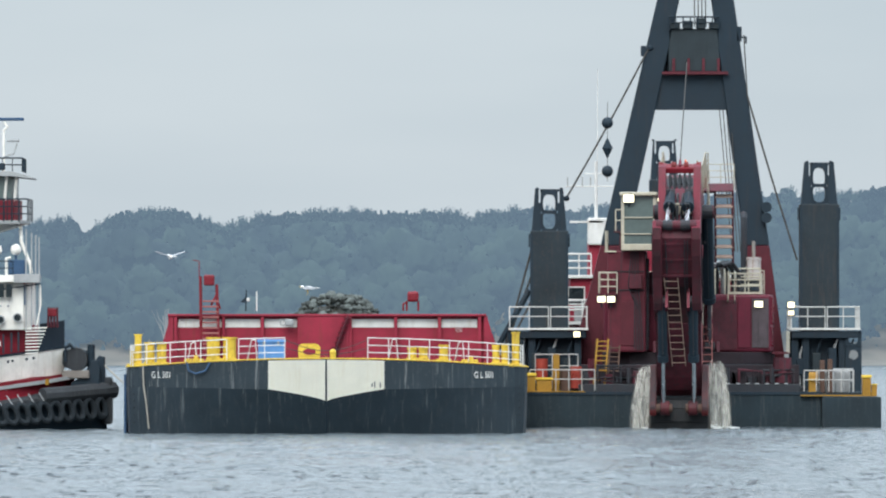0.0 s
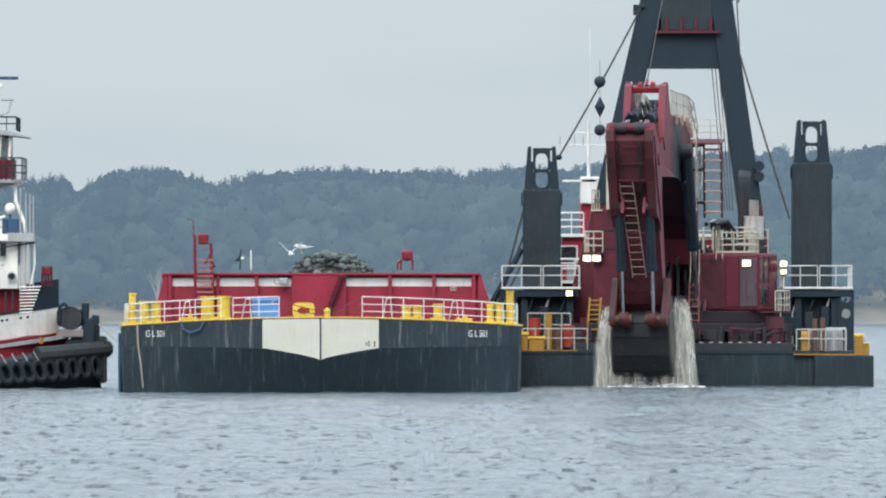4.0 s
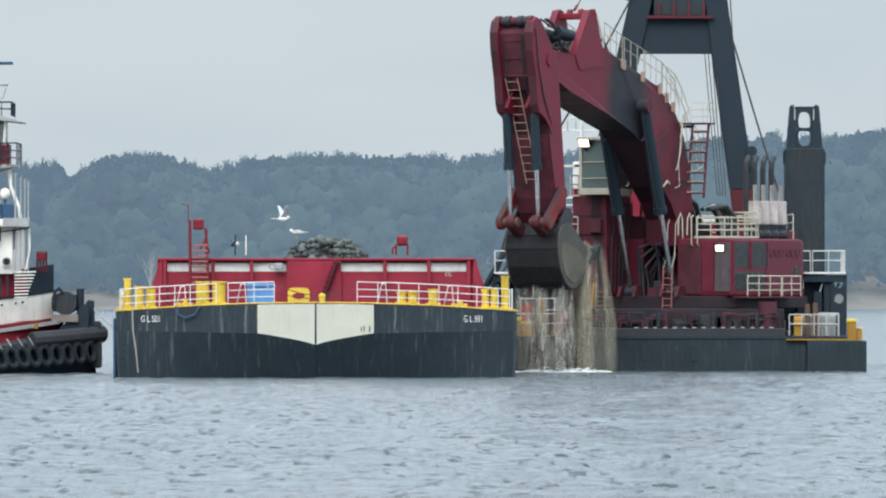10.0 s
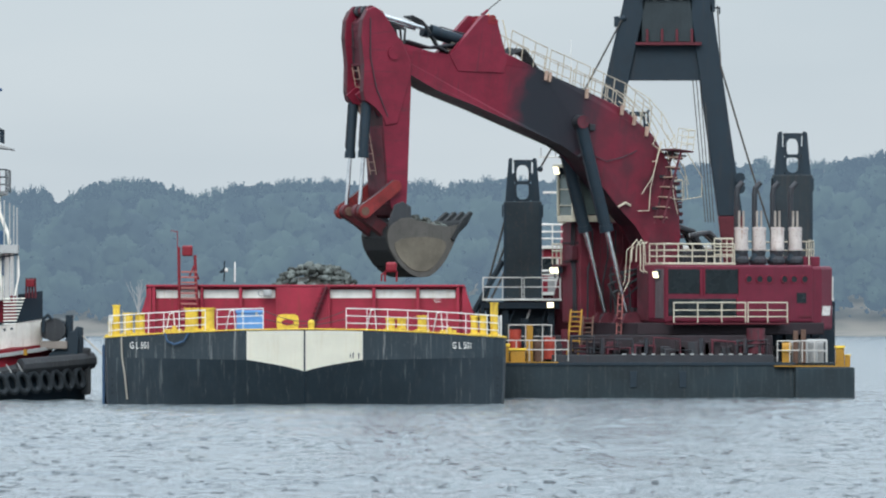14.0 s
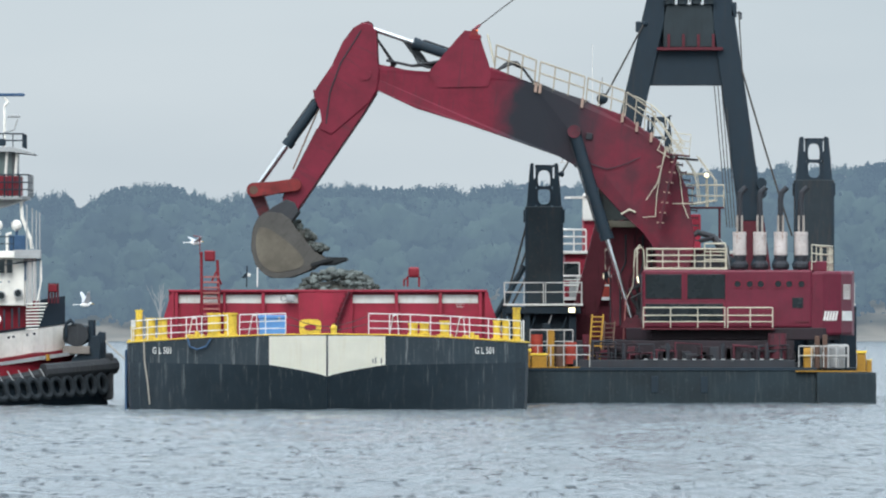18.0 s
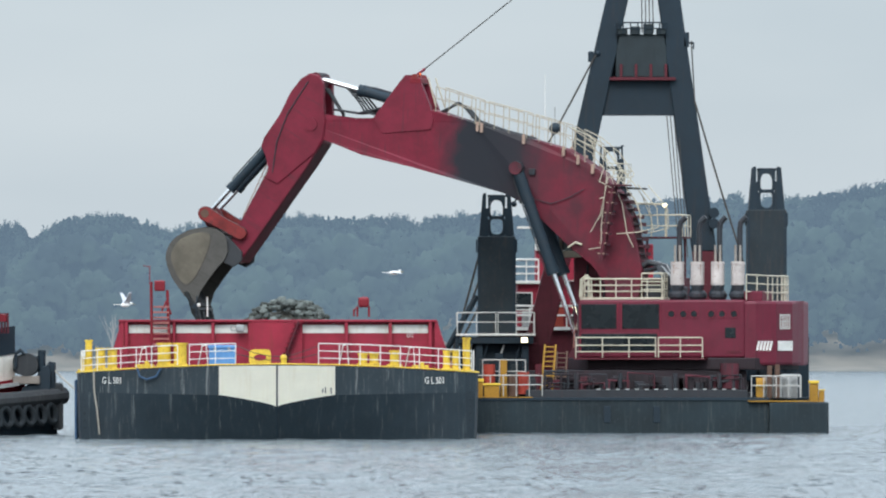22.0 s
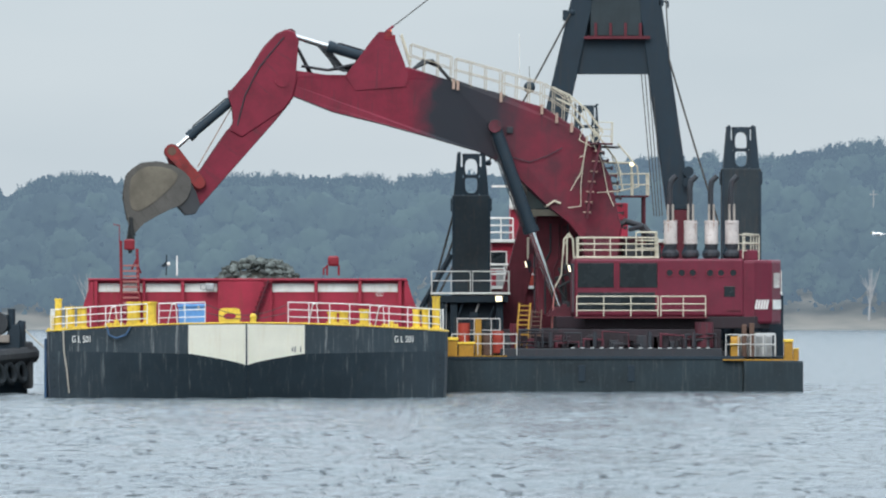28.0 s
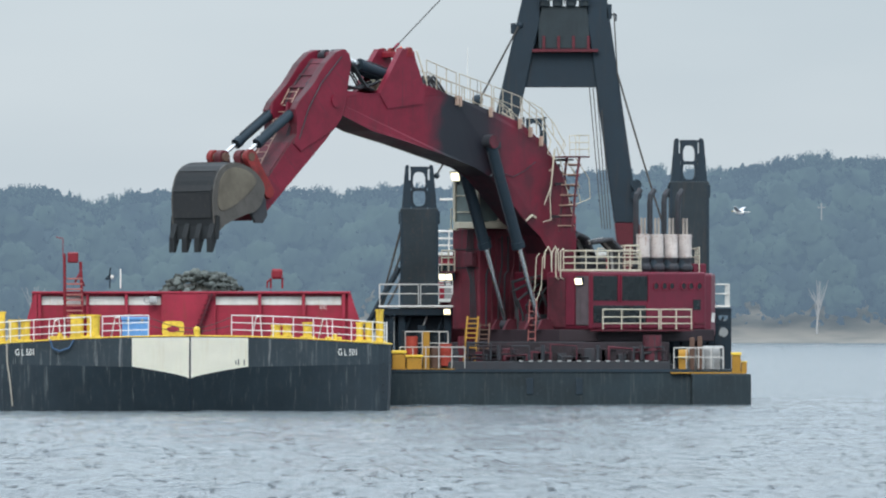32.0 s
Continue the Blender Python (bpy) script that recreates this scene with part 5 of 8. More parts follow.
def build_boom():
    outline = [(-0.3, 5.6), (-0.45, 7.4), (0.0, 9.2), (0.55, 10.6), (1.6, 11.85), (3.3, 12.85), (5.4, 13.4), (7.7, 13.95), (9.6, 14.5), (10.6, 14.35), (12.0, 14.05), (13.4, 13.95), (15.1, 14.2), (15.55, 14.2),
               (15.85, 13.8), (15.7, 13.35), (15.2, 13.1), (14.7, 12.95), (12.95, 12.32), (10.6, 11.82), (8.25, 11.25), (6.2, 10.8), (5.2, 10.35), (4.4, 9.6), (3.0, 8.3), (1.9, 7.6), (1.25, 6.8), (1.2, 5.6), (0.4, 5.3)]
    body = prism(rel(outline, FOOT), -1.0, 1.0, bevel=0.07)
    for v in body.verts:  # slimmer between the rams than under the horn
        v.co.y *= float(np.interp(v.co.x, [0, 5.8, 8.2, 16], [0.8, 0.77, 0.93, 0.93]))
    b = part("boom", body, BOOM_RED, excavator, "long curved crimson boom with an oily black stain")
    horn = [(9.6, 14.1), (9.8, 14.7), (10.3, 15.85), (10.55, 16.08), (11.0, 16.08), (11.3, 15.7), (12.5, 14.0), (12.0, 13.35), (9.7, 13.6)]
    for s in (-1, 1):
        part("horn", prism(rel(horn, FOOT), s * 0.62, s * 0.938), RED, b)
        part("pin_boss", tube((5.05, s * 0.7, 5.8), (5.05, s * 1.38, 5.8), 0.3, 20), GRIMY_RED, b)
    part("horn_bar", box(9.75, 10.3, -0.95, 0.95, 9.58, 9.86, 0.05), BRIGHT_RED, b)
    part("horn_web", box(9.5, 9.7, -0.65, 0.65, 7.7, 8.25, 0.04), GRIMY_RED, b)
    for y in (-0.85, -0.28, 0.28, 0.85):
        part("lifting_lug", tube((10.05, y - 0.1, 9.88), (10.05, y + 0.1, 9.88), 0.16, 14), SCUFFED, b)
    part("beacon", tube((9.95, 0.25, 9.84), (9.95, 0.25, 10.1), 0.04, 10), BEACON, b, "small orange beacon")
    # catwalk rails along the top of the boom, both sides
    def crest(x):
        xs = [0.55, 1.6, 3.3, 5.4, 7.7, 9.6]
        zs = [10.6, 11.85, 12.85, 13.4, 13.95, 14.5]
        return float(np.interp(x, xs, zs))
    for s in (-1, 1):
        for a, c in ((9.5, 7.6), (7.4, 5.3), (5.15, 3.4), (3.3, 1.9)):
            pts = [(x - FOOT[0], s * 0.95, crest(x) - FOOT[1] - 0.05) for x in np.linspace(a, c, 4)]
            railing(b, pts, 1.15, RAIL_TAN, 1.1, (1.0, 0.55), 0.02)
        part("rail_post", bar([(9.45, s * 0.75, 9.9), (9.0, s * 0.9, 8.55)], 0.035, 6), CREAM, b, "cream painted post")
        for x in (7.5, 7.3, 5.3, 3.4, 2.7, 2.0):
            part("bracket", box(x - 0.56, x - 0.44, s * 0.82, s * 0.98, crest(x) - 6.1 - 0.35, crest(x) - 6.1 + 0.1), TAN, b)
        # the buckled rails behind the bend
        for pts in ([(0.68, 5.5), (0.97, 3.8), (1.42, 2.95)], [(0.75, 5.5), (0.95, 3.25), (0.92, 2.25), (1.5, 2.15)], [(0.6, 5.6), (0.0, 4.3), (-0.3, 2.9), (-0.6, 2.3)],
                    [(0.45, 5.85), (-0.74, 4.3), (-1.0, 3.05), (-1.73, 3.25), (-1.64, 4.15), (-0.7, 5.2)], [(0.2, 2.9), (-0.8, 3.0), (-1.73, 3.25)],
                    [(2.4, 7.7), (1.6, 7.35), (0.75, 6.7), (0.0, 5.7), (0.3, 5.2)], [(2.2, 7.2), (1.5, 6.9), (0.8, 6.2), (0.35, 5.6)], [(1.45, 6.5), (0.9, 5.9), (1.1, 5.3), (0.5, 5.0)]):
            part("bent_rail", bar([(x + 0.05 * s, s * (1.0 + 0.06 * math.sin(7 * z)), z) for x, z in pts], 0.023, 6), CREAM, b, "buckled cream handrail")
        for x0, z0, x1, z1 in ((1.5, 6.9, 1.65, 7.4), (0.8, 6.15, 0.95, 6.85), (0.3, 5.5, 0.1, 5.9), (0.85, 4.6, 1.1, 4.5), (0.95, 3.9, 1.15, 3.5), (-0.5, 4.6, -0.9, 3.7)):
            part("bent_stanchion", tube((x0, s * 1.02, z0), (x1, s * 1.04, z1), 0.024, 6), CREAM, b)
        # fold-down bracket lying on the boom's side
        part("loose_bracket", bar([(1.9, s * 0.92, 2.35), (2.2, s * 0.95, 2.45), (2.55, s * 0.92, 2.2)], 0.05, 6), CREAM, b)
        # hoses that cross the side
        part("side_hose", bar([(4.7, s * 0.9, 5.0), (4.2, s * 0.92, 4.4), (3.4, s * 0.92, 4.2), (2.6, s * 0.92, 4.5), (1.9, s * 0.92, 4.9)], 0.022, 6), OILY, b)
        part("side_hose", bar([(4.6, s * 0.9, 5.3), (4.5, s * 0.95, 4.6), (4.9, s * 0.95, 4.2)], 0.06, 7), OILY, b)
        part("grease_block", box(4.2, 4.5, s * 0.86, s * 0.98, 5.5, 5.8, 0.03), OILY, b)
    # hose bundles
    for k in range(5):
        y = -0.5 + 0.22 * k
        part("hose", bar([(8.9, y, 8.3), (8.4 - 0.1 * k, y, 8.75), (7.7, y, 8.5), (7.2, y, 7.95), (6.0, y, 7.55), (4.5, y, 7.2)], 0.06, 7), RUBBER, b)
    # hoses over the crest, towards the horn
    for k in range(6):
        y = -0.6 + 0.24 * k
        part("hose", bar([(9.2, y, 8.25), (10.2 + 0.1 * k, y, 8.5), (11.4, y * 0.8, 8.35 + 0.08 * (k % 3)), (12.8, y * 0.7, 8.15), (14.0, y * 0.8, 8.3)], 0.055, 7), OILY, b)
        part("hose_clamp", box(11.35, 11.5, y * 0.8 - 0.09, y * 0.8 + 0.09, 8.1, 8.42 + 0.08 * (k % 3), 0.01), CREAM, b)
    # steps down the back of the boom
    for y in (-0.6, 0.6):
        part("stair_stringer", bar([(0.55, y, 5.1), (-0.35, y, 3.6), (-0.85, y, 1.2)], 0.05, 6), GRIMY_RED, b)
    for k in range(11):
        z = 1.3 + 0.34 * k
        x = float(np.interp(z, [1.2, 3.6, 5.1], [-0.85, -0.35, 0.55]))
        part("tread", box(x - 0.35, x + 0.2, -0.6, 0.6, z, z + 0.06), (OILY, GRIMY_RED)[k % 2], b)
        part("tread_guard", box(x - 0.38, x - 0.34, -0.6, 0.6, z - 0.05, z + 0.12), GRIMY_RED, b)
    part("step_platform", box(-0.75, 0.2, -0.8, 0.8, 4.98, 5.06), OILY, b)
    for k, y in enumerate((-0.5, -0.2, 0.15, 0.4, 0.55)):
        part("looped_hose", bar([(11.4 + 0.15 * k, y, 8.1), (12.0 + 0.12 * k, y, 8.25), (12.35 + 0.1 * k, y * 0.9, 8.65), (12.75 + 0.1 * k, y * 0.9, 9.1), (13.35, y * 0.8, 9.3), (13.9, y * 0.8, 9.45)], 0.045, 7), RUBBER, b)
    # the boarding stair that hangs beside the boom, with its top landing and guard rail
    side_stair = part("side_stair", bar([(0.75, 1.32, 1.7), (0.55, 1.32, 3.4), (0.25, 1.32, 5.1)], 0.06, 6), GRIMY_RED, b, "dark red stair beside the boom")
    part("stringer", bar([(0.75, 2.12, 1.7), (0.55, 2.12, 3.4), (0.25, 2.12, 5.1)], 0.06, 6), GRIMY_RED, side_stair)
    for k in range(7):
        z = 1.95 + 0.47 * k
        x = float(np.interp(z, [1.7, 3.4, 5.1], [0.75, 0.55, 0.25]))
        part("tread", box(x - 0.16, x + 0.16, 1.32, 2.12, z, z + 0.05), TAN, side_stair)
        part("kick_plate", box(x - 0.2, x - 0.16, 1.34, 2.1, z - 0.06, z + 0.05), GRIMY_RED, side_stair)
    part("landing", box(-0.35, 0.6, 0.7, 2.2, 5.1, 5.17, 0.01), GRIMY_RED, side_stair)
    for z in (2.4, 3.9, 5.0):
        x = float(np.interp(z, [1.7, 3.4, 5.1], [0.75, 0.55, 0.25]))
        part("stair_bracket", box(x - 0.08, x + 0.08, 0.7, 1.34, z - 0.06, z + 0.06), OILY, side_stair)
    railing(b, [(0.55, 2.18, 5.17), (-0.32, 2.18, 5.17), (-0.32, 0.95, 5.17)], 0.95, CREAM, 0.6, (1.0, 0.66, 0.33), 0.016)
    return b


boom = build_boom()


def build_stick():
    low = [(-0.6, -0.45), (0.3, -0.9), (1.6, -0.9), (3.5, -0.82), (6.4, -0.7), (7.2, -0.66), (7.48, -0.4), (7.35, -0.05), (6.9, 0.15), (6.2, 0.3), (5.4, 0.33), (4.4, 0.42), (3.4, 0.5), (2.0, 0.6), (0.2, 0.6)]
    cheek = [(-2.1, 0.95), (-1.95, 1.35), (-1.5, 1.58), (-0.7, 1.65), (0.5, 1.5), (1.75, 1.55), (2.15, 1.45), (2.5, 0.9), (2.8, 0.55), (3.3, 0.4), (3.2, -0.2), (1.0, -0.9), (0.3, -0.85), (-0.35, -0.55), (-1.0, -0.05), (-1.9, 0.55)]
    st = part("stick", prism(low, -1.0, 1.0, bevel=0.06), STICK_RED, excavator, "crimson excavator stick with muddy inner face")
    for s in (-1, 1):
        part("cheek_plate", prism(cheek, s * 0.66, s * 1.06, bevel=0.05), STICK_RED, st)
        part("hinge_boss", tube((0, s * 1.0, 0), (0, s * 1.12, 0), 0.3, 22), RED, st)
        part("ram_lug", prism([(1.3, 0.9), (1.9, 1.65), (2.25, 1.35), (2.5, 0.5)], s * 0.42, s * 0.54), RED, st)
        part("pipe", bar([(-1.6, s * 1.08, 1.2), (0.2, s * 1.09, 1.2), (1.6, s * 1.09, 0.9), (2.9, s * 1.06, 0.3)], 0.032, 6), OILY, st)
        part("end_boss", tube((STICK_LEN, s * 0.9, STICK_OFF), (STICK_LEN, s * 1.1, STICK_OFF), 0.3, 18), DARK_RED, st)
    part("face_plate", prism([(3.3, 0.5), (4.4, 0.42), (5.4, 0.33), (6.2, 0.3), (6.85, 0.16), (6.9, 0.2), (6.2, 0.34), (5.4, 0.37), (4.4, 0.46), (3.35, 0.54)], -0.9, 0.9), GRIMY_RED, st, "grimy outer face")
    part("inner_face", prism([(0.5, -0.9), (1.6, -0.9), (3.5, -0.82), (6.4, -0.7), (7.1, -0.66), (7.1, -0.69), (6.4, -0.73), (3.5, -0.85), (1.6, -0.93), (0.5, -0.93)], -0.9, 0.9), GRIMY_RED, st, "greasy inner face")
    part("head_bar", tube((-1.9, -0.68, 1.0), (-1.9, 0.68, 1.0), 0.2, 14), DARK_RED, st)
    for k, y in enumerate((-0.78, -0.3, 0.3, 0.78)):
        part("head_lug", tube((-1.92, y - 0.12, 1.05), (-1.92, y + 0.12, 1.05), 0.24, 14), (GRIMY_RED, OILY, OILY, GRIMY_RED)[k], st)
    part("back_plate", prism([(-1.9, 0.7), (-1.4, 1.3), (0.4, 1.25), (1.2, 1.0), (1.2, 0.5), (-0.6, 0.3)], -0.66, 0.66), GRIMY_RED, st)
    for k, y in enumerate((-0.5, 0.36, 0.48)):
        part("hose", bar([(-1.3, y, 1.33), (0.3 + 0.2 * k, y * 0.9, 1.3), (1.7, y, 0.95), (3.0, y * 1.1, 0.5)], 0.03, 6), OILY, st)
    for k, x in enumerate((-1.1, -0.3, 0.5)):
        part("cross_stiffener", box(x - 0.05, x + 0.05, -0.65, 0.65, 1.22, 1.33), GRIMY_RED, st)
    ladder(st, (0.6, -0.28, 1.3), (5.5, 0.0, 0.52), 0.6, (0, 1, 0), TAN, 0.36, 0.018)
    for k in range(3):
        part("hose", bar([(-1.7, -0.3 + 0.3 * k, 0.5), (-1.1, -0.3 + 0.3 * k, -0.75 - 0.1 * k), (-0.5, -0.3 + 0.3 * k, -0.9), (0.3, -0.25 + 0.25 * k, -0.3)], 0.055, 7), RUBBER, st)
    return st


stick = build_stick()


SCOURED = paint("scoured_tan_steel", (0.115, 0.103, 0.08), 0.6, wear=(0.08, 0.07, 0.056), amount=0.5, streak=0.5, scale=0.5, bump=0.3, vary=0.5)
SIDE_STEEL = paint("scoured_side_steel", (0.075, 0.072, 0.066), 0.65, wear=(0.03, 0.028, 0.025), amount=0.5, streak=0.5, bump=0.4)


STRIP_STEEL = paint("worn_strip_steel", (0.016, 0.018, 0.02), 0.6, wear=(0.034, 0.032, 0.029), amount=0.6, streak=0.7, vary=0.3)


def build_bucket():
    back = [(0.5, -0.62), (0.7, -0.85), (0.76, -1.25), (0.58, -1.82), (0.05, -2.5), (-0.65, -2.93), (-1.45, -2.9), (-2.15, -2.25), (-2.68, -1.2), (-2.92, -0.5)]
    def rounded(pts, n=4):
        """The same outline through a smooth curve."""
        out = []
        for i in range(len(pts) - 1):
            p0, p1, p2, p3 = (Vector(pts[max(0, min(len(pts) - 1, i + k))]) for k in (-1, 0, 1, 2))
            for j in range(n):
                u = j / n
                v = 0.5 * (2 * p1 + (p2 - p0) * u + (2 * p0 - 5 * p1 + 4 * p2 - p3) * u * u + (3 * p1 - p0 - 3 * p2 + p3) * u ** 3)
                out.append((v.x, v.y))
        return out + [pts[-1]]
    segs = back
    back = rounded(back)
    inner = [(x * 0.93 - 0.08, z * 0.94 + 0.04) for x, z in back]
    b = part("bucket", prism(back + list(reversed(inner)), -1.27, 1.27), MUD_STEEL, excavator, "worn mud-caked steel bucket with four teeth")
    side = back + [(-2.2, -0.66), (-1.5, -0.56), (-0.85, -0.45), (-0.35, -0.3), (0.1, -0.35)]
    for s in (-1, 1):
        part("side_plate", prism(side, s * 1.27, s * 1.35, bevel=0.015), SIDE_STEEL, b)
        disc = rounded([(0.42, -1.5), (0.3, -1.9), (-0.06, -2.32), (-0.6, -2.68), (-1.35, -2.66), (-1.9, -2.1), (-2.2, -1.55), (-2.0, -1.25), (-1.3, -1.15), (-0.5, -1.2), (0.1, -1.3), (0.42, -1.5)])[:-1]
        part("wear_plate", prism(disc, s * 1.352, s * 1.38, bevel=0.01), SCOURED, b, "scoured tan wear plate")
        part("ear", prism([(-0.42, 0.2), (-0.5, -0.6), (0.2, -1.5), (0.72, -1.15), (0.62, -0.4), (0.4, 0.25), (0.0, 0.42)], s * 1.12, s * 1.26, bevel=0.03), DARK_STEEL, b)
    # ribs across the back and the lip
    for i in range(7):
        a, c = Vector((segs[i + 1][0], 0, segs[i + 1][1])), Vector((segs[i + 2][0], 0, segs[i + 2][1]))
        m = (a + c) / 2
        n0 = Vector((c.z - a.z, 0, a.x - c.x)).normalized()
        n0 = n0 if n0.dot(Vector((m.x + 0.8, 0, m.z + 0.8))) > 0 else -n0
        p, q = a.lerp(c, 0.03), a.lerp(c, 0.97)
        part("wear_strip", prism([(p.x, p.z), (q.x, q.z), (q.x + n0.x * 0.045, q.z + n0.z * 0.045), (p.x + n0.x * 0.045, p.z + n0.z * 0.045)], -1.22, 1.22), STRIP_STEEL, b)
    part("lip", prism([(-2.55, -1.3), (-2.42, -1.18), (-2.95, -0.32), (-3.1, -0.4)], -1.5, 1.5, bevel=0.02), MUD_STEEL, b)
    for i in range(4):
        y = -1.2 + 0.8 * i
        part("tooth", prism([(-2.6, -1.15), (-2.7, -0.65), (-3.02, -0.27), (-3.42, 0.1), (-3.55, 0.03), (-3.24, -0.55)], y - 0.16, y + 0.16, bevel=0.04), MUD_STEEL, b)
    return b


bucket = build_bucket()


def cylinder_pair(name, y, r, barrel_len, rod_len, parts):
    """Barrels and rods of a pair of rams, each along +x from its own pin."""
    for s in (-1, 1):
        b = part(name + "_barrel", tube((0, 0, 0), (barrel_len, 0, 0), r, 16), BLACK, excavator, "black hydraulic ram barrel")
        part("eye", tube((0, -r * 0.9, 0), (0, r * 0.9, 0), r * 1.2, 16), OILY, b)
        part("gland", tube((barrel_len - 0.3, 0, 0), (barrel_len, 0, 0), r * 1.18, 16), BLACK, b)
        part("feed_pipe", bar([(0.4, 0, r), (0.5, 0, r + 0.05), (barrel_len - 0.5, 0, r + 0.05), (barrel_len - 0.4, 0, r)], 0.03, 6), OILY, b)
        d = part(name + "_rod", tube((0, 0, 0), (rod_len, 0, 0), r * 0.44, 14), CHROME, excavator, "chromed ram rod")
        part("eye", tube((0, -r * 0.8, 0), (0, r * 0.8, 0), r * 0.95, 16), OILY, d)
        parts.append((b, d, s * y))


boom_rams, stick_rams, bucket_rams, links = [], [], [], []
cylinder_pair("boom_ram", 1.07, 0.27, 5.2, 5.0, boom_rams)
cylinder_pair("stick_ram", 0.42, 0.23, 2.4, 2.9, stick_rams)
cylinder_pair("bucket_ram", 0.68, 0.21, 2.9, 2.5, bucket_rams)
IDLER, LINK = 1.92, 1.75


def strap(length, r0, r1, waist, y0, y1):
    """A forged arm with round eyes at both ends and a slimmer middle."""
    pts = [(r0 * math.cos(a), r0 * math.sin(a)) for a in np.linspace(math.pi * 0.5, math.pi * 1.5, 9)]
    pts += [(length * 0.5, -waist)]
    pts += [(length + r1 * math.cos(a), r1 * math.sin(a)) for a in np.linspace(-math.pi * 0.5, math.pi * 0.5, 9)]
    pts += [(length * 0.5, waist)]
    return prism(pts, y0, y1, bevel=0.04)


# near-black blotches on the arms' z-up faces
DARK_FACED = caked(SCUFFED, "dark_faced_red_paint", 1.0, (0.02, 0.02, 0.023), 0.92)
LINK_DARK = paint("greasy_dark_red_paint", (0.075, 0.014, 0.018), 0.55, wear=(0.022, 0.02, 0.023), amount=0.9, streak=0.8, vary=0.5)
link_arms = []
for s in (-1, 1):
    links.append(part("idler_arm", strap(IDLER, 0.3, 0.34, 0.27, s * 1.16 - 0.14, s * 1.16 + 0.14), DARK_FACED, excavator, "scuffed red idler arm"))
    link_arms.append(part("bucket_link", strap(LINK, 0.32, 0.32, 0.26, s * 0.62 - 0.2, s * 0.62 + 0.2), LINK_DARK, excavator, "greasy dark red bucket link"))
    part("knuckle_pin", tube((0, s * 0.3, 0), (0, s * 1.32, 0), 0.2, 14), RUSTY, link_arms[-1])


PIPE_GREY = paint("heat_stained_pipe", (0.26, 0.235, 0.21), 0.6, wear=(0.12, 0.06, 0.035), amount=0.6, streak=0.6)


# near-black base carries the shadow band under the house
SKIRT = paint("shade_dark_skirt_paint", (0.022, 0.014, 0.018), 0.6, wear=(0.024, 0.023, 0.026), amount=0.6, streak=0.6)
TOWER_RED = paint("weathered_red_paint", (0.10, 0.014, 0.024), 0.55, wear=(0.04, 0.026, 0.03), amount=0.5, streak=0.8, vary=0.35)


SOOTY = paint("sooty_grey_paint", (0.075, 0.060, 0.066), 0.6, wear=(0.035, 0.03, 0.032), amount=0.5, streak=0.8, vary=0.4)


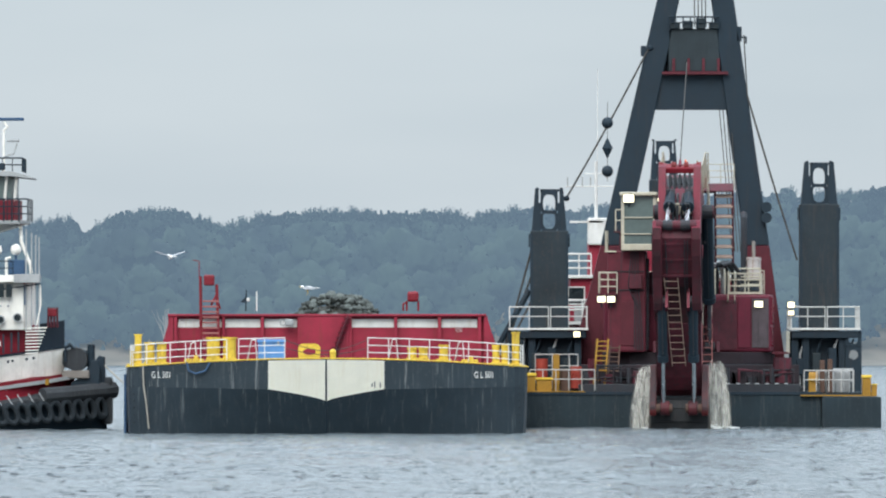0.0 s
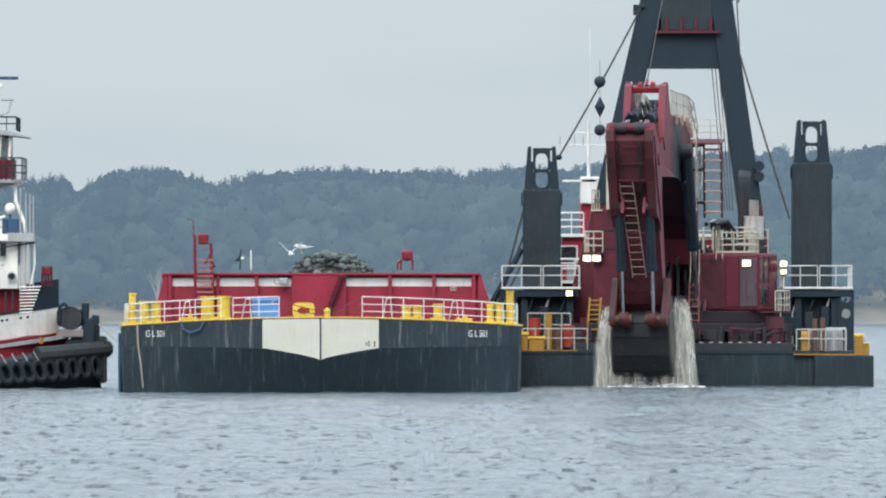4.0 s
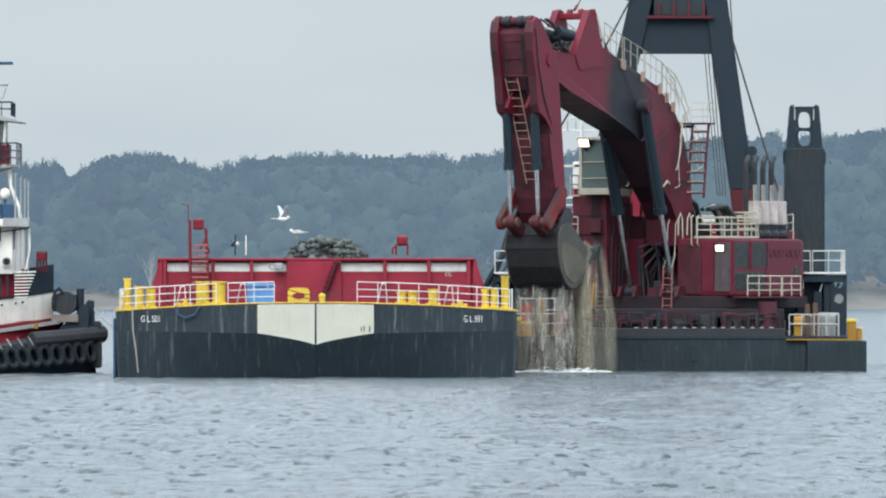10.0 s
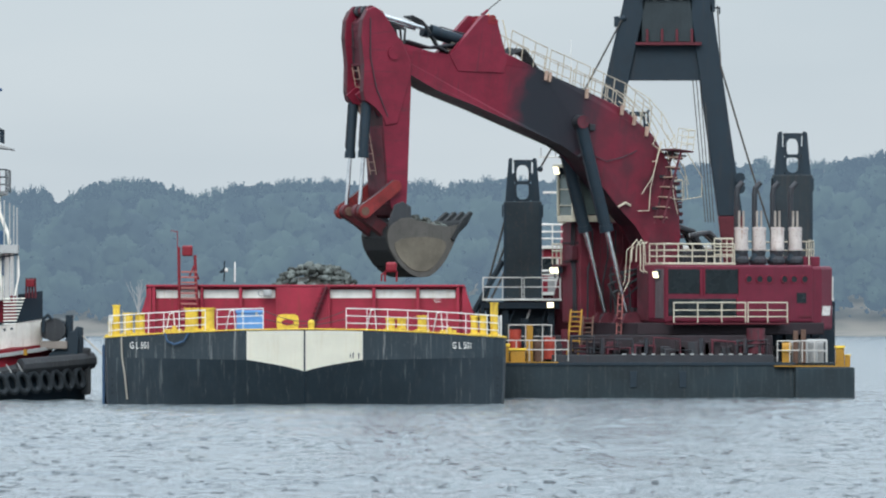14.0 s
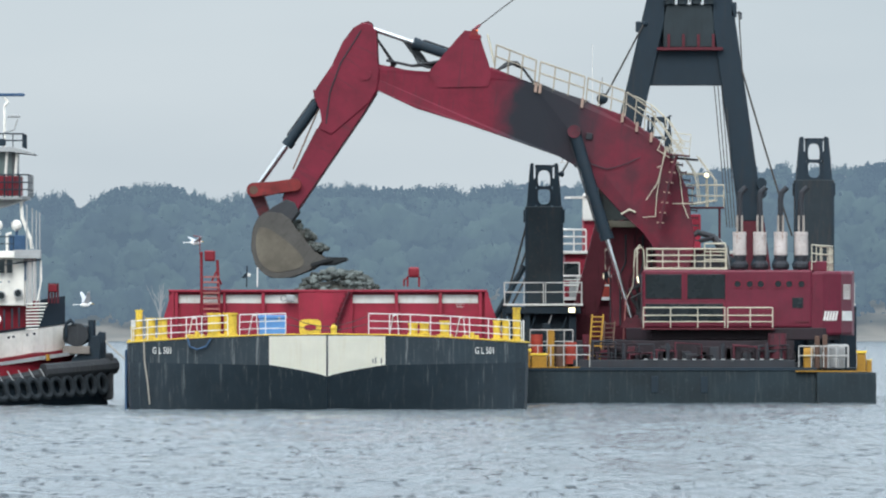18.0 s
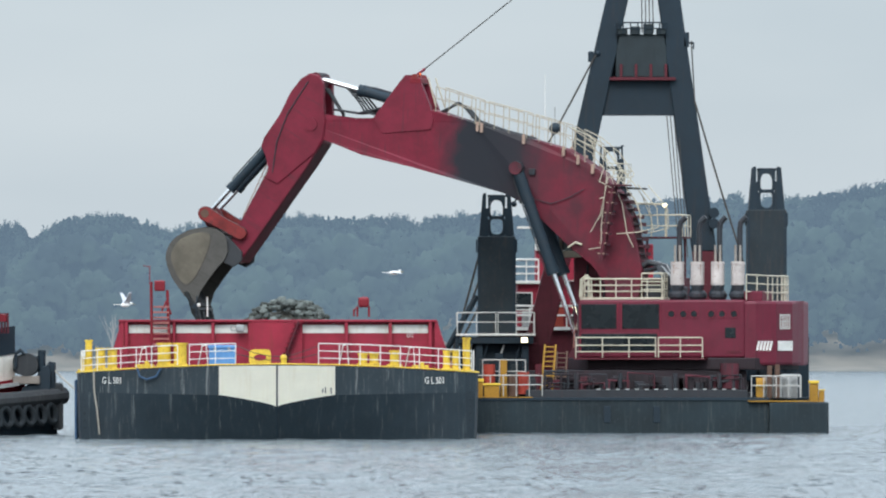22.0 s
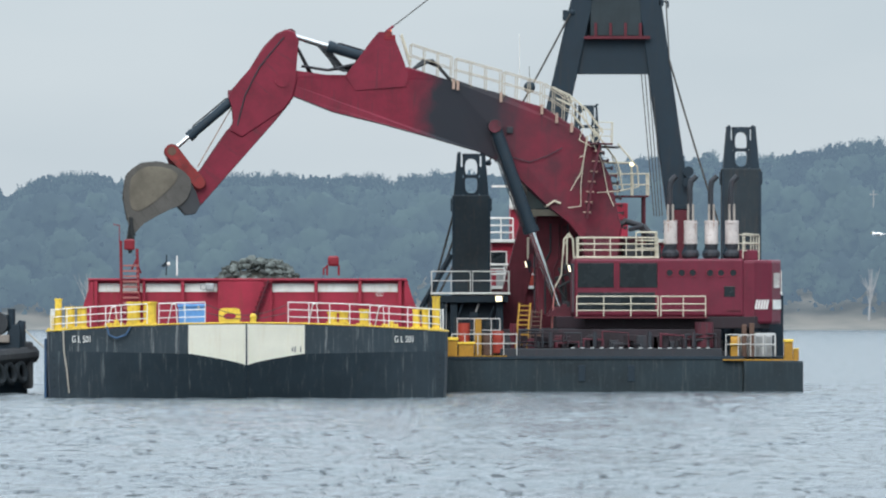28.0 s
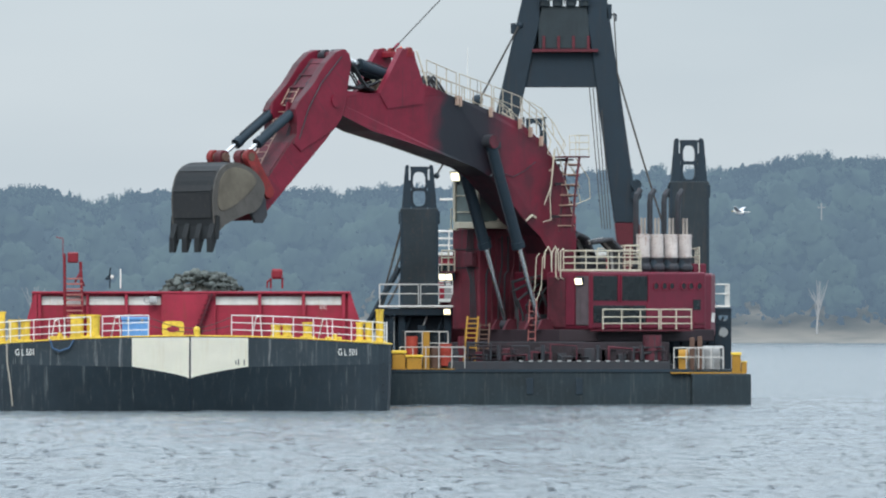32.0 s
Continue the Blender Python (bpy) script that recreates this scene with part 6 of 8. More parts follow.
def build_house():
    ex = excavator
    part("turntable", tube((0, 0, 1.75), (0, 0, 2.35), 3.6, 44), BLACK, ex)
    part("slew_ring", tube((0, 0, 2.35), (0, 0, 2.75), 2.9, 44), OILY, ex)
    part("platform", prism([(2.6, -2.6), (2.6, 2.6), (1.4, 3.9), (-6.4, 3.9), (-7.2, 2.4), (-7.2, -2.4), (-6.4, -3.9), (1.4, -3.9)], 2.75, 3.3, "z", bevel=0.04), SKIRT, ex)
    for y0, y1, xf in ((1.05, 3.85, 1.85), (-3.85, -1.05, 1.0)):
        part("engine_house", box(-5.9, xf, y0, y1, 3.3, 5.95, 0.10), HOUSE_RED, ex, "crimson machinery house")
    part("rear_house", box(-5.9, -1.6, -1.05, 1.05, 3.3, 5.8, 0.05), HOUSE_RED, ex)
    cw = part("counterweight", prism([(-5.9, -3.75), (-6.4, -3.7), (-7.25, -3.15), (-7.75, -1.9), (-7.9, 0), (-7.75, 1.9), (-7.25, 3.15), (-6.4, 3.7), (-5.9, 3.75)], 2.95, 5.9, "z", bevel=0.14), HOUSE_RED, ex, "rounded crimson counterweight with white marks")
    # markings on the corner of the counterweight
    def on_face(x, y, z, deg):
        return Matrix.Translation((x, y, z)) @ Matrix.Rotation(radians(deg), 4, "Z") @ Matrix.Rotation(radians(90), 4, "X")
    for k in range(3):
        for x0, x1, z0, z1 in ((-0.11, -0.06, -0.34, 0.34), (0.06, 0.11, -0.34, 0.34), (-0.06, 0.06, 0.28, 0.34), (-0.06, 0.06, -0.02, 0.04), (-0.06, 0.06, -0.34, -0.28)):
            bar_mark = part("marking_bar", box(x0, x1, z0, z1, -0.01, 0.015), PALE_WHITE, cw)
            bar_mark.matrix_basis = on_face(-7.52, 2.5, 4.95, -111.8) @ Matrix.Translation(((k - 1) * 0.31, 0, 0))
    for k in range(5):
        s = part("hazard_stripe", box(-0.05, 0.05, -0.22, 0.22, -0.01, 0.015), WHITE, cw)
        s.matrix_basis = on_face(-6.5 - 0.13 * k, 3.642 - 0.0841 * k, 3.85, -147.1) @ Matrix.Rotation(radians(-14), 4, "Z")
    s = part("white_band", box(-0.62, 0.6, -0.22, 0.22, -0.01, 0.015), WHITE, cw)
    s.matrix_basis = on_face(-7.53, 2.47, 3.85, -111.8)
    # the near side: dark panels, portholes, square vent, walkway
    for a, b, z0, z1 in ((0.05, 1.72, 4.62, 5.75), (-1.95, -0.2, 4.62, 5.75), (-1.85, 1.72, 3.6, 4.4)):
        p = part("louvre_panel", box(a, b, 3.83, 3.862, z0, z1, 0.01), GLASS_DARK, ex, "dark louvred vent panel")
        n = int((z1 - z0) / 0.14)
        for k in range(n):
            part("slat", box(a + 0.05, b - 0.05, 3.862, 3.885, z0 + 0.06 + 0.14 * k, z0 + 0.1 + 0.14 * k), GLASS_DARK, p)
        for yy, zz, hh in ((a - 0.06, z0 - 0.06, z1 - z0 + 0.12), (b, z0 - 0.06, z1 - z0 + 0.12)):
            part("frame_bar", box(yy, yy + 0.06, 3.85, 3.9, zz, zz + hh), RED, p)
    for x in (-2.5, -3.06, -3.56, -4.36, -4.86, -5.42):
        ph = part("porthole", tube((x, 3.84, 5.3), (x, 3.87, 5.3), 0.15, 18), GLASS_DARK, ex)
        o = part("rim", ring(x, 5.3, 0.15, 0.2, 3.84, 3.89), RED, ph)
    part("vent", box(-5.5, -5.0, 3.84, 3.87, 4.2, 4.68, 0.01), GLASS_DARK, ex, "dark square vent")
    part("handle_bar", box(-5.75, -5.1, 3.85, 3.9, 3.55, 3.62), DARK_RED, ex)
    part("walkway", box(-4.2, 1.9, 3.9, 4.65, 3.22, 3.3), DARK_RED, ex)
    railing(ex, [(1.8, 4.6, 3.3), (-1.92, 4.6, 3.3)], 0.92, CREAM, 1.2, (1.0, 0.62, 0.3), 0.028)
    railing(ex, [(-2.05, 4.6, 3.3), (-4.1, 4.6, 3.3)], 0.92, CREAM, 1.1, (1.0, 0.62, 0.3), 0.028)
    # upper deck with cream rails
    part("upper_deck", box(-2.05, 1.75, 1.85, 3.42, 5.96, 6.06, 0.02), CREAM, ex, "cream edged upper deck")
    railing(ex, [(-2.0, 3.38, 6.06), (1.65, 3.38, 6.06), (1.65, 1.95, 6.06)], 0.85, CREAM, 0.72, (1.0, 0.66, 0.33), 0.026)
    railing(ex, [(-1.0, 3.3, 6.06), (-1.95, 3.3, 6.06), (-1.95, 2.2, 6.06)], 1.1, CREAM, 0.7, (1.0, 0.66, 0.33), 0.028)
    railing(ex, [(-5.9, 3.4, 5.95), (-6.7, 2.4, 5.9), (-6.9, 0.0, 5.9), (-6.7, -2.4, 5.9), (-6.2, -3.4, 5.95)], 1.15, CREAM, 0.7, (1.0, 0.66, 0.33), 0.026)
    part("rear_step", box(-6.6, -5.75, 0.6, 3.2, 5.88, 6.35, 0.05), HOUSE_RED, ex)
    # boarding hoops at the front corner
    for k in range(2):
        part("grab_hoop", bar([(1.75, 1.3 + 0.45 * k, 5.95), (1.8, 1.3 + 0.45 * k, 6.85), (1.98, 1.3 + 0.45 * k, 7.1), (2.2, 1.3 + 0.45 * k, 6.85), (2.25, 1.3 + 0.45 * k, 6.1)], 0.03, 6), CREAM, ex)
    ladder(ex, (2.75, 0.95, 2.4), (2.62, 0.95, 4.6), 0.45, (0, 1, 0), RUNG_TAN, 0.28, 0.022)
    part("side_ladder_plate", box(1.86, 1.92, 2.35, 2.92, 3.5, 5.8, 0.02), HOUSE_RED, ex)
    part("sooty_corner_panel", box(1.86, 1.92, 2.98, 3.76, 3.5, 5.75, 0.02), SOOTY, ex, "sooty grey corner panel")
    # four mufflers with bent stacks
    for k, x in enumerate((-2.6, -3.53, -4.48, -5.42)):
        base = part("muffler_base", tube((x, 2.95, 5.9), (x, 2.95, 6.62), 0.2, 16, None, 0.31), OILY, ex)
        part("collector", ball((x, 2.85, 6.15), 0.42, None, (1, 1.2, 0.75), 14), OILY, base)
        part("elbow", tube((x + 0.25, 2.95, 6.1), (x + 0.05, 2.95, 6.6), 0.2, 12), BLACK, base)
        mu = part("muffler", tube((x, 2.95, 6.62), (x, 2.95, 7.7), 0.31, 20), MUFFLER, ex, "rust-streaked white exhaust muffler")
        for z in (6.7, 7.6):
            part("band", ring(0, 0, 0.305, 0.33, -0.03, 0.03), MUFFLER, mu).matrix_basis = Matrix.Translation((x, 2.95, z)) @ Matrix.Rotation(radians(90), 4, "X")
        for dx in (-0.11, 0.11):
            part("outlet_pipe", tube((x + dx, 2.95, 7.7), (x + dx, 2.95, 8.45), 0.055, 10), PIPE_GREY, mu)
        part("exhaust_elbow", bar([(x, 2.5, 6.2), (x, 2.5, 9.2), (x - 0.05, 2.5, 9.5), (x - 0.3, 2.5, 9.75)], 0.13, 10), OILY, ex, "sooty bent exhaust stack")
    for k in range(5):
        part("duct_bend", bar([(-2.2 + 0.1 * k, 1.3 + 0.25 * k, 6.0), (-2.0 + 0.05 * k, 1.3 + 0.25 * k, 7.0), (-1.5, 1.2 + 0.2 * k, 7.45), (-0.8, 1.1 + 0.1 * k, 7.3)], 0.1, 8), (OILY, GREY, OILY, RUBBER, OILY)[k], ex)
    part("hose_box", box(-2.3, -0.6, -0.9, 0.95, 5.8, 6.6, 0.1), OILY, ex)
    for k in range(4):
        part("slew_hose", bar([(-1.9, -0.4 + 0.3 * k, 6.6), (-1.4, -0.4 + 0.3 * k, 7.5), (-0.7, -0.35 + 0.3 * k, 7.7), (-0.1, -0.3 + 0.3 * k, 7.3)], 0.13, 8), (OILY, GREY, OILY, OILY)[k % 4], ex)
    # tower and cab on the other side
    part("cab_tower", box(0.6, 3.3, -3.6, -1.85, 3.3, 7.95, 0.08), TOWER_RED, ex)
    for k in range(6):
        x = 0.9 + 0.4 * k
        part("riser_pipe", bar([(x, -1.8, 3.4), (x, -1.78, 5.2 + 0.3 * (k % 3)), (x - 0.25, -1.8, 6.0 + 0.3 * (k % 2)), (x - 0.25, -1.8, 7.6)], 0.045, 6), (OILY, GRIMY_RED, OILY)[k % 3], ex)
    for z, h in ((3.9, 0.9), (5.3, 0.7), (6.5, 1.0)):
        part("tower_vent", box(0.95, 2.1, -1.85, -1.83, z, z + h, 0.01), GRIMY_RED, ex)
    for z in (6.1, 6.95):
        part("tower_seam", box(3.3, 3.33, -3.55, -1.9, z, z + 0.07, 0.01), SKIRT, ex)
    part("tower_box", box(3.3, 3.6, -2.6, -2.0, 6.2, 6.85, 0.03), GRIMY_RED, ex)
    for k in range(4):
        part("cable", bar([(3.36, -2.0 - 0.12 * k, 3.4), (3.38, -2.05 - 0.1 * k, 5.0 + 0.2 * k), (3.36, -2.2 - 0.15 * k, 6.3), (3.36, -2.2 - 0.1 * k, 7.9)], 0.028, 6), OILY, ex)
    part("tower_door", box(3.3, 3.34, -3.0, -2.0, 3.6, 5.6, 0.01), DARK_RED, ex)
    cab = part("cab", box(1.5, 3.9, -2.95, -1.35, 7.95, 8.25, 0.04), CREAM, ex, "glazed operator cab with cream frame")
    part("roof", box(1.4, 4.1, -3.02, -1.3, 10.45, 10.62, 0.05), CREAM, cab)
    part("back_wall", box(1.5, 1.62, -2.9, -1.4, 8.25, 10.45), CREAM, cab)
    for x in (1.56, 3.84):
        for y in (-2.88, -1.42):
            part("corner_post", box(x - 0.07, x + 0.07, y - 0.07, y + 0.07, 8.25, 10.45), CREAM, cab)
    part("front_glass", box(3.8, 3.83, -2.81, -1.49, 8.25, 10.45), CAB_GLASS, cab, "grey-green tinted front window")
    for y in (-2.9, -1.4):
        part("side_glass", box(1.65, 3.76, y - 0.01, y + 0.01, 8.3, 10.4), CAB_GLASS, cab)
    for z in (8.7, 9.45):
        part("guard_bar", tube((3.88, -2.85, z), (3.88, -1.45, z), 0.03, 6), CREAM, cab)
    part("operator_seat", box(2.2, 2.8, -2.8, -2.2, 8.25, 9.3, 0.1), RUBBER, cab)
    flood(ex, (4.1, -2.6, 10.33), (1, 0, -0.25), 0.24)
    railing(ex, [(0.8, -3.68, 7.95), (3.3, -3.68, 7.95)], 0.9, CREAM, 0.8, (1.0, 0.55), 0.025)
    part("cab_step", box(0.6, 3.4, -3.72, -3.2, 7.88, 7.95), CREAM, ex)
    # side platform with a pair of lamps
    part("side_platform", box(2.2, 3.6, -4.05, -3.15, 5.92, 5.99), DARK_RED, ex)
    railing(ex, [(2.2, -3.98, 5.99), (3.6, -3.98, 5.99), (3.6, -3.15, 5.99)], 0.95, CREAM, 0.5, (1.0, 0.66, 0.33), 0.026)
    flood(ex, (3.68, -3.86, 5.72), (1, 0, -0.2), 0.18)
    flood(ex, (3.68, -3.42, 5.72), (1, 0, -0.2), 0.18)
    flood(ex, (2.05, 3.3, 5.5), (1, 0.12, -0.25), 0.19)
    # access platform and lamp mast behind the cab
    part("valve_bank", box(-1.9, 0.3, -3.3, -1.4, 5.9, 7.0, 0.05), GRIMY_RED, ex)
    for x in (-1.7, 0.1):
        for y in (-3.1, -1.6):
            part("frame_post", tube((x, y, 7.0), (x, y, 8.9), 0.06, 6), GRIMY_RED, ex)
    part("frame_deck", box(-1.9, 0.3, -3.4, -1.5, 8.82, 8.9), GRIMY_RED, ex)
    railing(ex, [(0.3, -1.5, 8.9), (-1.9, -1.5, 8.9), (-1.9, -3.4, 8.9)], 1.0, CREAM, 0.7, (1.0, 0.5), 0.025)
    # hoses, valves and tanks packed round the boom foot
    rng = random.Random(17)
    for k in range(22):
        x, y = rng.uniform(-1.5, 2.2), rng.uniform(-0.95, 0.95)
        z = rng.uniform(3.4, 5.2)
        part("foot_hose", bar([(x, y, 3.3), (x + 0.1, y, z), (x + rng.uniform(-0.8, 0.6), y * 0.9, z + rng.uniform(0.3, 0.9)), (-0.2, y * 0.8, 6.0)], rng.uniform(0.05, 0.09), 7), (OILY, RUBBER, GRIMY_RED)[k % 3], ex)
    for k in range(9):
        x, y = rng.uniform(1.0, 2.5), rng.uniform(-1.0, 2.4)
        h = rng.uniform(0.2, 0.7)
        part("valve_block", box(x - 0.2, x + 0.25, y - 0.25, y + 0.25, 3.3, 3.3 + h, 0.03), (OILY, GRIMY_RED)[k % 2], ex)
    for s in (-1, 1):
        part("ram_bracket", prism([(1.7, 3.3), (2.9, 3.3), (2.6, 3.75), (2.1, 3.8)], s * 1.07 - 0.45, s * 1.07 - 0.32), GRIMY_RED, ex)
        part("ram_bracket", prism([(1.7, 3.3), (2.9, 3.3), (2.6, 3.75), (2.1, 3.8)], s * 1.07 + 0.32, s * 1.07 + 0.45), GRIMY_RED, ex)
    # ladders and grab rails on the front of the house
    for y in (0.75, 1.15):
        part("ladder_upright", bar([(2.62, y, 4.6), (2.3, y, 5.2), (2.2, y, 6.6), (2.0, y, 6.8)], 0.022, 6), CREAM, ex)
    part("grab_rail", bar([(1.9, 2.2, 5.6), (2.1, 2.2, 5.7), (2.1, 2.2, 6.9), (1.9, 2.2, 7.0)], 0.03, 6), CREAM, ex)
    part("grab_rail", bar([(1.9, 1.9, 5.6), (2.1, 1.9, 5.7), (2.1, 1.9, 6.9), (1.9, 1.9, 7.0)], 0.03, 6), CREAM, ex)
    # darker red plate laid on the house front for the shade there
    part("shaded_front_panel", box(1.86, 1.9, 1.2, 2.3, 3.4, 5.7, 0.01), GRIMY_RED, ex)
    part("underside_gear", tube((0, 0, 2.3), (0, 0, 2.76), 3.9, 30), OILY, ex)
    part("lamp_mast", bar([(-1.1, -1.6, 8.9), (-1.1, -1.6, 10.4), (0.6, -1.6, 10.45)], 0.05, 6), CREAM, ex)
    part("lamp_head", ball((-1.1, -1.35, 10.35), 0.11), SMALL_GLOW, ex, "small lit lamp")


def flood(parent, p, d, r):
    """A floodlight: a dark box shell with a lit rectangular face."""
    m = Matrix.Translation(p) @ Vector(d).to_track_quat("X", "Z").to_matrix().to_4x4()
    b = part("floodlight", box(-0.22, 0, -r * 1.15, r * 1.15, -r * 0.9, r * 0.9, 0.03), BLACK, parent, "lit floodlight")
    b.matrix_basis = m
    part("lens", box(0.002, 0.02, -r, r, -r * 0.75, r * 0.75), LAMP_GLOW, b)
    part("bracket", tube((-0.1, 0, 0), (-0.1, 0, -0.4), 0.04, 6), BLACK, b)
    return b


build_house()


# ---- the tug that holds the scow ----
tug = thing("tugboat", (-14.82, 423.0, 0), "red and white harbour tug with tyre-fendered black bow", "tugboat")
TUG_WHITE = paint("weathered_cream_white", (0.74, 0.72, 0.66), 0.5, wear=(0.3, 0.2, 0.1), amount=0.1, streak=0.25)


WORN_RUBBER = paint("wet_black_rubber", (0.018, 0.024, 0.029), 0.9, wear=(0.028, 0.034, 0.038), amount=0.5, streak=0.6, bump=0.5)


def sheer(x):
    """Rise of the deck line towards the bow."""
    return ((max(x, -14.0) + 14.0) / 12.0) ** 2 - 1.0


def band(name, z0, z1, material, grow=0.0, nose=-0.1, label="", follow=1.0, xmin=-26.0):
    """A strake round the hull between two heights that follow the sheer."""
    half = [(-26, 3.7), (-18, 4.3), (-10, 4.4), (-7, 4.2), (-5.5, 3.95), (-4.2, 3.55), (-3.0, 2.95), (-2.0, 2.25), (-1.2, 1.5), (-0.5, 0.75), (0.0, 0.0)]
    k = (26.0 + nose) / 26.0
    pts = [(-26 + (x + 26) * k, y + grow * (1 if y > 0 else 0)) for x, y in half]
    if xmin > -26:
        y0 = float(np.interp(xmin, [p[0] for p in pts], [p[1] for p in pts]))
        pts = [(xmin, y0)] + [p for p in pts if p[0] > xmin]
    pts = pts + [(x, -y) for x, y in reversed(pts[:-1])]
    bm = bmesh.new()
    rows = [[bm.verts.new((x, y, z + follow * sheer(x))) for x, y in pts] for z in (z0, z1)]
    n = len(pts)
    for i in range(n):
        j = (i + 1) % n
        bm.faces.new((rows[0][i], rows[0][j], rows[1][j], rows[1][i]))
    bm.faces.new(rows[1])
    bm.faces.new(list(reversed(rows[0])))
    return part(name, bm, material, tug, label)


def side_y(x):
    return -float(np.interp(x, [-26, -18, -10, -7, -5.5, -4.2, -3.0, -2.0, -1.2, -0.5, 0.0], [3.7, 4.3, 4.4, 4.2, 3.95, 3.55, 2.95, 2.25, 1.5, 0.75, 0.0]))


def block(x0, x1, w0, w1, z0, z1, mat, name, label="", nose=0.9):
    pts = [(x0, -w0), (x1 - nose, -w1), (x1 - nose * 0.3, -w1 * 0.7), (x1, -w1 * 0.25), (x1, w1 * 0.25), (x1 - nose * 0.3, w1 * 0.7), (x1 - nose, w1), (x0, w0)]
    return part(name, prism(pts, z0, z1, "z", bevel=0.03), mat, tug, label)


def build_tug():
    band("hull", -3.0, 1.25, BLACK, 0.0, -0.15, "black tug hull", 0.7)
    band("guard", 1.30, 1.44, RUBBER, 0.12, 0.1, "rubber guard along the deck edge")
    band("red_strake", 1.40, 2.36, BRIGHT_RED, -0.02, -1.6, "red strake above the guard")
    band("white_side", 2.34, 3.5, TUG_WHITE, -0.2, -2.05, "cream white side plating")
    band("black_line", 3.5, 3.6, BLACK, -0.18, -2.0)
    band("red_bulwark", 3.6, 4.72, BRIGHT_RED, -0.2, -2.1, "red bulwark with black posts")
    band("bow_bulwark", 3.58, 4.74, BLACK, -0.16, -2.04, "black bulwark at the bow", 1.0, -3.15)
    band("foredeck", 2.05, 2.2, GREY, -0.45, -0.5)
    part("bow_rise", prism([(-1.75, 1.7), (-0.45, 1.7), (-0.4, 2.65), (-0.5, 2.98), (-0.75, 2.95), (-1.1, 2.35), (-1.7, 1.95)], -1.0, 1.0, "y", 0.04), BLACK, tug, "black plating rising to the stem")
    # bow fender and hung tyres
    fp = [(x + 0.1, side_y(x) - 0.05, 1.45 + 0.5 * sheer(x)) for x in (-3.0, -2.0, -1.2, -0.5, -0.05)]
    fp += [(x, -y, z) for x, y, z in reversed(fp[:-1])]
    part("bow_fender", bar(fp, 0.36, 10), RUBBER, tug, "black rubber bow fender")
    bm = bmesh.new()
    nn, mm = 20, 8
    vs = [[bm.verts.new(((0.27 + 0.12 * math.cos(2 * math.pi * b / mm)) * math.cos(2 * math.pi * a / nn), 0.15 * math.sin(2 * math.pi * b / mm), (0.42 + 0.14 * math.cos(2 * math.pi * b / mm)) * math.sin(2 * math.pi * a / nn))) for b in range(mm)] for a in range(nn)]
    for a in range(nn):
        for b in range(mm):
            bm.faces.new((vs[a][b], vs[(a + 1) % nn][b], vs[(a + 1) % nn][(b + 1) % mm], vs[a][(b + 1) % mm]))
    tyre = None
    for k in range(26):
        x = -0.55 - 0.47 * k
        ang = math.atan2(side_y(x + 0.2) - side_y(x - 0.2), 0.4)
        m = Matrix.Translation((x + 0.2 * math.sin(ang), side_y(x) - 0.2, 0.68 + 0.45 * (sheer(x) + 0.1))) @ Matrix.Rotation(ang, 4, "Z") @ Matrix.Rotation(radians(-24), 4, "Y")
        if tyre is None:
            tyre = part("fender_tyre", bm, WORN_RUBBER, tug, "worn black tyre hung as a fender")
            tyre.matrix_basis = m
        else:
            share("fender_tyre", tyre.data, tug, m)
        z = 1.12 + 0.55 * (sheer(x) + 0.1)
        part("tyre_chain", tube((x + 0.12, side_y(x) - 0.3, z), (x - 0.14, side_y(x) - 0.22, z + 0.42), 0.026, 5), GREY, tug)
    # deckhouse and bridge
    block(-20, -3.35, 3.3, 2.9, 4.3, 6.4, TUG_WHITE, "deckhouse", "cream white deckhouse", 0.4)
    block(-20, -3.2, 3.5, 3.2, 6.4, 6.72, TUG_WHITE, "bridge_deck", "", 0.4)
    part("bridge_wing", box(-4.15, -3.0, -3.5, -2.4, 6.38, 6.76, 0.02), GREY, tug)
    part("tower", box(-12.5, -5.05, -1.4, 1.4, 6.7, 9.0, 0.05), TUG_WHITE, tug)
    part("tower_foot", prism([(-5.1, 8.95), (-3.7, 9.1), (-3.9, 8.95), (-5.1, 8.6)], -1.3, 1.3), GREY, tug)
    block(-13.0, -3.6, 2.2, 2.1, 9.0, 9.16, GREY, "tower_deck", "", 0.3)
    block(-12.6, -3.95, 2.05, 1.95, 9.16, 10.05, BRIGHT_RED, "tower_skirt", "red wheelhouse skirt with black posts", 0.25)
    block(-11.5, -4.1, 1.8, 1.7, 10.05, 11.1, CAB_GLASS, "wheelhouse_glass", "grey wheelhouse windows", 0.25)
    for x in (-9.4, -8.6, -7.8, -7.0, -6.2):
        part("mullion", box(x - 0.22, x + 0.22, -1.86, -1.7, 10.05, 11.1), TUG_WHITE, tug)
    for x in (-5.6, -5.05, -4.62, -4.18):
        part("mullion", bar([(x, -1.84, 10.05), (x + 0.08, -1.92, 11.12)], 0.06, 4), TUG_WHITE, tug)
    part("side_door", box(-5.6, -5.3, -1.9, -1.84, 10.1, 10.95, 0.02), GLASS_DARK, tug)
    part("roof", prism([(-12.0, 11.3), (-4.3, 11.32), (-3.35, 11.05), (-3.35, 11.0), (-4.4, 11.12), (-12.0, 11.12)], -2.2, 2.2), GREY, tug, "grey visored wheelhouse roof")
    railing(tug, [(-12, -2.0, 11.32), (-3.85, -2.0, 11.32), (-3.85, 2.0, 11.32)], 0.6, BLACK, 0.42, (1.0, 0.5), 0.022)
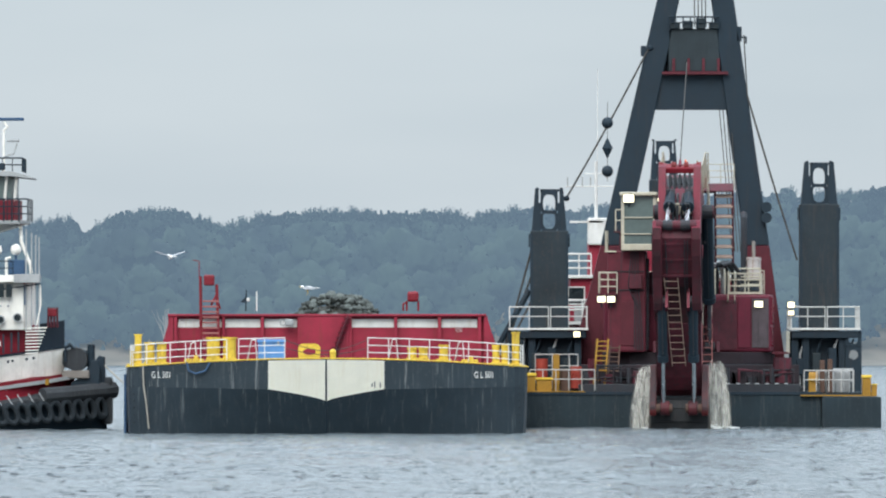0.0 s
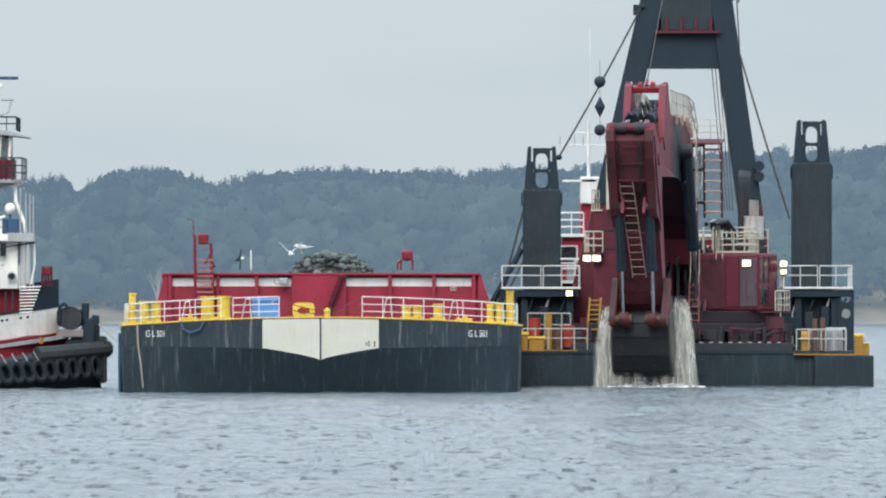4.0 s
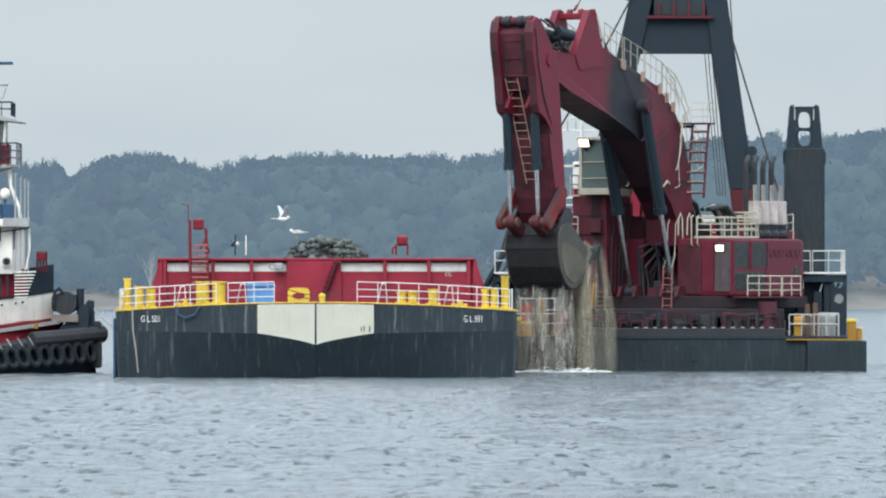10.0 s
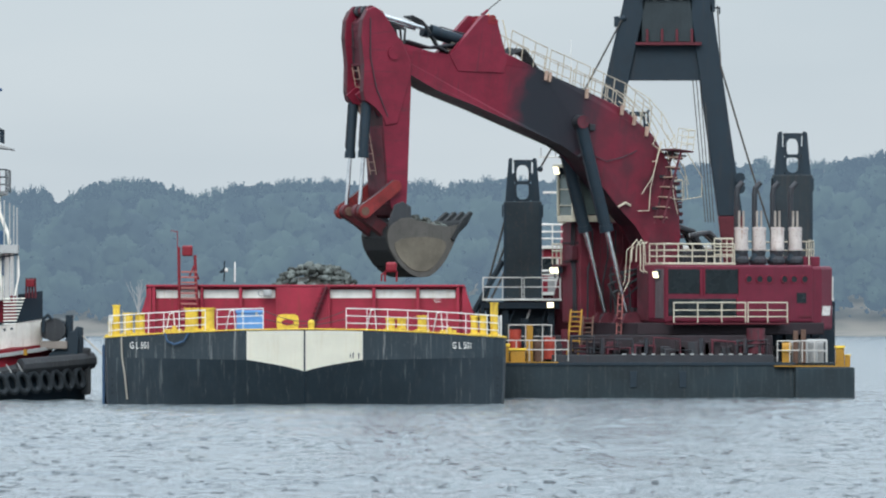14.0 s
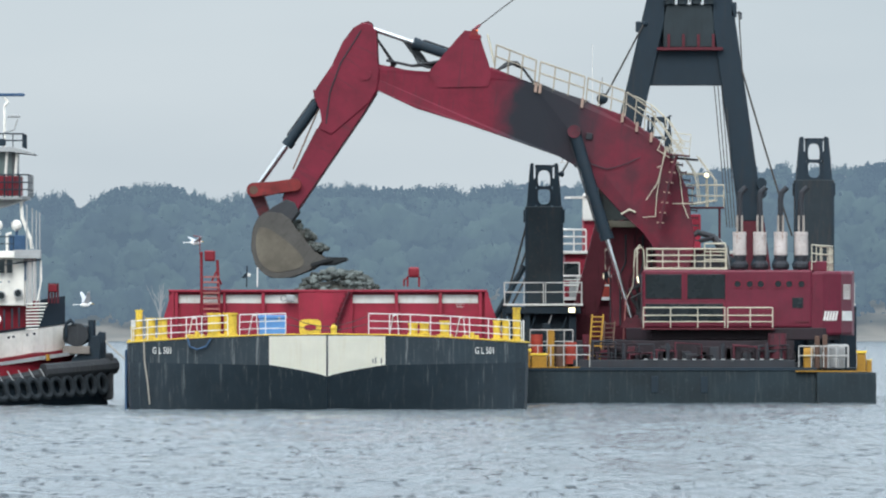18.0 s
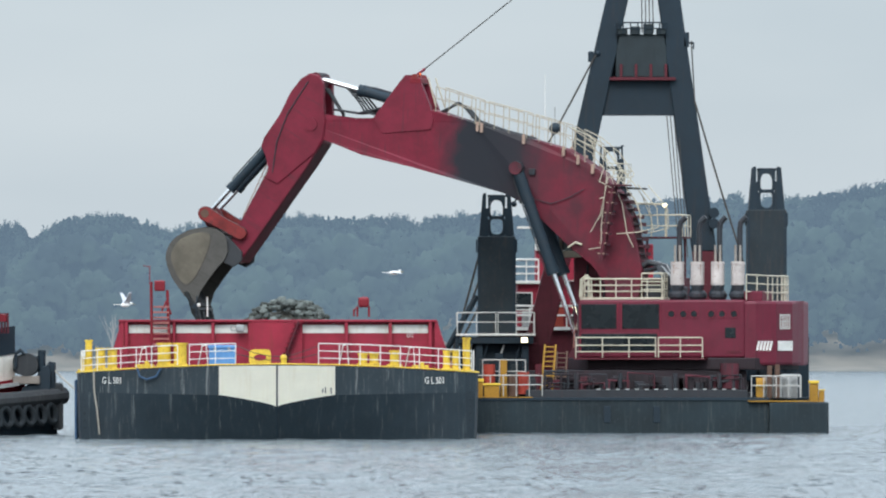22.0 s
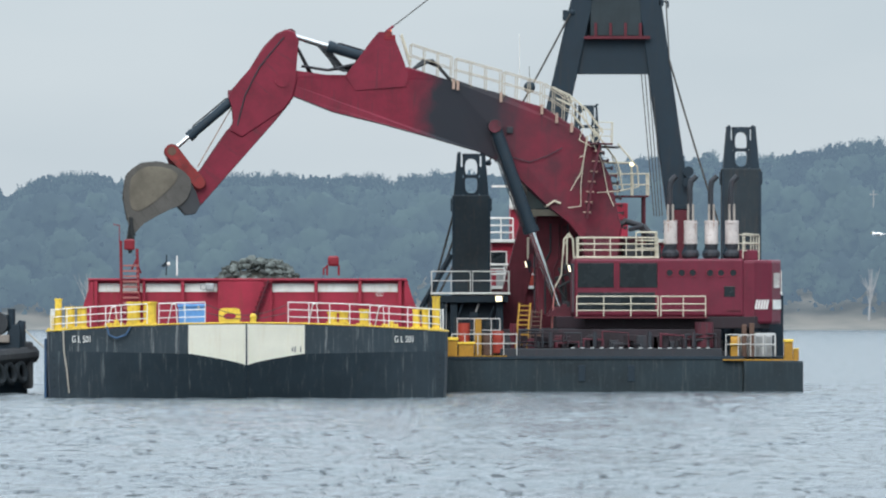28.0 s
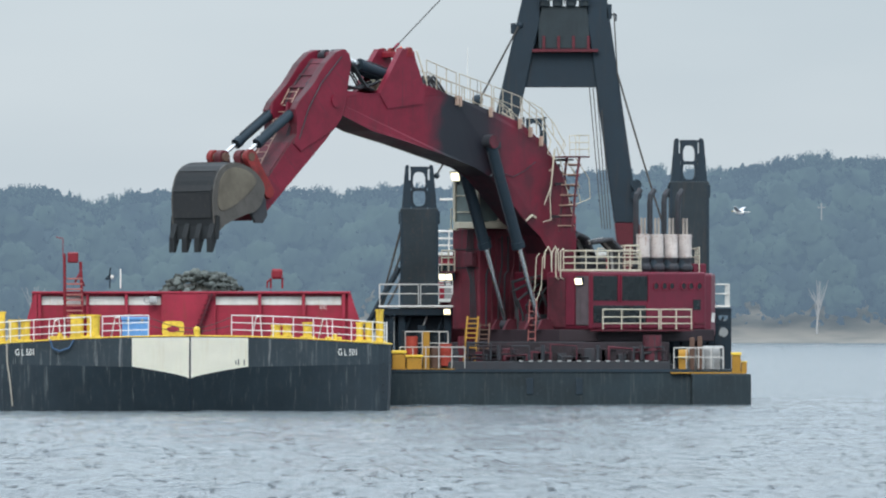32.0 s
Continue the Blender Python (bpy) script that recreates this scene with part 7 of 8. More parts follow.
    part("searchlight", box(-5.0, -4.6, -2.1, -1.8, 11.38, 11.7, 0.06), BLACK, tug)
    part("roof_locker", box(-5.7, -5.4, -1.6, -1.2, 11.32, 12.0, 0.04), TUG_WHITE, tug)
    for x in (-5.0, -4.65, -4.3, -3.98, -5.35):
        part("skirt_post", box(x - 0.035, x + 0.035, -2.14, -2.06, 9.1, 10.1), BLACK, tug)
    railing(tug, [(-12.5, -2.2, 9.12), (-3.6, -2.2, 9.12), (-3.55, 1.8, 9.12)], 0.98, BLACK, 0.9, (1.0, 0.66, 0.33), 0.02)
    # windows, portholes, doors
    for x0, x1 in ((-7.8, -7.2), (-7.0, -6.5), (-6.3, -5.8), (-5.6, -5.15), (-4.85, -4.6), (-4.5, -4.25)):
        part("window", box(x0, x1, -3.28, -3.05, 5.74, 6.34, 0.02), GLASS_DARK, tug)
        part("sill_lamp", tube((x0 + 0.1, -3.35, 5.35), (x0 + 0.1, -3.1, 5.35), 0.05, 8), GREY, tug)
    for x, z in ((-6.3, 4.62), (-5.5, 4.68), (-4.75, 4.74), (-4.0, 4.84)):
        o = part("porthole", tube((x, -3.22, z), (x, -2.95, z), 0.15, 16), GLASS_DARK, tug)
        part("rim", ring(x, z, 0.15, 0.2, -3.24, -3.0, 18), GREY, o)
    part("door", box(-3.78, -3.6, -2.85, -2.6, 5.4, 6.25, 0.02), DULL_BLUE, tug)
    part("awning", bar([(-4.6, -3.3, 6.1), (-3.0, -3.1, 6.33)], 0.03, 6), BLACK, tug)
    for x in (-8.0, -7.3, -6.6, -5.9, -5.45, -5.0, -4.6, -4.25, -3.95):
        part("bulwark_post", box(x - 0.04, x + 0.04, side_y(x) + 0.1, side_y(x) + 0.24, 3.65 + sheer(x), 4.5 + sheer(x)), BLACK, tug)
    for x in (-7.4, -6.6, -4.4, -4.2, -3.6, -3.3):
        part("scupper", tube((x, side_y(x) + 0.15, 3.25 + sheer(x)), (x, side_y(x) + 0.4, 3.25 + sheer(x)), 0.06, 10), BLACK, tug)
    part("hull_port", tube((-5.05, side_y(-5.05) + 0.1, 2.95 + sheer(-5.05)), (-5.05, -3, 2.95 + sheer(-5.05)), 0.17, 16), GLASS_DARK, tug)
    part("life_ring", ring(-4.95, 3.7, 0.13, 0.24, side_y(-4.95) - 0.02, side_y(-4.95) + 0.08, 20), TUG_WHITE, tug, "white life ring")
    for x in (-5.1, -2.7):
        part("yellow_fitting", tube((x, side_y(x) + 0.1, 1.98 + sheer(x)), (x, side_y(x) + 0.1, 2.25 + sheer(x)), 0.09, 8), MUSTARD, tug)
    # bridge deck gear
    railing(tug, [(-19, -3.3, 6.72), (-4.2, -3.1, 6.72)], 0.62, BLACK, 0.7, (1.0, 0.5), 0.02)
    for x in (-4.95, -4.1):
        d = part("satellite_dome", ball((x, -2.4, 7.85), 0.24, None, (1, 1, 1.05), 18), TUG_WHITE, tug, "white satellite dome on a post")
        part("stalk", tube((x, -2.4, 6.72), (x, -2.4, 7.65), 0.06, 8), DULL_BLUE, d)
    for x in (-5.0, -4.5):
        part("vent_pipe", bar([(x, -2.9, 6.72), (x, -2.9, 7.45), (x + 0.2, -2.9, 7.5)], 0.06, 8), TUG_WHITE, tug)
    part("deck_locker", box(-4.4, -3.7, -2.7, -2.2, 6.72, 7.4, 0.04), DULL_BLUE, tug)
    part("mast_brace", bar([(-3.95, -1.2, 9.0), (-3.9, -1.4, 8.2), (-3.5, -1.6, 7.2), (-3.45, -1.6, 6.8)], 0.08, 8), TUG_WHITE, tug)
    for x in (-3.62, -3.38, -3.2, -3.05):
        part("lattice_rail", tube((x, -3.0, 4.2), (x, -3.0, 8.75 - (x + 3.62) * 0.6), 0.035, 6), GREY, tug)
    for k in range(9):
        part("boarding_step", tube((-3.65, -3.15, 3.25 + 0.14 * k), (-3.1 + 0.05 * k, -3.15, 3.27 + 0.14 * k), 0.028, 6), TUG_WHITE, tug)
    part("wing_stay", bar([(-3.0, -3.0, 6.3), (-2.98, -3.0, 5.4), (-3.15, -3.0, 4.5)], 0.04, 6), TUG_WHITE, tug)
    # antenna mast with radar
    m = part("radar_mast", tube((-6.15, 0, 11.3), (-6.15, 0, 16.6), 0.12, 10, None, 0.06), TUG_WHITE, tug)
    part("radar_post", bar([(-4.75, 0, 11.3), (-4.75, 0, 13.2), (-4.6, 0, 13.35), (-4.75, 0, 13.6)], 0.06, 8), TUG_WHITE, m)
    part("radar_bar", box(-5.7, -3.85, -0.1, 0.1, 13.62, 13.76, 0.03), DULL_BLUE, m, "blue-grey radar scanner bar")
    part("camera_arm", bar([(-4.75, -0.1, 12.0), (-4.3, -0.2, 12.15), (-4.15, -0.2, 12.6)], 0.04, 6), GREY, m)
    part("horn", tube((-4.6, -0.2, 12.72), (-4.05, -0.2, 12.74), 0.05, 10, None, 0.08), GREY, m)
    part("yard", bar([(-6.15, 0, 15.85), (-5.1, 0, 15.85), (-5.1, 0, 16.15)], 0.035, 6), GREY, m)
    part("yard", bar([(-6.15, 0, 15.3), (-5.5, 0, 15.3), (-5.5, 0, 15.6)], 0.03, 6), GREY, m)
    for k in range(4):
        part("coil_aerial", tube((-5.75, -0.1, 13.1 + 0.55 * k), (-5.55, -0.1, 13.35 + 0.55 * k), 0.05, 6), GREY, m)
    # foredeck: red cage, winch, tow bitts, bow staple
    for x in (-2.72, -2.58, -2.44, -2.3):
        part("cage_bar", bar([(x, -1.4, 4.4), (x * 0.9 - 0.25, -1.4, 5.3)], 0.05, 6), DARK_RED, tug)
    part("cage_top", box(-2.72, -2.35, -1.6, -1.2, 4.9, 5.25, 0.04), BRIGHT_RED, tug)
    w = part("winch", tube((-1.5, -1.2, 3.0), (-1.5, 1.2, 3.0), 0.52, 20), RUBBER, tug, "black covered towing winch")
    part("winch_cover", box(-2.1, -1.0, -1.1, 1.1, 2.6, 3.45, 0.2), GREEN_GREY, w)
    part("winch_bed", box(-2.1, -0.9, -1.2, 1.2, 2.15, 2.5, 0.04), TIMBER, w)
    part("gooseneck", bar([(-1.95, -1.3, 2.9), (-1.95, -1.3, 3.5), (-1.75, -1.3, 3.65), (-1.6, -1.3, 3.5)], 0.07, 8), BLACK, tug)
    for y in (-0.5, 0.5):
        part("tow_bitt", tube((-0.85, y, 2.0), (-0.85, y, 3.65), 0.15, 12), BLACK, tug)
        part("staple", prism([(-1.15, 1.9), (-0.95, 2.6), (-0.6, 2.95), (-0.5, 3.15), (-0.25, 3.1), (-0.22, 1.7)], y - 0.12, y + 0.12, bevel=0.03), BLACK, tug)
    part("bow_crossbar", tube((-0.4, -0.6, 2.95), (-0.4, 0.6, 2.95), 0.14, 10), BLACK, tug)
    part("push_knee", box(-0.35, 0.1, -0.6, 0.6, 0.1, 2.2, 0.12), RUBBER, tug)


build_tug()
line = thing("mooring_rope", (0, 0, 0), "grey mooring rope from tug bow to scow", "rope")
part("strand", bar([(-15.1, 422.8, 2.75), (-14.3, 417, 2.2), (-13.8, 411.5, 1.95), (-13.42, 406, 2.2)], 0.035, 6), MOORING, line)


# ---- rock in the hopper and in the bucket ----
ROCKS = []
_rng = random.Random(21)
for _k in range(7):
    _bm = bmesh.new()
    bmesh.ops.create_icosphere(_bm, subdivisions=1, radius=0.5)
    for _v in _bm.verts:
        _v.co = Vector((_v.co.x * _rng.uniform(0.75, 1.35), _v.co.y * _rng.uniform(0.75, 1.35), _v.co.z * _rng.uniform(0.45, 0.95)))
    _me = bpy.data.meshes.new("rock")
    _bm.to_mesh(_me)
    _bm.free()
    _me.materials.append(ROCK)
    ROCKS.append(_me)


def rock_heap(name, place, label, rx, ry, h, n, size, seed, core=True, flat=1.7):
    rng = random.Random(seed)
    t = thing(name, place, label, "rubble")
    if core:
        bm = bmesh.new()
        bmesh.ops.create_icosphere(bm, subdivisions=3, radius=1.0)
        for v in bm.verts:
            v.co = Vector((v.co.x * rx * 0.85, v.co.y * ry * 0.85, max(-0.9, v.co.z) * h * 0.74 + 0.15 * noise.noise(v.co * 3)))
        part("mud_core", bm, MUD, t, "wet grey mud under the rocks")
    for _ in range(n):
        a, q = rng.uniform(0, 6.28), math.sqrt(rng.random())
        x, y = rx * q * math.cos(a), ry * q * math.sin(a)
        z = h * (1 - q ** flat) + rng.uniform(-0.08, 0.08)
        s = size * rng.uniform(0.45, 1.3)
        share("rock", rng.choice(ROCKS), t, Matrix.Translation((x, y, z)) @ Euler((rng.uniform(-0.5, 0.5), rng.uniform(-0.5, 0.5), rng.uniform(0, 6.28))).to_matrix().to_4x4() @ Matrix.Scale(s, 4))
    return t


pile = rock_heap("rock_pile", (BARGE_X + 0.15, BARGE_Y + 32.0, 4.35), "heap of wet grey dredged rock in the hopper", 2.15, 4.0, 1.5, 298, 0.38, 8, True, 3.0)
slope = thing("hopper_load", (BARGE_X, BARGE_Y + 34, 2.6), "grey mud and stones filling the hopper", "dredged load")
part("mud_bed", box(-6.7, 6.55, -22.5, 26.5, 0.0, 1.75, 0.2), MUD, slope)
load_a = rock_heap("bucket_load", (0, 0, 0), "wet grey rock heaped in the excavator bucket", 1.15, 1.15, 0.75, 60, 0.42, 4)
load_b = rock_heap("bucket_load", (0, 0, 0), "loose grey rock sliding from the bucket lip", 0.8, 1.1, 0.45, 40, 0.36, 5)


# ---- water that runs from the bucket ----
def stream_material(name, color, low, high):
    """Broken, see-through falling water: fine upright threads, thinner towards the edge of each ribbon."""
    mat = bpy.data.materials.new(name)
    mat.use_nodes = True
    n, l = mat.node_tree.nodes, mat.node_tree.links
    b = n["Principled BSDF"]
    b.inputs["Base Color"].default_value = (*color, 1)
    b.inputs["Roughness"].default_value = 0.5
    tcn = n.new("ShaderNodeTexCoord")
    mp = n.new("ShaderNodeMapping")
    mp.inputs["Scale"].default_value = (11.0, 11.0, 1.5)
    noi = n.new("ShaderNodeTexNoise")
    noi.inputs["Scale"].default_value, noi.inputs["Detail"].default_value, noi.inputs["Roughness"].default_value = 1.0, 6.0, 0.7
    mr = n.new("ShaderNodeMapRange")
    mr.inputs["From Min"].default_value, mr.inputs["From Max"].default_value = 0.36, 0.68
    mr.inputs["To Min"].default_value, mr.inputs["To Max"].default_value = low, high
    at = n.new("ShaderNodeAttribute")
    at.attribute_name = "body"
    mu = n.new("ShaderNodeMath")
    mu.operation = "MULTIPLY"
    l.new(tcn.outputs["Object"], mp.inputs["Vector"])
    l.new(mp.outputs["Vector"], noi.inputs["Vector"])
    l.new(noi.outputs["Fac"], mr.inputs["Value"])
    l.new(mr.outputs["Result"], mu.inputs[0])
    l.new(at.outputs["Fac"], mu.inputs[1])
    l.new(mu.outputs[0], b.inputs["Alpha"])
    return mat


THIN_WATER = stream_material("thin_running_water", (0.60, 0.58, 0.52), -0.22, 0.62)
MUDDY_WATER = stream_material("muddy_running_water", (0.50, 0.46, 0.36), 0.03, 0.6)
WHITE_WATER = stream_material("white_running_water", (0.72, 0.71, 0.64), 0.06, 0.75)


def fall(name, label, w, d, length, n, seed, spread, ribbon, mat):
    """Falling water: curved ribbons that hang from the origin and part as they drop."""
    rng = random.Random(seed)
    t = thing(name, (0, 0, 0), label, "falling water")
    for _ in range(n):
        x, y = rng.uniform(-0.5, 0.5), rng.uniform(-0.5, 0.5)
        top, width, turned = rng.uniform(-0.35, 0.1), ribbon * rng.uniform(0.6, 1.4), rng.uniform(-0.6, 0.6)
        sway = rng.uniform(0, 6.28)
        rows, cols = 24, 7
        vs, fs, body = [], [], []
        reach = length * rng.uniform(0.75, 1.0)
        for i in range(rows + 1):
            u = i / rows
            k = 1.0 + spread * min(1.3, math.sqrt(u * reach / 2.2))
            cx = x * w * k + 0.05 * math.sin(sway + 7 * u)
            cy = y * d * k
            ww = width * (0.7 + 0.5 * min(2.0, u * reach / 2.2)) * (1.0 + 0.25 * math.sin(sway * 3 + 11 * u))
            for j in range(cols):
                q = j / (cols - 1) * 2 - 1
                px, py = q * ww / 2, 0.16 * ww * (1 - q * q) + 0.03 * math.sin(sway + 9 * q + 13 * u)
                vs.append((cx + px * math.cos(turned) - py * math.sin(turned), cy + px * math.sin(turned) + py * math.cos(turned), top - u * reach))
                body.append((1 - abs(q) ** 1.6) * min(1.0, u * reach * 2.5 + 0.4) * (1.0 - 0.45 * u))
        for i in range(rows):
            for j in range(cols - 1):
                a = i * cols + j
                fs.append((a, a + 1, a + cols + 1, a + cols))
        me = bpy.data.meshes.new("ribbon")
        me.from_pydata(vs, [], fs)
        me.attributes.new("body", "FLOAT", "POINT").data.foreach_set("value", body)
        me.polygons.foreach_set("use_smooth", [True] * len(fs))
        me.materials.append(mat)
        ob = new("ribbon", me)
        ob.parent = t
    return t


sheet_fall = fall("water_curtain", "thin curtain of running water under the bucket", 2.5, 0.9, 5.5, 40, 2, 0.06, 0.34, THIN_WATER)
side_falls = [fall("water_spout", "pale spout of water pouring from the bucket side", 0.34, 0.25, 5.0, 28, 3, 2.4, 0.26, WHITE_WATER),
              fall("water_spout", "pale muddy spout of water pouring from the bucket side", 0.38, 0.25, 5.0, 28, 4, 2.2, 0.26, WHITE_WATER)]
lip_fall = fall("water_stream", "thick muddy stream pouring off the bucket lip", 0.75, 1.5, 8.0, 40, 9, 0.9, 0.3, MUDDY_WATER)
drip = fall("water_dribble", "thin white dribble of water from the bucket", 0.1, 0.1, 2.3, 4, 14, 0.5, 0.1, WHITE_WATER)


def splash():
    """White water thrown up where the streams land."""
    t = thing("splash", (0, 0, 0), "white foam and drops where the streams land", "foam")
    rng = random.Random(6)
    for name, rx, n, h in (("foam_patch", 2.3, 240, 0.10), ("spray", 1.7, 120, 0.32)):
        bm = bmesh.new()
        for _ in range(n):
            a, q = rng.uniform(0, 6.28), math.sqrt(rng.random())
            r = rng.uniform(0.02, 0.06)
            bmesh.ops.create_icosphere(bm, subdivisions=1, radius=r, matrix=Matrix.Translation((rx * q * math.cos(a), rx * q * math.sin(a), h * rng.random() ** 2 * (1 - q * 0.6))) @ Matrix.Diagonal((2.2, 2.2, 0.8, 1)))
        part(name, bm, FOAM, t)
    return t


FOAM = paint("white_foam", (0.7, 0.72, 0.71), 0.7, amount=0.1, streak=0.0)
foam = splash()


# ---- the hoist pendant between the gantry head and the boom ----
GANTRY_HEAD = (DX + 1.0, DY + 16.0, 25.2)
pendant = thing("pendant_wire", (0, 0, 0), "steel pendant wire between gantry head and boom", "wire")
pendant_low = part("lower_wire", tube((0, 0, 0), (9.5, 0, 0), 0.028, 6), ROPE, pendant)
pendant_up = part("upper_wire", tube((0, 0, 0), (9.0, 0, 0), 0.03, 6), ROPE, pendant)
part("socket", tube((0, 0, 0), (0.5, 0, 0), 0.07, 8), RED, pendant_low)


# ---- gulls ----
def gull(spread, label):
    g = thing("gull", (0, 0, 0), label, "gull", "gulls")
    part("body", ball((0, 0, 0), 0.125, None, (1.9, 0.75, 0.75), 14), FEATHER, g)
    part("head", ball((0.27, 0, 0.07), 0.07, None, (1.1, 0.9, 0.95), 10), FEATHER, g)
    part("bill", tube((0.32, 0, 0.065), (0.43, 0, 0.04), 0.024, 6, None, 0.008), YELLOW, g)
    part("tail", prism([(-0.25, -0.06), (-0.52, -0.13), (-0.52, 0.13), (-0.25, 0.06)], 0.0, 0.03, "z"), FEATHER, g)
    wings = []
    for s in (-1, 1):
        if spread:
            pts = [(0.14, 0), (0.2, s * 0.3), (0.05, s * 0.72), (-0.05, s * 0.7), (-0.05, s * 0.3), (-0.14, 0)]
            w = part("wing", prism(pts, -0.012, 0.015, "z"), WING_GREY if s > 0 else WING_GREY, g)
        else:
            w = part("wing", prism([(0.15, 0.04), (0.05, 0.1), (-0.4, 0.0), (-0.35, -0.04), (0.1, -0.06)], s * 0.11, s * 0.135), WING_GREY, g)
            part("leg", tube((0.02, s * 0.05, -0.28), (0.0, s * 0.05, -0.08), 0.012, 5), YELLOW, g)
        wings.append(w)
    return g, wings


sitting = gull(False, "white gull standing on the rock heap")
flyers = [gull(True, "white gull with grey wings in flight") for _ in range(3)]
AFLOAT = [barge, tug, line, blue_box, pile, slope]


# ---- what moves ----
def glide(rows, t):
    """A smooth curve through (time, value) rows."""
    ts, vs = [r[0] for r in rows], [r[1] for r in rows]
    if t <= ts[0]:
        return vs[0]
    if t >= ts[-1]:
        return vs[-1]
    i = max(k for k in range(len(ts)) if ts[k] <= t)
    def slope(k):
        a, b = max(k - 1, 0), min(k + 1, len(ts) - 1)
        return (vs[b] - vs[a]) / (ts[b] - ts[a])
    h = ts[i + 1] - ts[i]
    u = (t - ts[i]) / h
    return ((2 * u ** 3 - 3 * u * u + 1) * vs[i] + (u ** 3 - 2 * u * u + u) * h * slope(i)
            + (3 * u * u - 2 * u ** 3) * vs[i + 1] + (u ** 3 - u * u) * h * slope(i + 1))


SLEW = [(0, 3), (1, 4), (3, 7), (5.5, 10.5), (6, 11.5), (7, 13.5), (8, 16.5), (9, 20.5), (10, 26.5), (11, 33.5), (12, 42.5), (13, 53.5), (14, 63.5), (15.5, 78),
        (17, 88.5), (18, 91.5), (19, 94), (20, 99), (21, 101.5), (22, 103.5), (23, 105.5), (24, 105.5), (25, 102.5), (28, 88), (29, 81), (30, 68.5), (31, 55.5), (32, 45.5)]
BOOM = [(0, -21.3), (1, -19.6), (3, -15.4), (5.5, -10), (6, -8.7), (7, -6.7), (8, -4.2), (9, -1.9), (10, 0.7), (11, 2.9), (12, 5.0), (13, 6.9), (14, 7.4), (15.5, 7.2),
        (17, 6), (18, 5.25), (19, 4.1), (20, 2.25), (21, 1.5), (22, 1.75), (25, 1.9), (28, 1.8), (29, 1.9), (30, 1.4), (31, 0.4), (32, -0.3)]
STICK = [(0, -119), (1, -118.5), (2, -117), (3, -115), (5.5, -110), (7, -108.5), (8, -107.5), (9, -105), (10, -100), (11, -96), (12, -96), (13, -96), (14, -90), (15.5, -75), (17, -63.5), (18, -58), (19, -56.5), (20, -56.5), (21, -55.5), (22, -56.5),
         (23, -54.5), (24, -56.5), (25, -58), (28, -51), (29, -49), (30, -46), (31, -44), (32, -43.5)]
CURL = [(0, -22), (11, -22), (12, -20), (13, -15), (14, -2), (15.5, -12), (17, -30), (18, -42), (19, -62), (20, -92), (21, -105), (22, -118), (23, -124), (24, -124), (25, -127), (28, -143),
        (29, -146), (30, -147), (32, -152)]
IDLE = [(0, 60), (8, 60), (10, 58), (12, 53), (14, 54), (17, 49), (18, 51), (20, 69), (22, 85), (24, 97), (28, 100), (32, 98)]
DRIFT = [(0, 0), (1, 0), (3, 0.05), (5.5, 0.1), (8, 0.14), (10, 0.17), (13, 0.19), (17, 0.26), (19, 0.24), (20.5, 0.21), (22, 0.14), (25, 0.02), (28, -0.07), (30, -0.17), (32, -0.26)]
TIMES = [k * 0.5 for k in range(65)]


def turn(p, c, deg):
    a = radians(deg)
    x, z = p[0] - c[0], p[1] - c[1]
    return c[0] + x * math.cos(a) - z * math.sin(a), c[1] + x * math.sin(a) + z * math.cos(a)


def arm_at(t):
    """The joints of the arm in the excavator's upright plane (forward, up), and the angles of its members."""
    b, s, c = glide(BOOM, t), glide(STICK, t), glide(CURL, t)
    hinge = turn(HINGE, FOOT, b)
    def on_stick(u, v):
        return turn((hinge[0] + u, hinge[1] + v), hinge, s)
    pin = on_stick(STICK_LEN, STICK_OFF)
    knee = on_stick(1.85, 1.15)
    idler = on_stick(STICK_LEN - 1.1, 0.0)
    top = on_stick(-1.9, 1.0)
    ear = turn((pin[0] + 0.35, pin[1] - 1.1), pin, -c)
    # the pin where the idler arms meet the link swings about the idler's foot
    g = radians(s + glide(IDLE, t))
    knuckle = (idler[0] + IDLER * math.cos(g), idler[1] + IDLER * math.sin(g))
    return dict(b=b, s=s, c=c, hinge=hinge, pin=pin, knee=knee, idler=idler, top=top, ear=ear, knuckle=knuckle,
                apex=turn(APEX, FOOT, b), boom_pin=turn(BOOM_CYL_TOP, FOOT, b), stick_pin=turn(STICK_CYL_BASE, FOOT, b))


def plane_pose(p, deg, y=0.0):
    return pose(p[0], y, p[1], 0, -deg, 0)


def heading(p, q):
    return math.degrees(math.atan2(q[1] - p[1], q[0] - p[0]))


def place_of(t, p, lat=0.0):
    """Where a point of the arm's plane lies in the world."""
    a = radians(glide(SLEW, t))
    return Vector((AXIS[0] - p[0] * math.sin(a) + lat * math.cos(a), AXIS[1] - p[0] * math.cos(a) - lat * math.sin(a), p[1]))


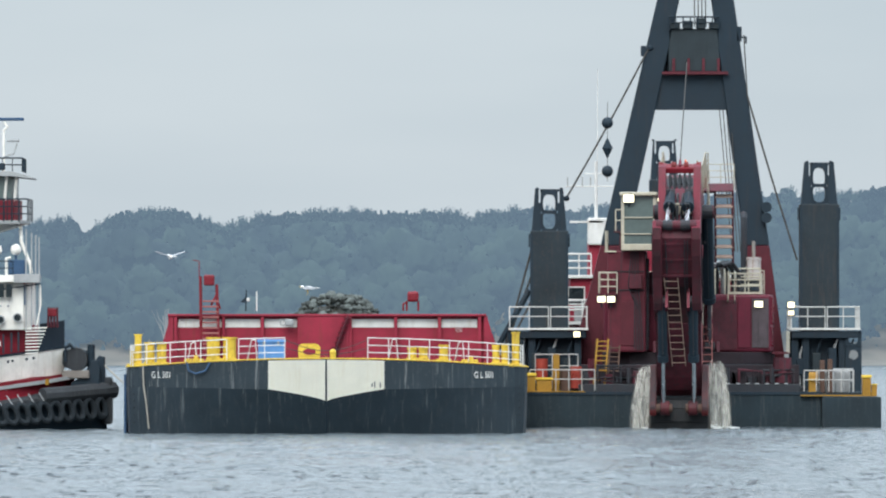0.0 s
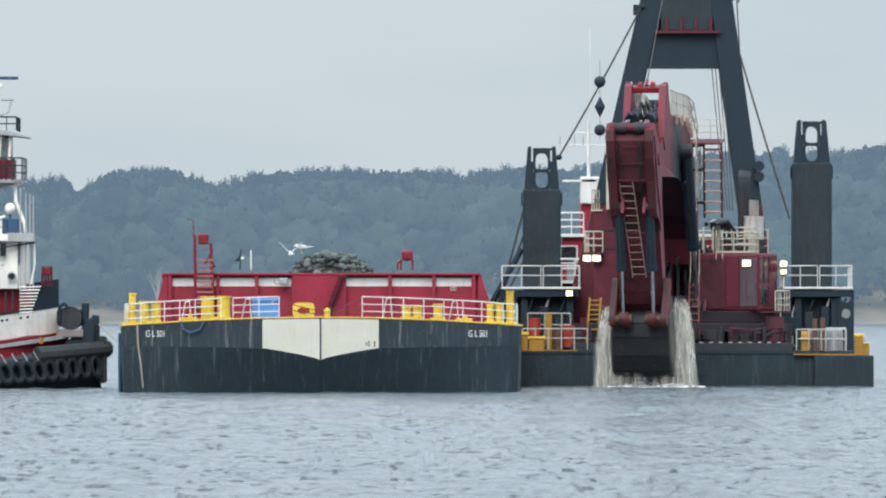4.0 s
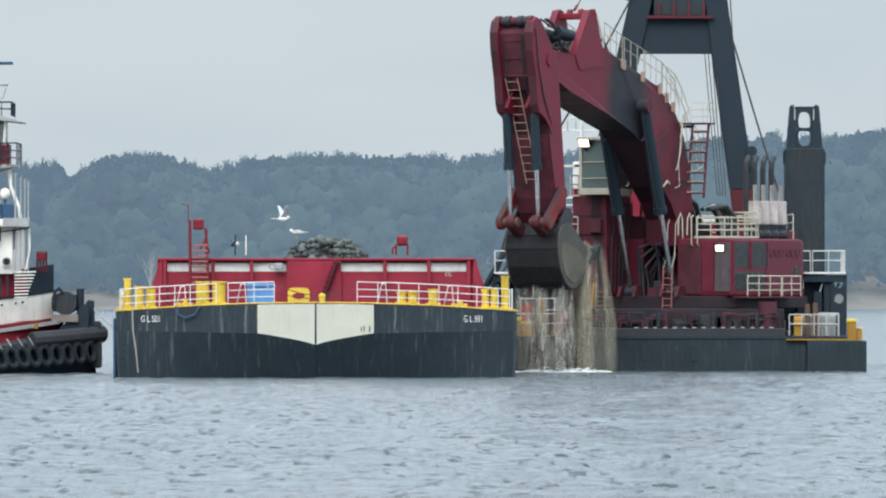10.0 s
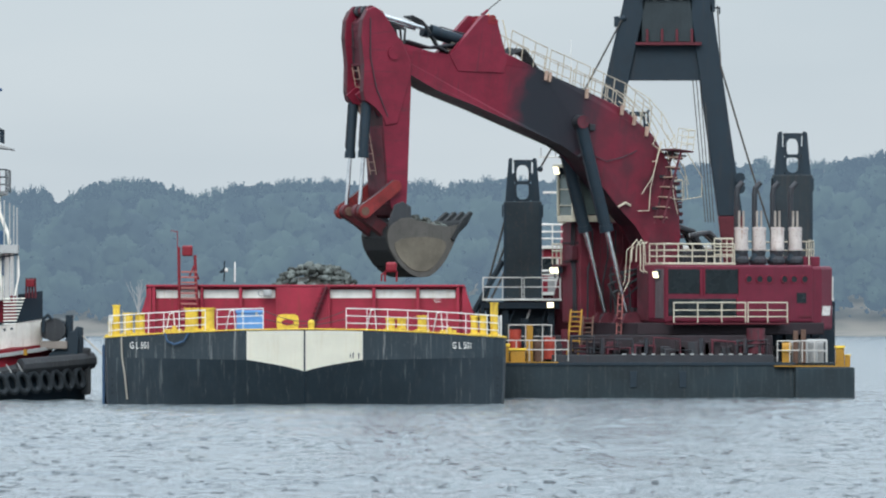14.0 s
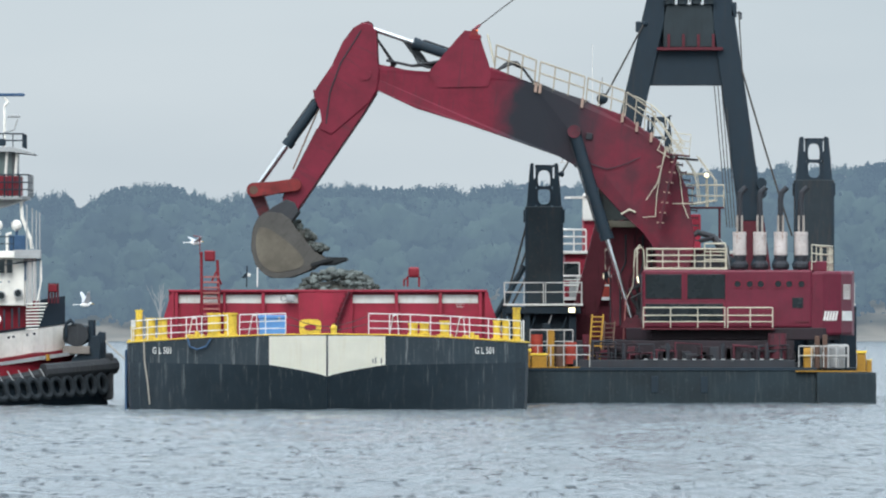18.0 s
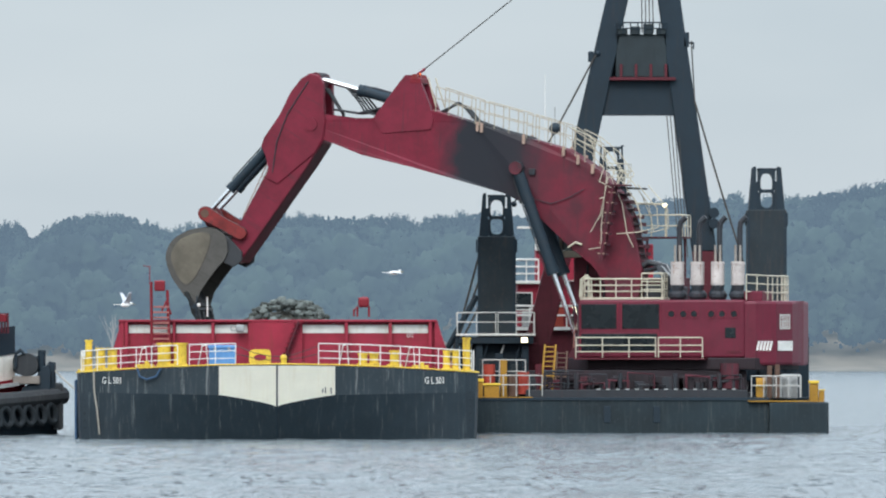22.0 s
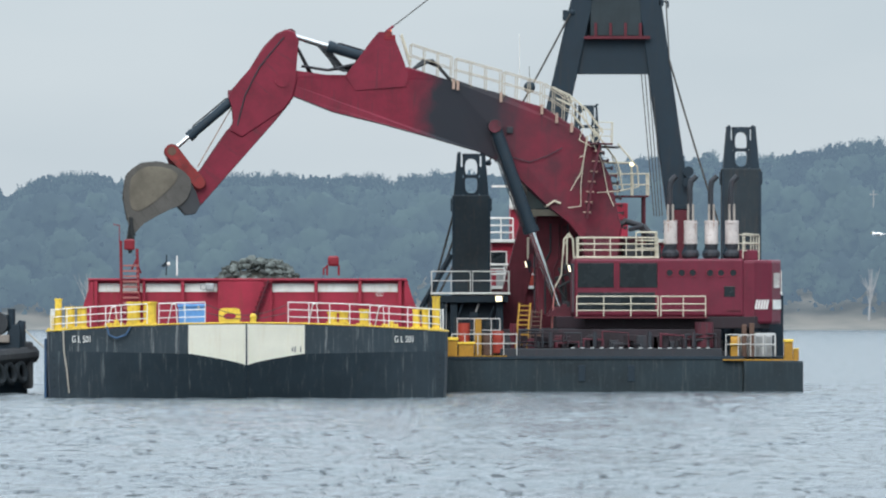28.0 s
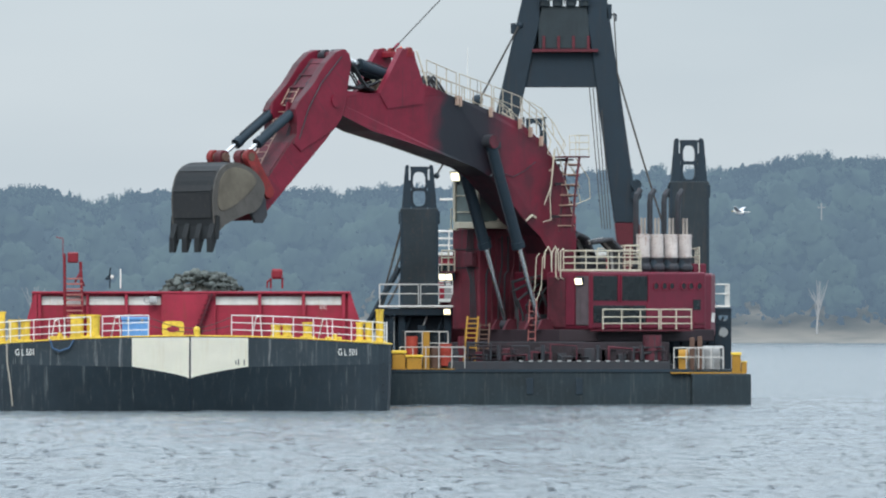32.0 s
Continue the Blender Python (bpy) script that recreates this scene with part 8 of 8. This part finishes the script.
def falling_water(arm):
    """The water hangs upright below the bucket, goes with it, and sinks away when the bucket has run dry."""
    def rows(local, lat, dry, last, early=0.0):
        out = []
        for t in TIMES:
            if t <= last + 3:
                p = turn((arm[t]["pin"][0] + local[0], arm[t]["pin"][1] + local[1]), arm[t]["pin"], -arm[t]["c"])
                w = place_of(t, p, lat)
                keep = w.xy
            sink = max(0.0, t - dry) / (last - dry)
            w = Vector((keep.x, keep.y, w.z + max(0.0, early * (1 - t / 3.0)) - min(1.0, sink) ** 2 * 12.0))
            out.append((t, Matrix.Translation(w) @ Matrix.Rotation(radians(-glide(SLEW, min(t, last))), 4, "Z")))
        return out
    walk(sheet_fall, rows((-0.9, -2.15), 0.0, 10.0, 11.5))
    walk(side_falls[0], rows((-0.2, 0.0), -1.5, 5.0, 7.2, 1.1))
    walk(side_falls[1], rows((-0.2, 0.3), 1.6, 4.5, 6.5, 1.0))
    walk(lip_fall, rows((-2.7, -0.15), 0.8, 12.5, 14.5))
    patch = []
    for t in TIMES:
        w = place_of(min(t, 12.5), (arm[min(t, 12.5)]["pin"][0] - 1.0, 0.0), 0.3)
        patch.append((t, Matrix.Translation((w.x, w.y, WATER_Z + 0.03 - 0.6 * max(0.0, min(1.0, (t - 10.5) / 2.0))))))
    walk(foam, patch)
    out = []
    for t in TIMES:
        w = place_of(t, arm[t]["pin"])
        out.append((t, Matrix.Translation((w.x, w.y, w.z - 0.5 - (0 if 29 <= t <= 31.6 else 4.0)))))
    walk(drip, out)


def bucket_loads(arm):
    """Rock rides in the bucket, then slides out into the hopper as the bucket opens."""
    for ob, local, out, seconds in ((load_b, (-1.9, -0.75), 18.4, 2.0), (load_a, (-0.9, -1.0), 19.2, 2.2)):
        rows, left = [], None
        for t in TIMES:
            p = turn((arm[t]["pin"][0] + local[0], arm[t]["pin"][1] + local[1]), arm[t]["pin"], -arm[t]["c"])
            w = place_of(t, p)
            if t >= out:
                left = left or w.copy()
                u = min(1.0, (t - out) / seconds)
                w = Vector((left.x + 0.9 * u, left.y, left.z - u * u * (left.z - 2.9)))
            rows.append((t, Matrix.Translation(w) @ Matrix.Rotation(radians(-90 - glide(SLEW, min(t, out))), 4, "Z")))
        walk(ob, rows)


def pendant_rows(arm):
    low, up = [], []
    head = Vector(GANTRY_HEAD)
    for t in TIMES:
        tip = place_of(t, (arm[t]["apex"][0] - 0.35, arm[t]["apex"][1] + 0.05))
        d = (head - tip).to_track_quat("X", "Z").to_matrix().to_4x4()
        e = (tip - head).to_track_quat("X", "Z").to_matrix().to_4x4()
        low.append((t, Matrix.Translation(tip) @ d))
        up.append((t, Matrix.Translation(head) @ e))
    walk(pendant_low, low)
    walk(pendant_up, up)


GULL_A = [(0, -12, 7.5), (1, -9.98, 6.44), (3, -6.49, 5.84), (5.5, -6.99, 5.86), (6, -7.04, 5.64), (7, -8.06, 5.54), (8, -11.4, 5.17), (9.5, -23.09, 8.95), (16, -23.9, 8.76), (17, -15.23, 4.3), (18, -15.55, 4.32), (19, -11.2, 7.83),
          (20, -13.26, 6.74), (21, -13.58, 5.62), (22, -11.67, 5.64), (23, -8.58, 6.26), (24, -6.49, 6.39), (25.5, -19.78, 10.37), (32, -50, 14)]
GULL_B = [(0, -60, 14), (8.5, -24, 9.0), (10, -6.39, 6.7), (12, -23.52, 9.69), (17, -16.59, 9.99), (18, -10.65, 7.04), (20, -7.33, 5.51), (21, -3.86, 6.28), (22, 0.15, 7.04), (23, 4.21, 7.64), (24, 10.82, 9.49), (25.5, 26.12, 12.81), (32, 60, 18)]
GULL_C = [(0, 70, 14), (22, 36, 12.6), (24, 32.5, 10.81), (25.5, 30.5, 8.96), (28, 25.43, 7.34), (29, 24.17, 7.62), (30, 22.27, 8.04), (31, 21.4, 8.76), (32, 21.15, 9.07)]


def gulls_fly():
    for (g, wings), path, y in zip(flyers, (GULL_A, GULL_B, GULL_C), (418.0, 416.0, 470.0)):
        xs, zs = [(t, x) for t, x, z in path], [(t, z) for t, x, z in path]
        rows, last = [], 180.0
        for t in TIMES:
            dx = glide(xs, min(32, t + 0.2)) - glide(xs, max(0, t - 0.2))
            yaw = 25.0 if dx > 0 else 155.0
            last += max(-70.0, min(70.0, yaw - last))
            rows.append((t, pose(glide(xs, t), y, glide(zs, t), 0, 0, last)))
        walk(g, rows)
        for k, w in enumerate(wings):
            s = -1 if k == 0 else 1
            walk(w, [(i * 0.25, pose(0, 0, 0.03, s * (22 + 30 * math.sin(i * 1.9 + y)), 0, 0)) for i in range(129)])
    g, _ = sitting
    d = [(t, -6.12 + v) for t, v in DRIFT]
    walk(g, [(t, pose(glide(d, t) + (0.4 if 10 < t < 24.5 else 0.0), 430.0 + (6.0 if 10 < t < 24.5 else 0.0), 3.4 if 10 < t < 24.5 or t > 26 else 6.2, 0, 0, 160)) for t in TIMES])


def motions():
    arm = {t: arm_at(t) for t in TIMES}
    walk(excavator, [(t, pose(AXIS[0], AXIS[1], 0, 0, 0, -90 - glide(SLEW, t))) for t in TIMES])
    walk(boom, [(t, plane_pose(FOOT, arm[t]["b"])) for t in TIMES])
    walk(stick, [(t, plane_pose(arm[t]["hinge"], arm[t]["s"])) for t in TIMES])
    walk(bucket, [(t, plane_pose(arm[t]["pin"], -arm[t]["c"])) for t in TIMES])
    for rams, a, b in ((boom_rams, "boom_pin", None), (stick_rams, "stick_pin", "top"), (bucket_rams, "knee", "knuckle")):
        for barrel, rod, y in rams:
            ends = {t: (arm[t][a], arm[t][b] if b else BOOM_CYL_BASE) for t in TIMES}
            walk(barrel, [(t, plane_pose(p, heading(p, q), y)) for t, (p, q) in ends.items()])
            walk(rod, [(t, plane_pose(q, heading(q, p), y)) for t, (p, q) in ends.items()])
    for ob in links:
        walk(ob, [(t, plane_pose(arm[t]["idler"], heading(arm[t]["idler"], arm[t]["knuckle"]))) for t in TIMES])
    for ob in link_arms:
        walk(ob, [(t, plane_pose(arm[t]["knuckle"], heading(arm[t]["knuckle"], arm[t]["ear"]))) for t in TIMES])
    for ob in AFLOAT:
        p = ob.location.copy()
        r = ob.rotation_euler.copy()
        walk(ob, [(t, Matrix.Translation((p.x + d, p.y, p.z)) @ r.to_matrix().to_4x4()) for t, d in DRIFT])
    falling_water(arm)
    bucket_loads(arm)
    pendant_rows(arm)
    gulls_fly()


motions()
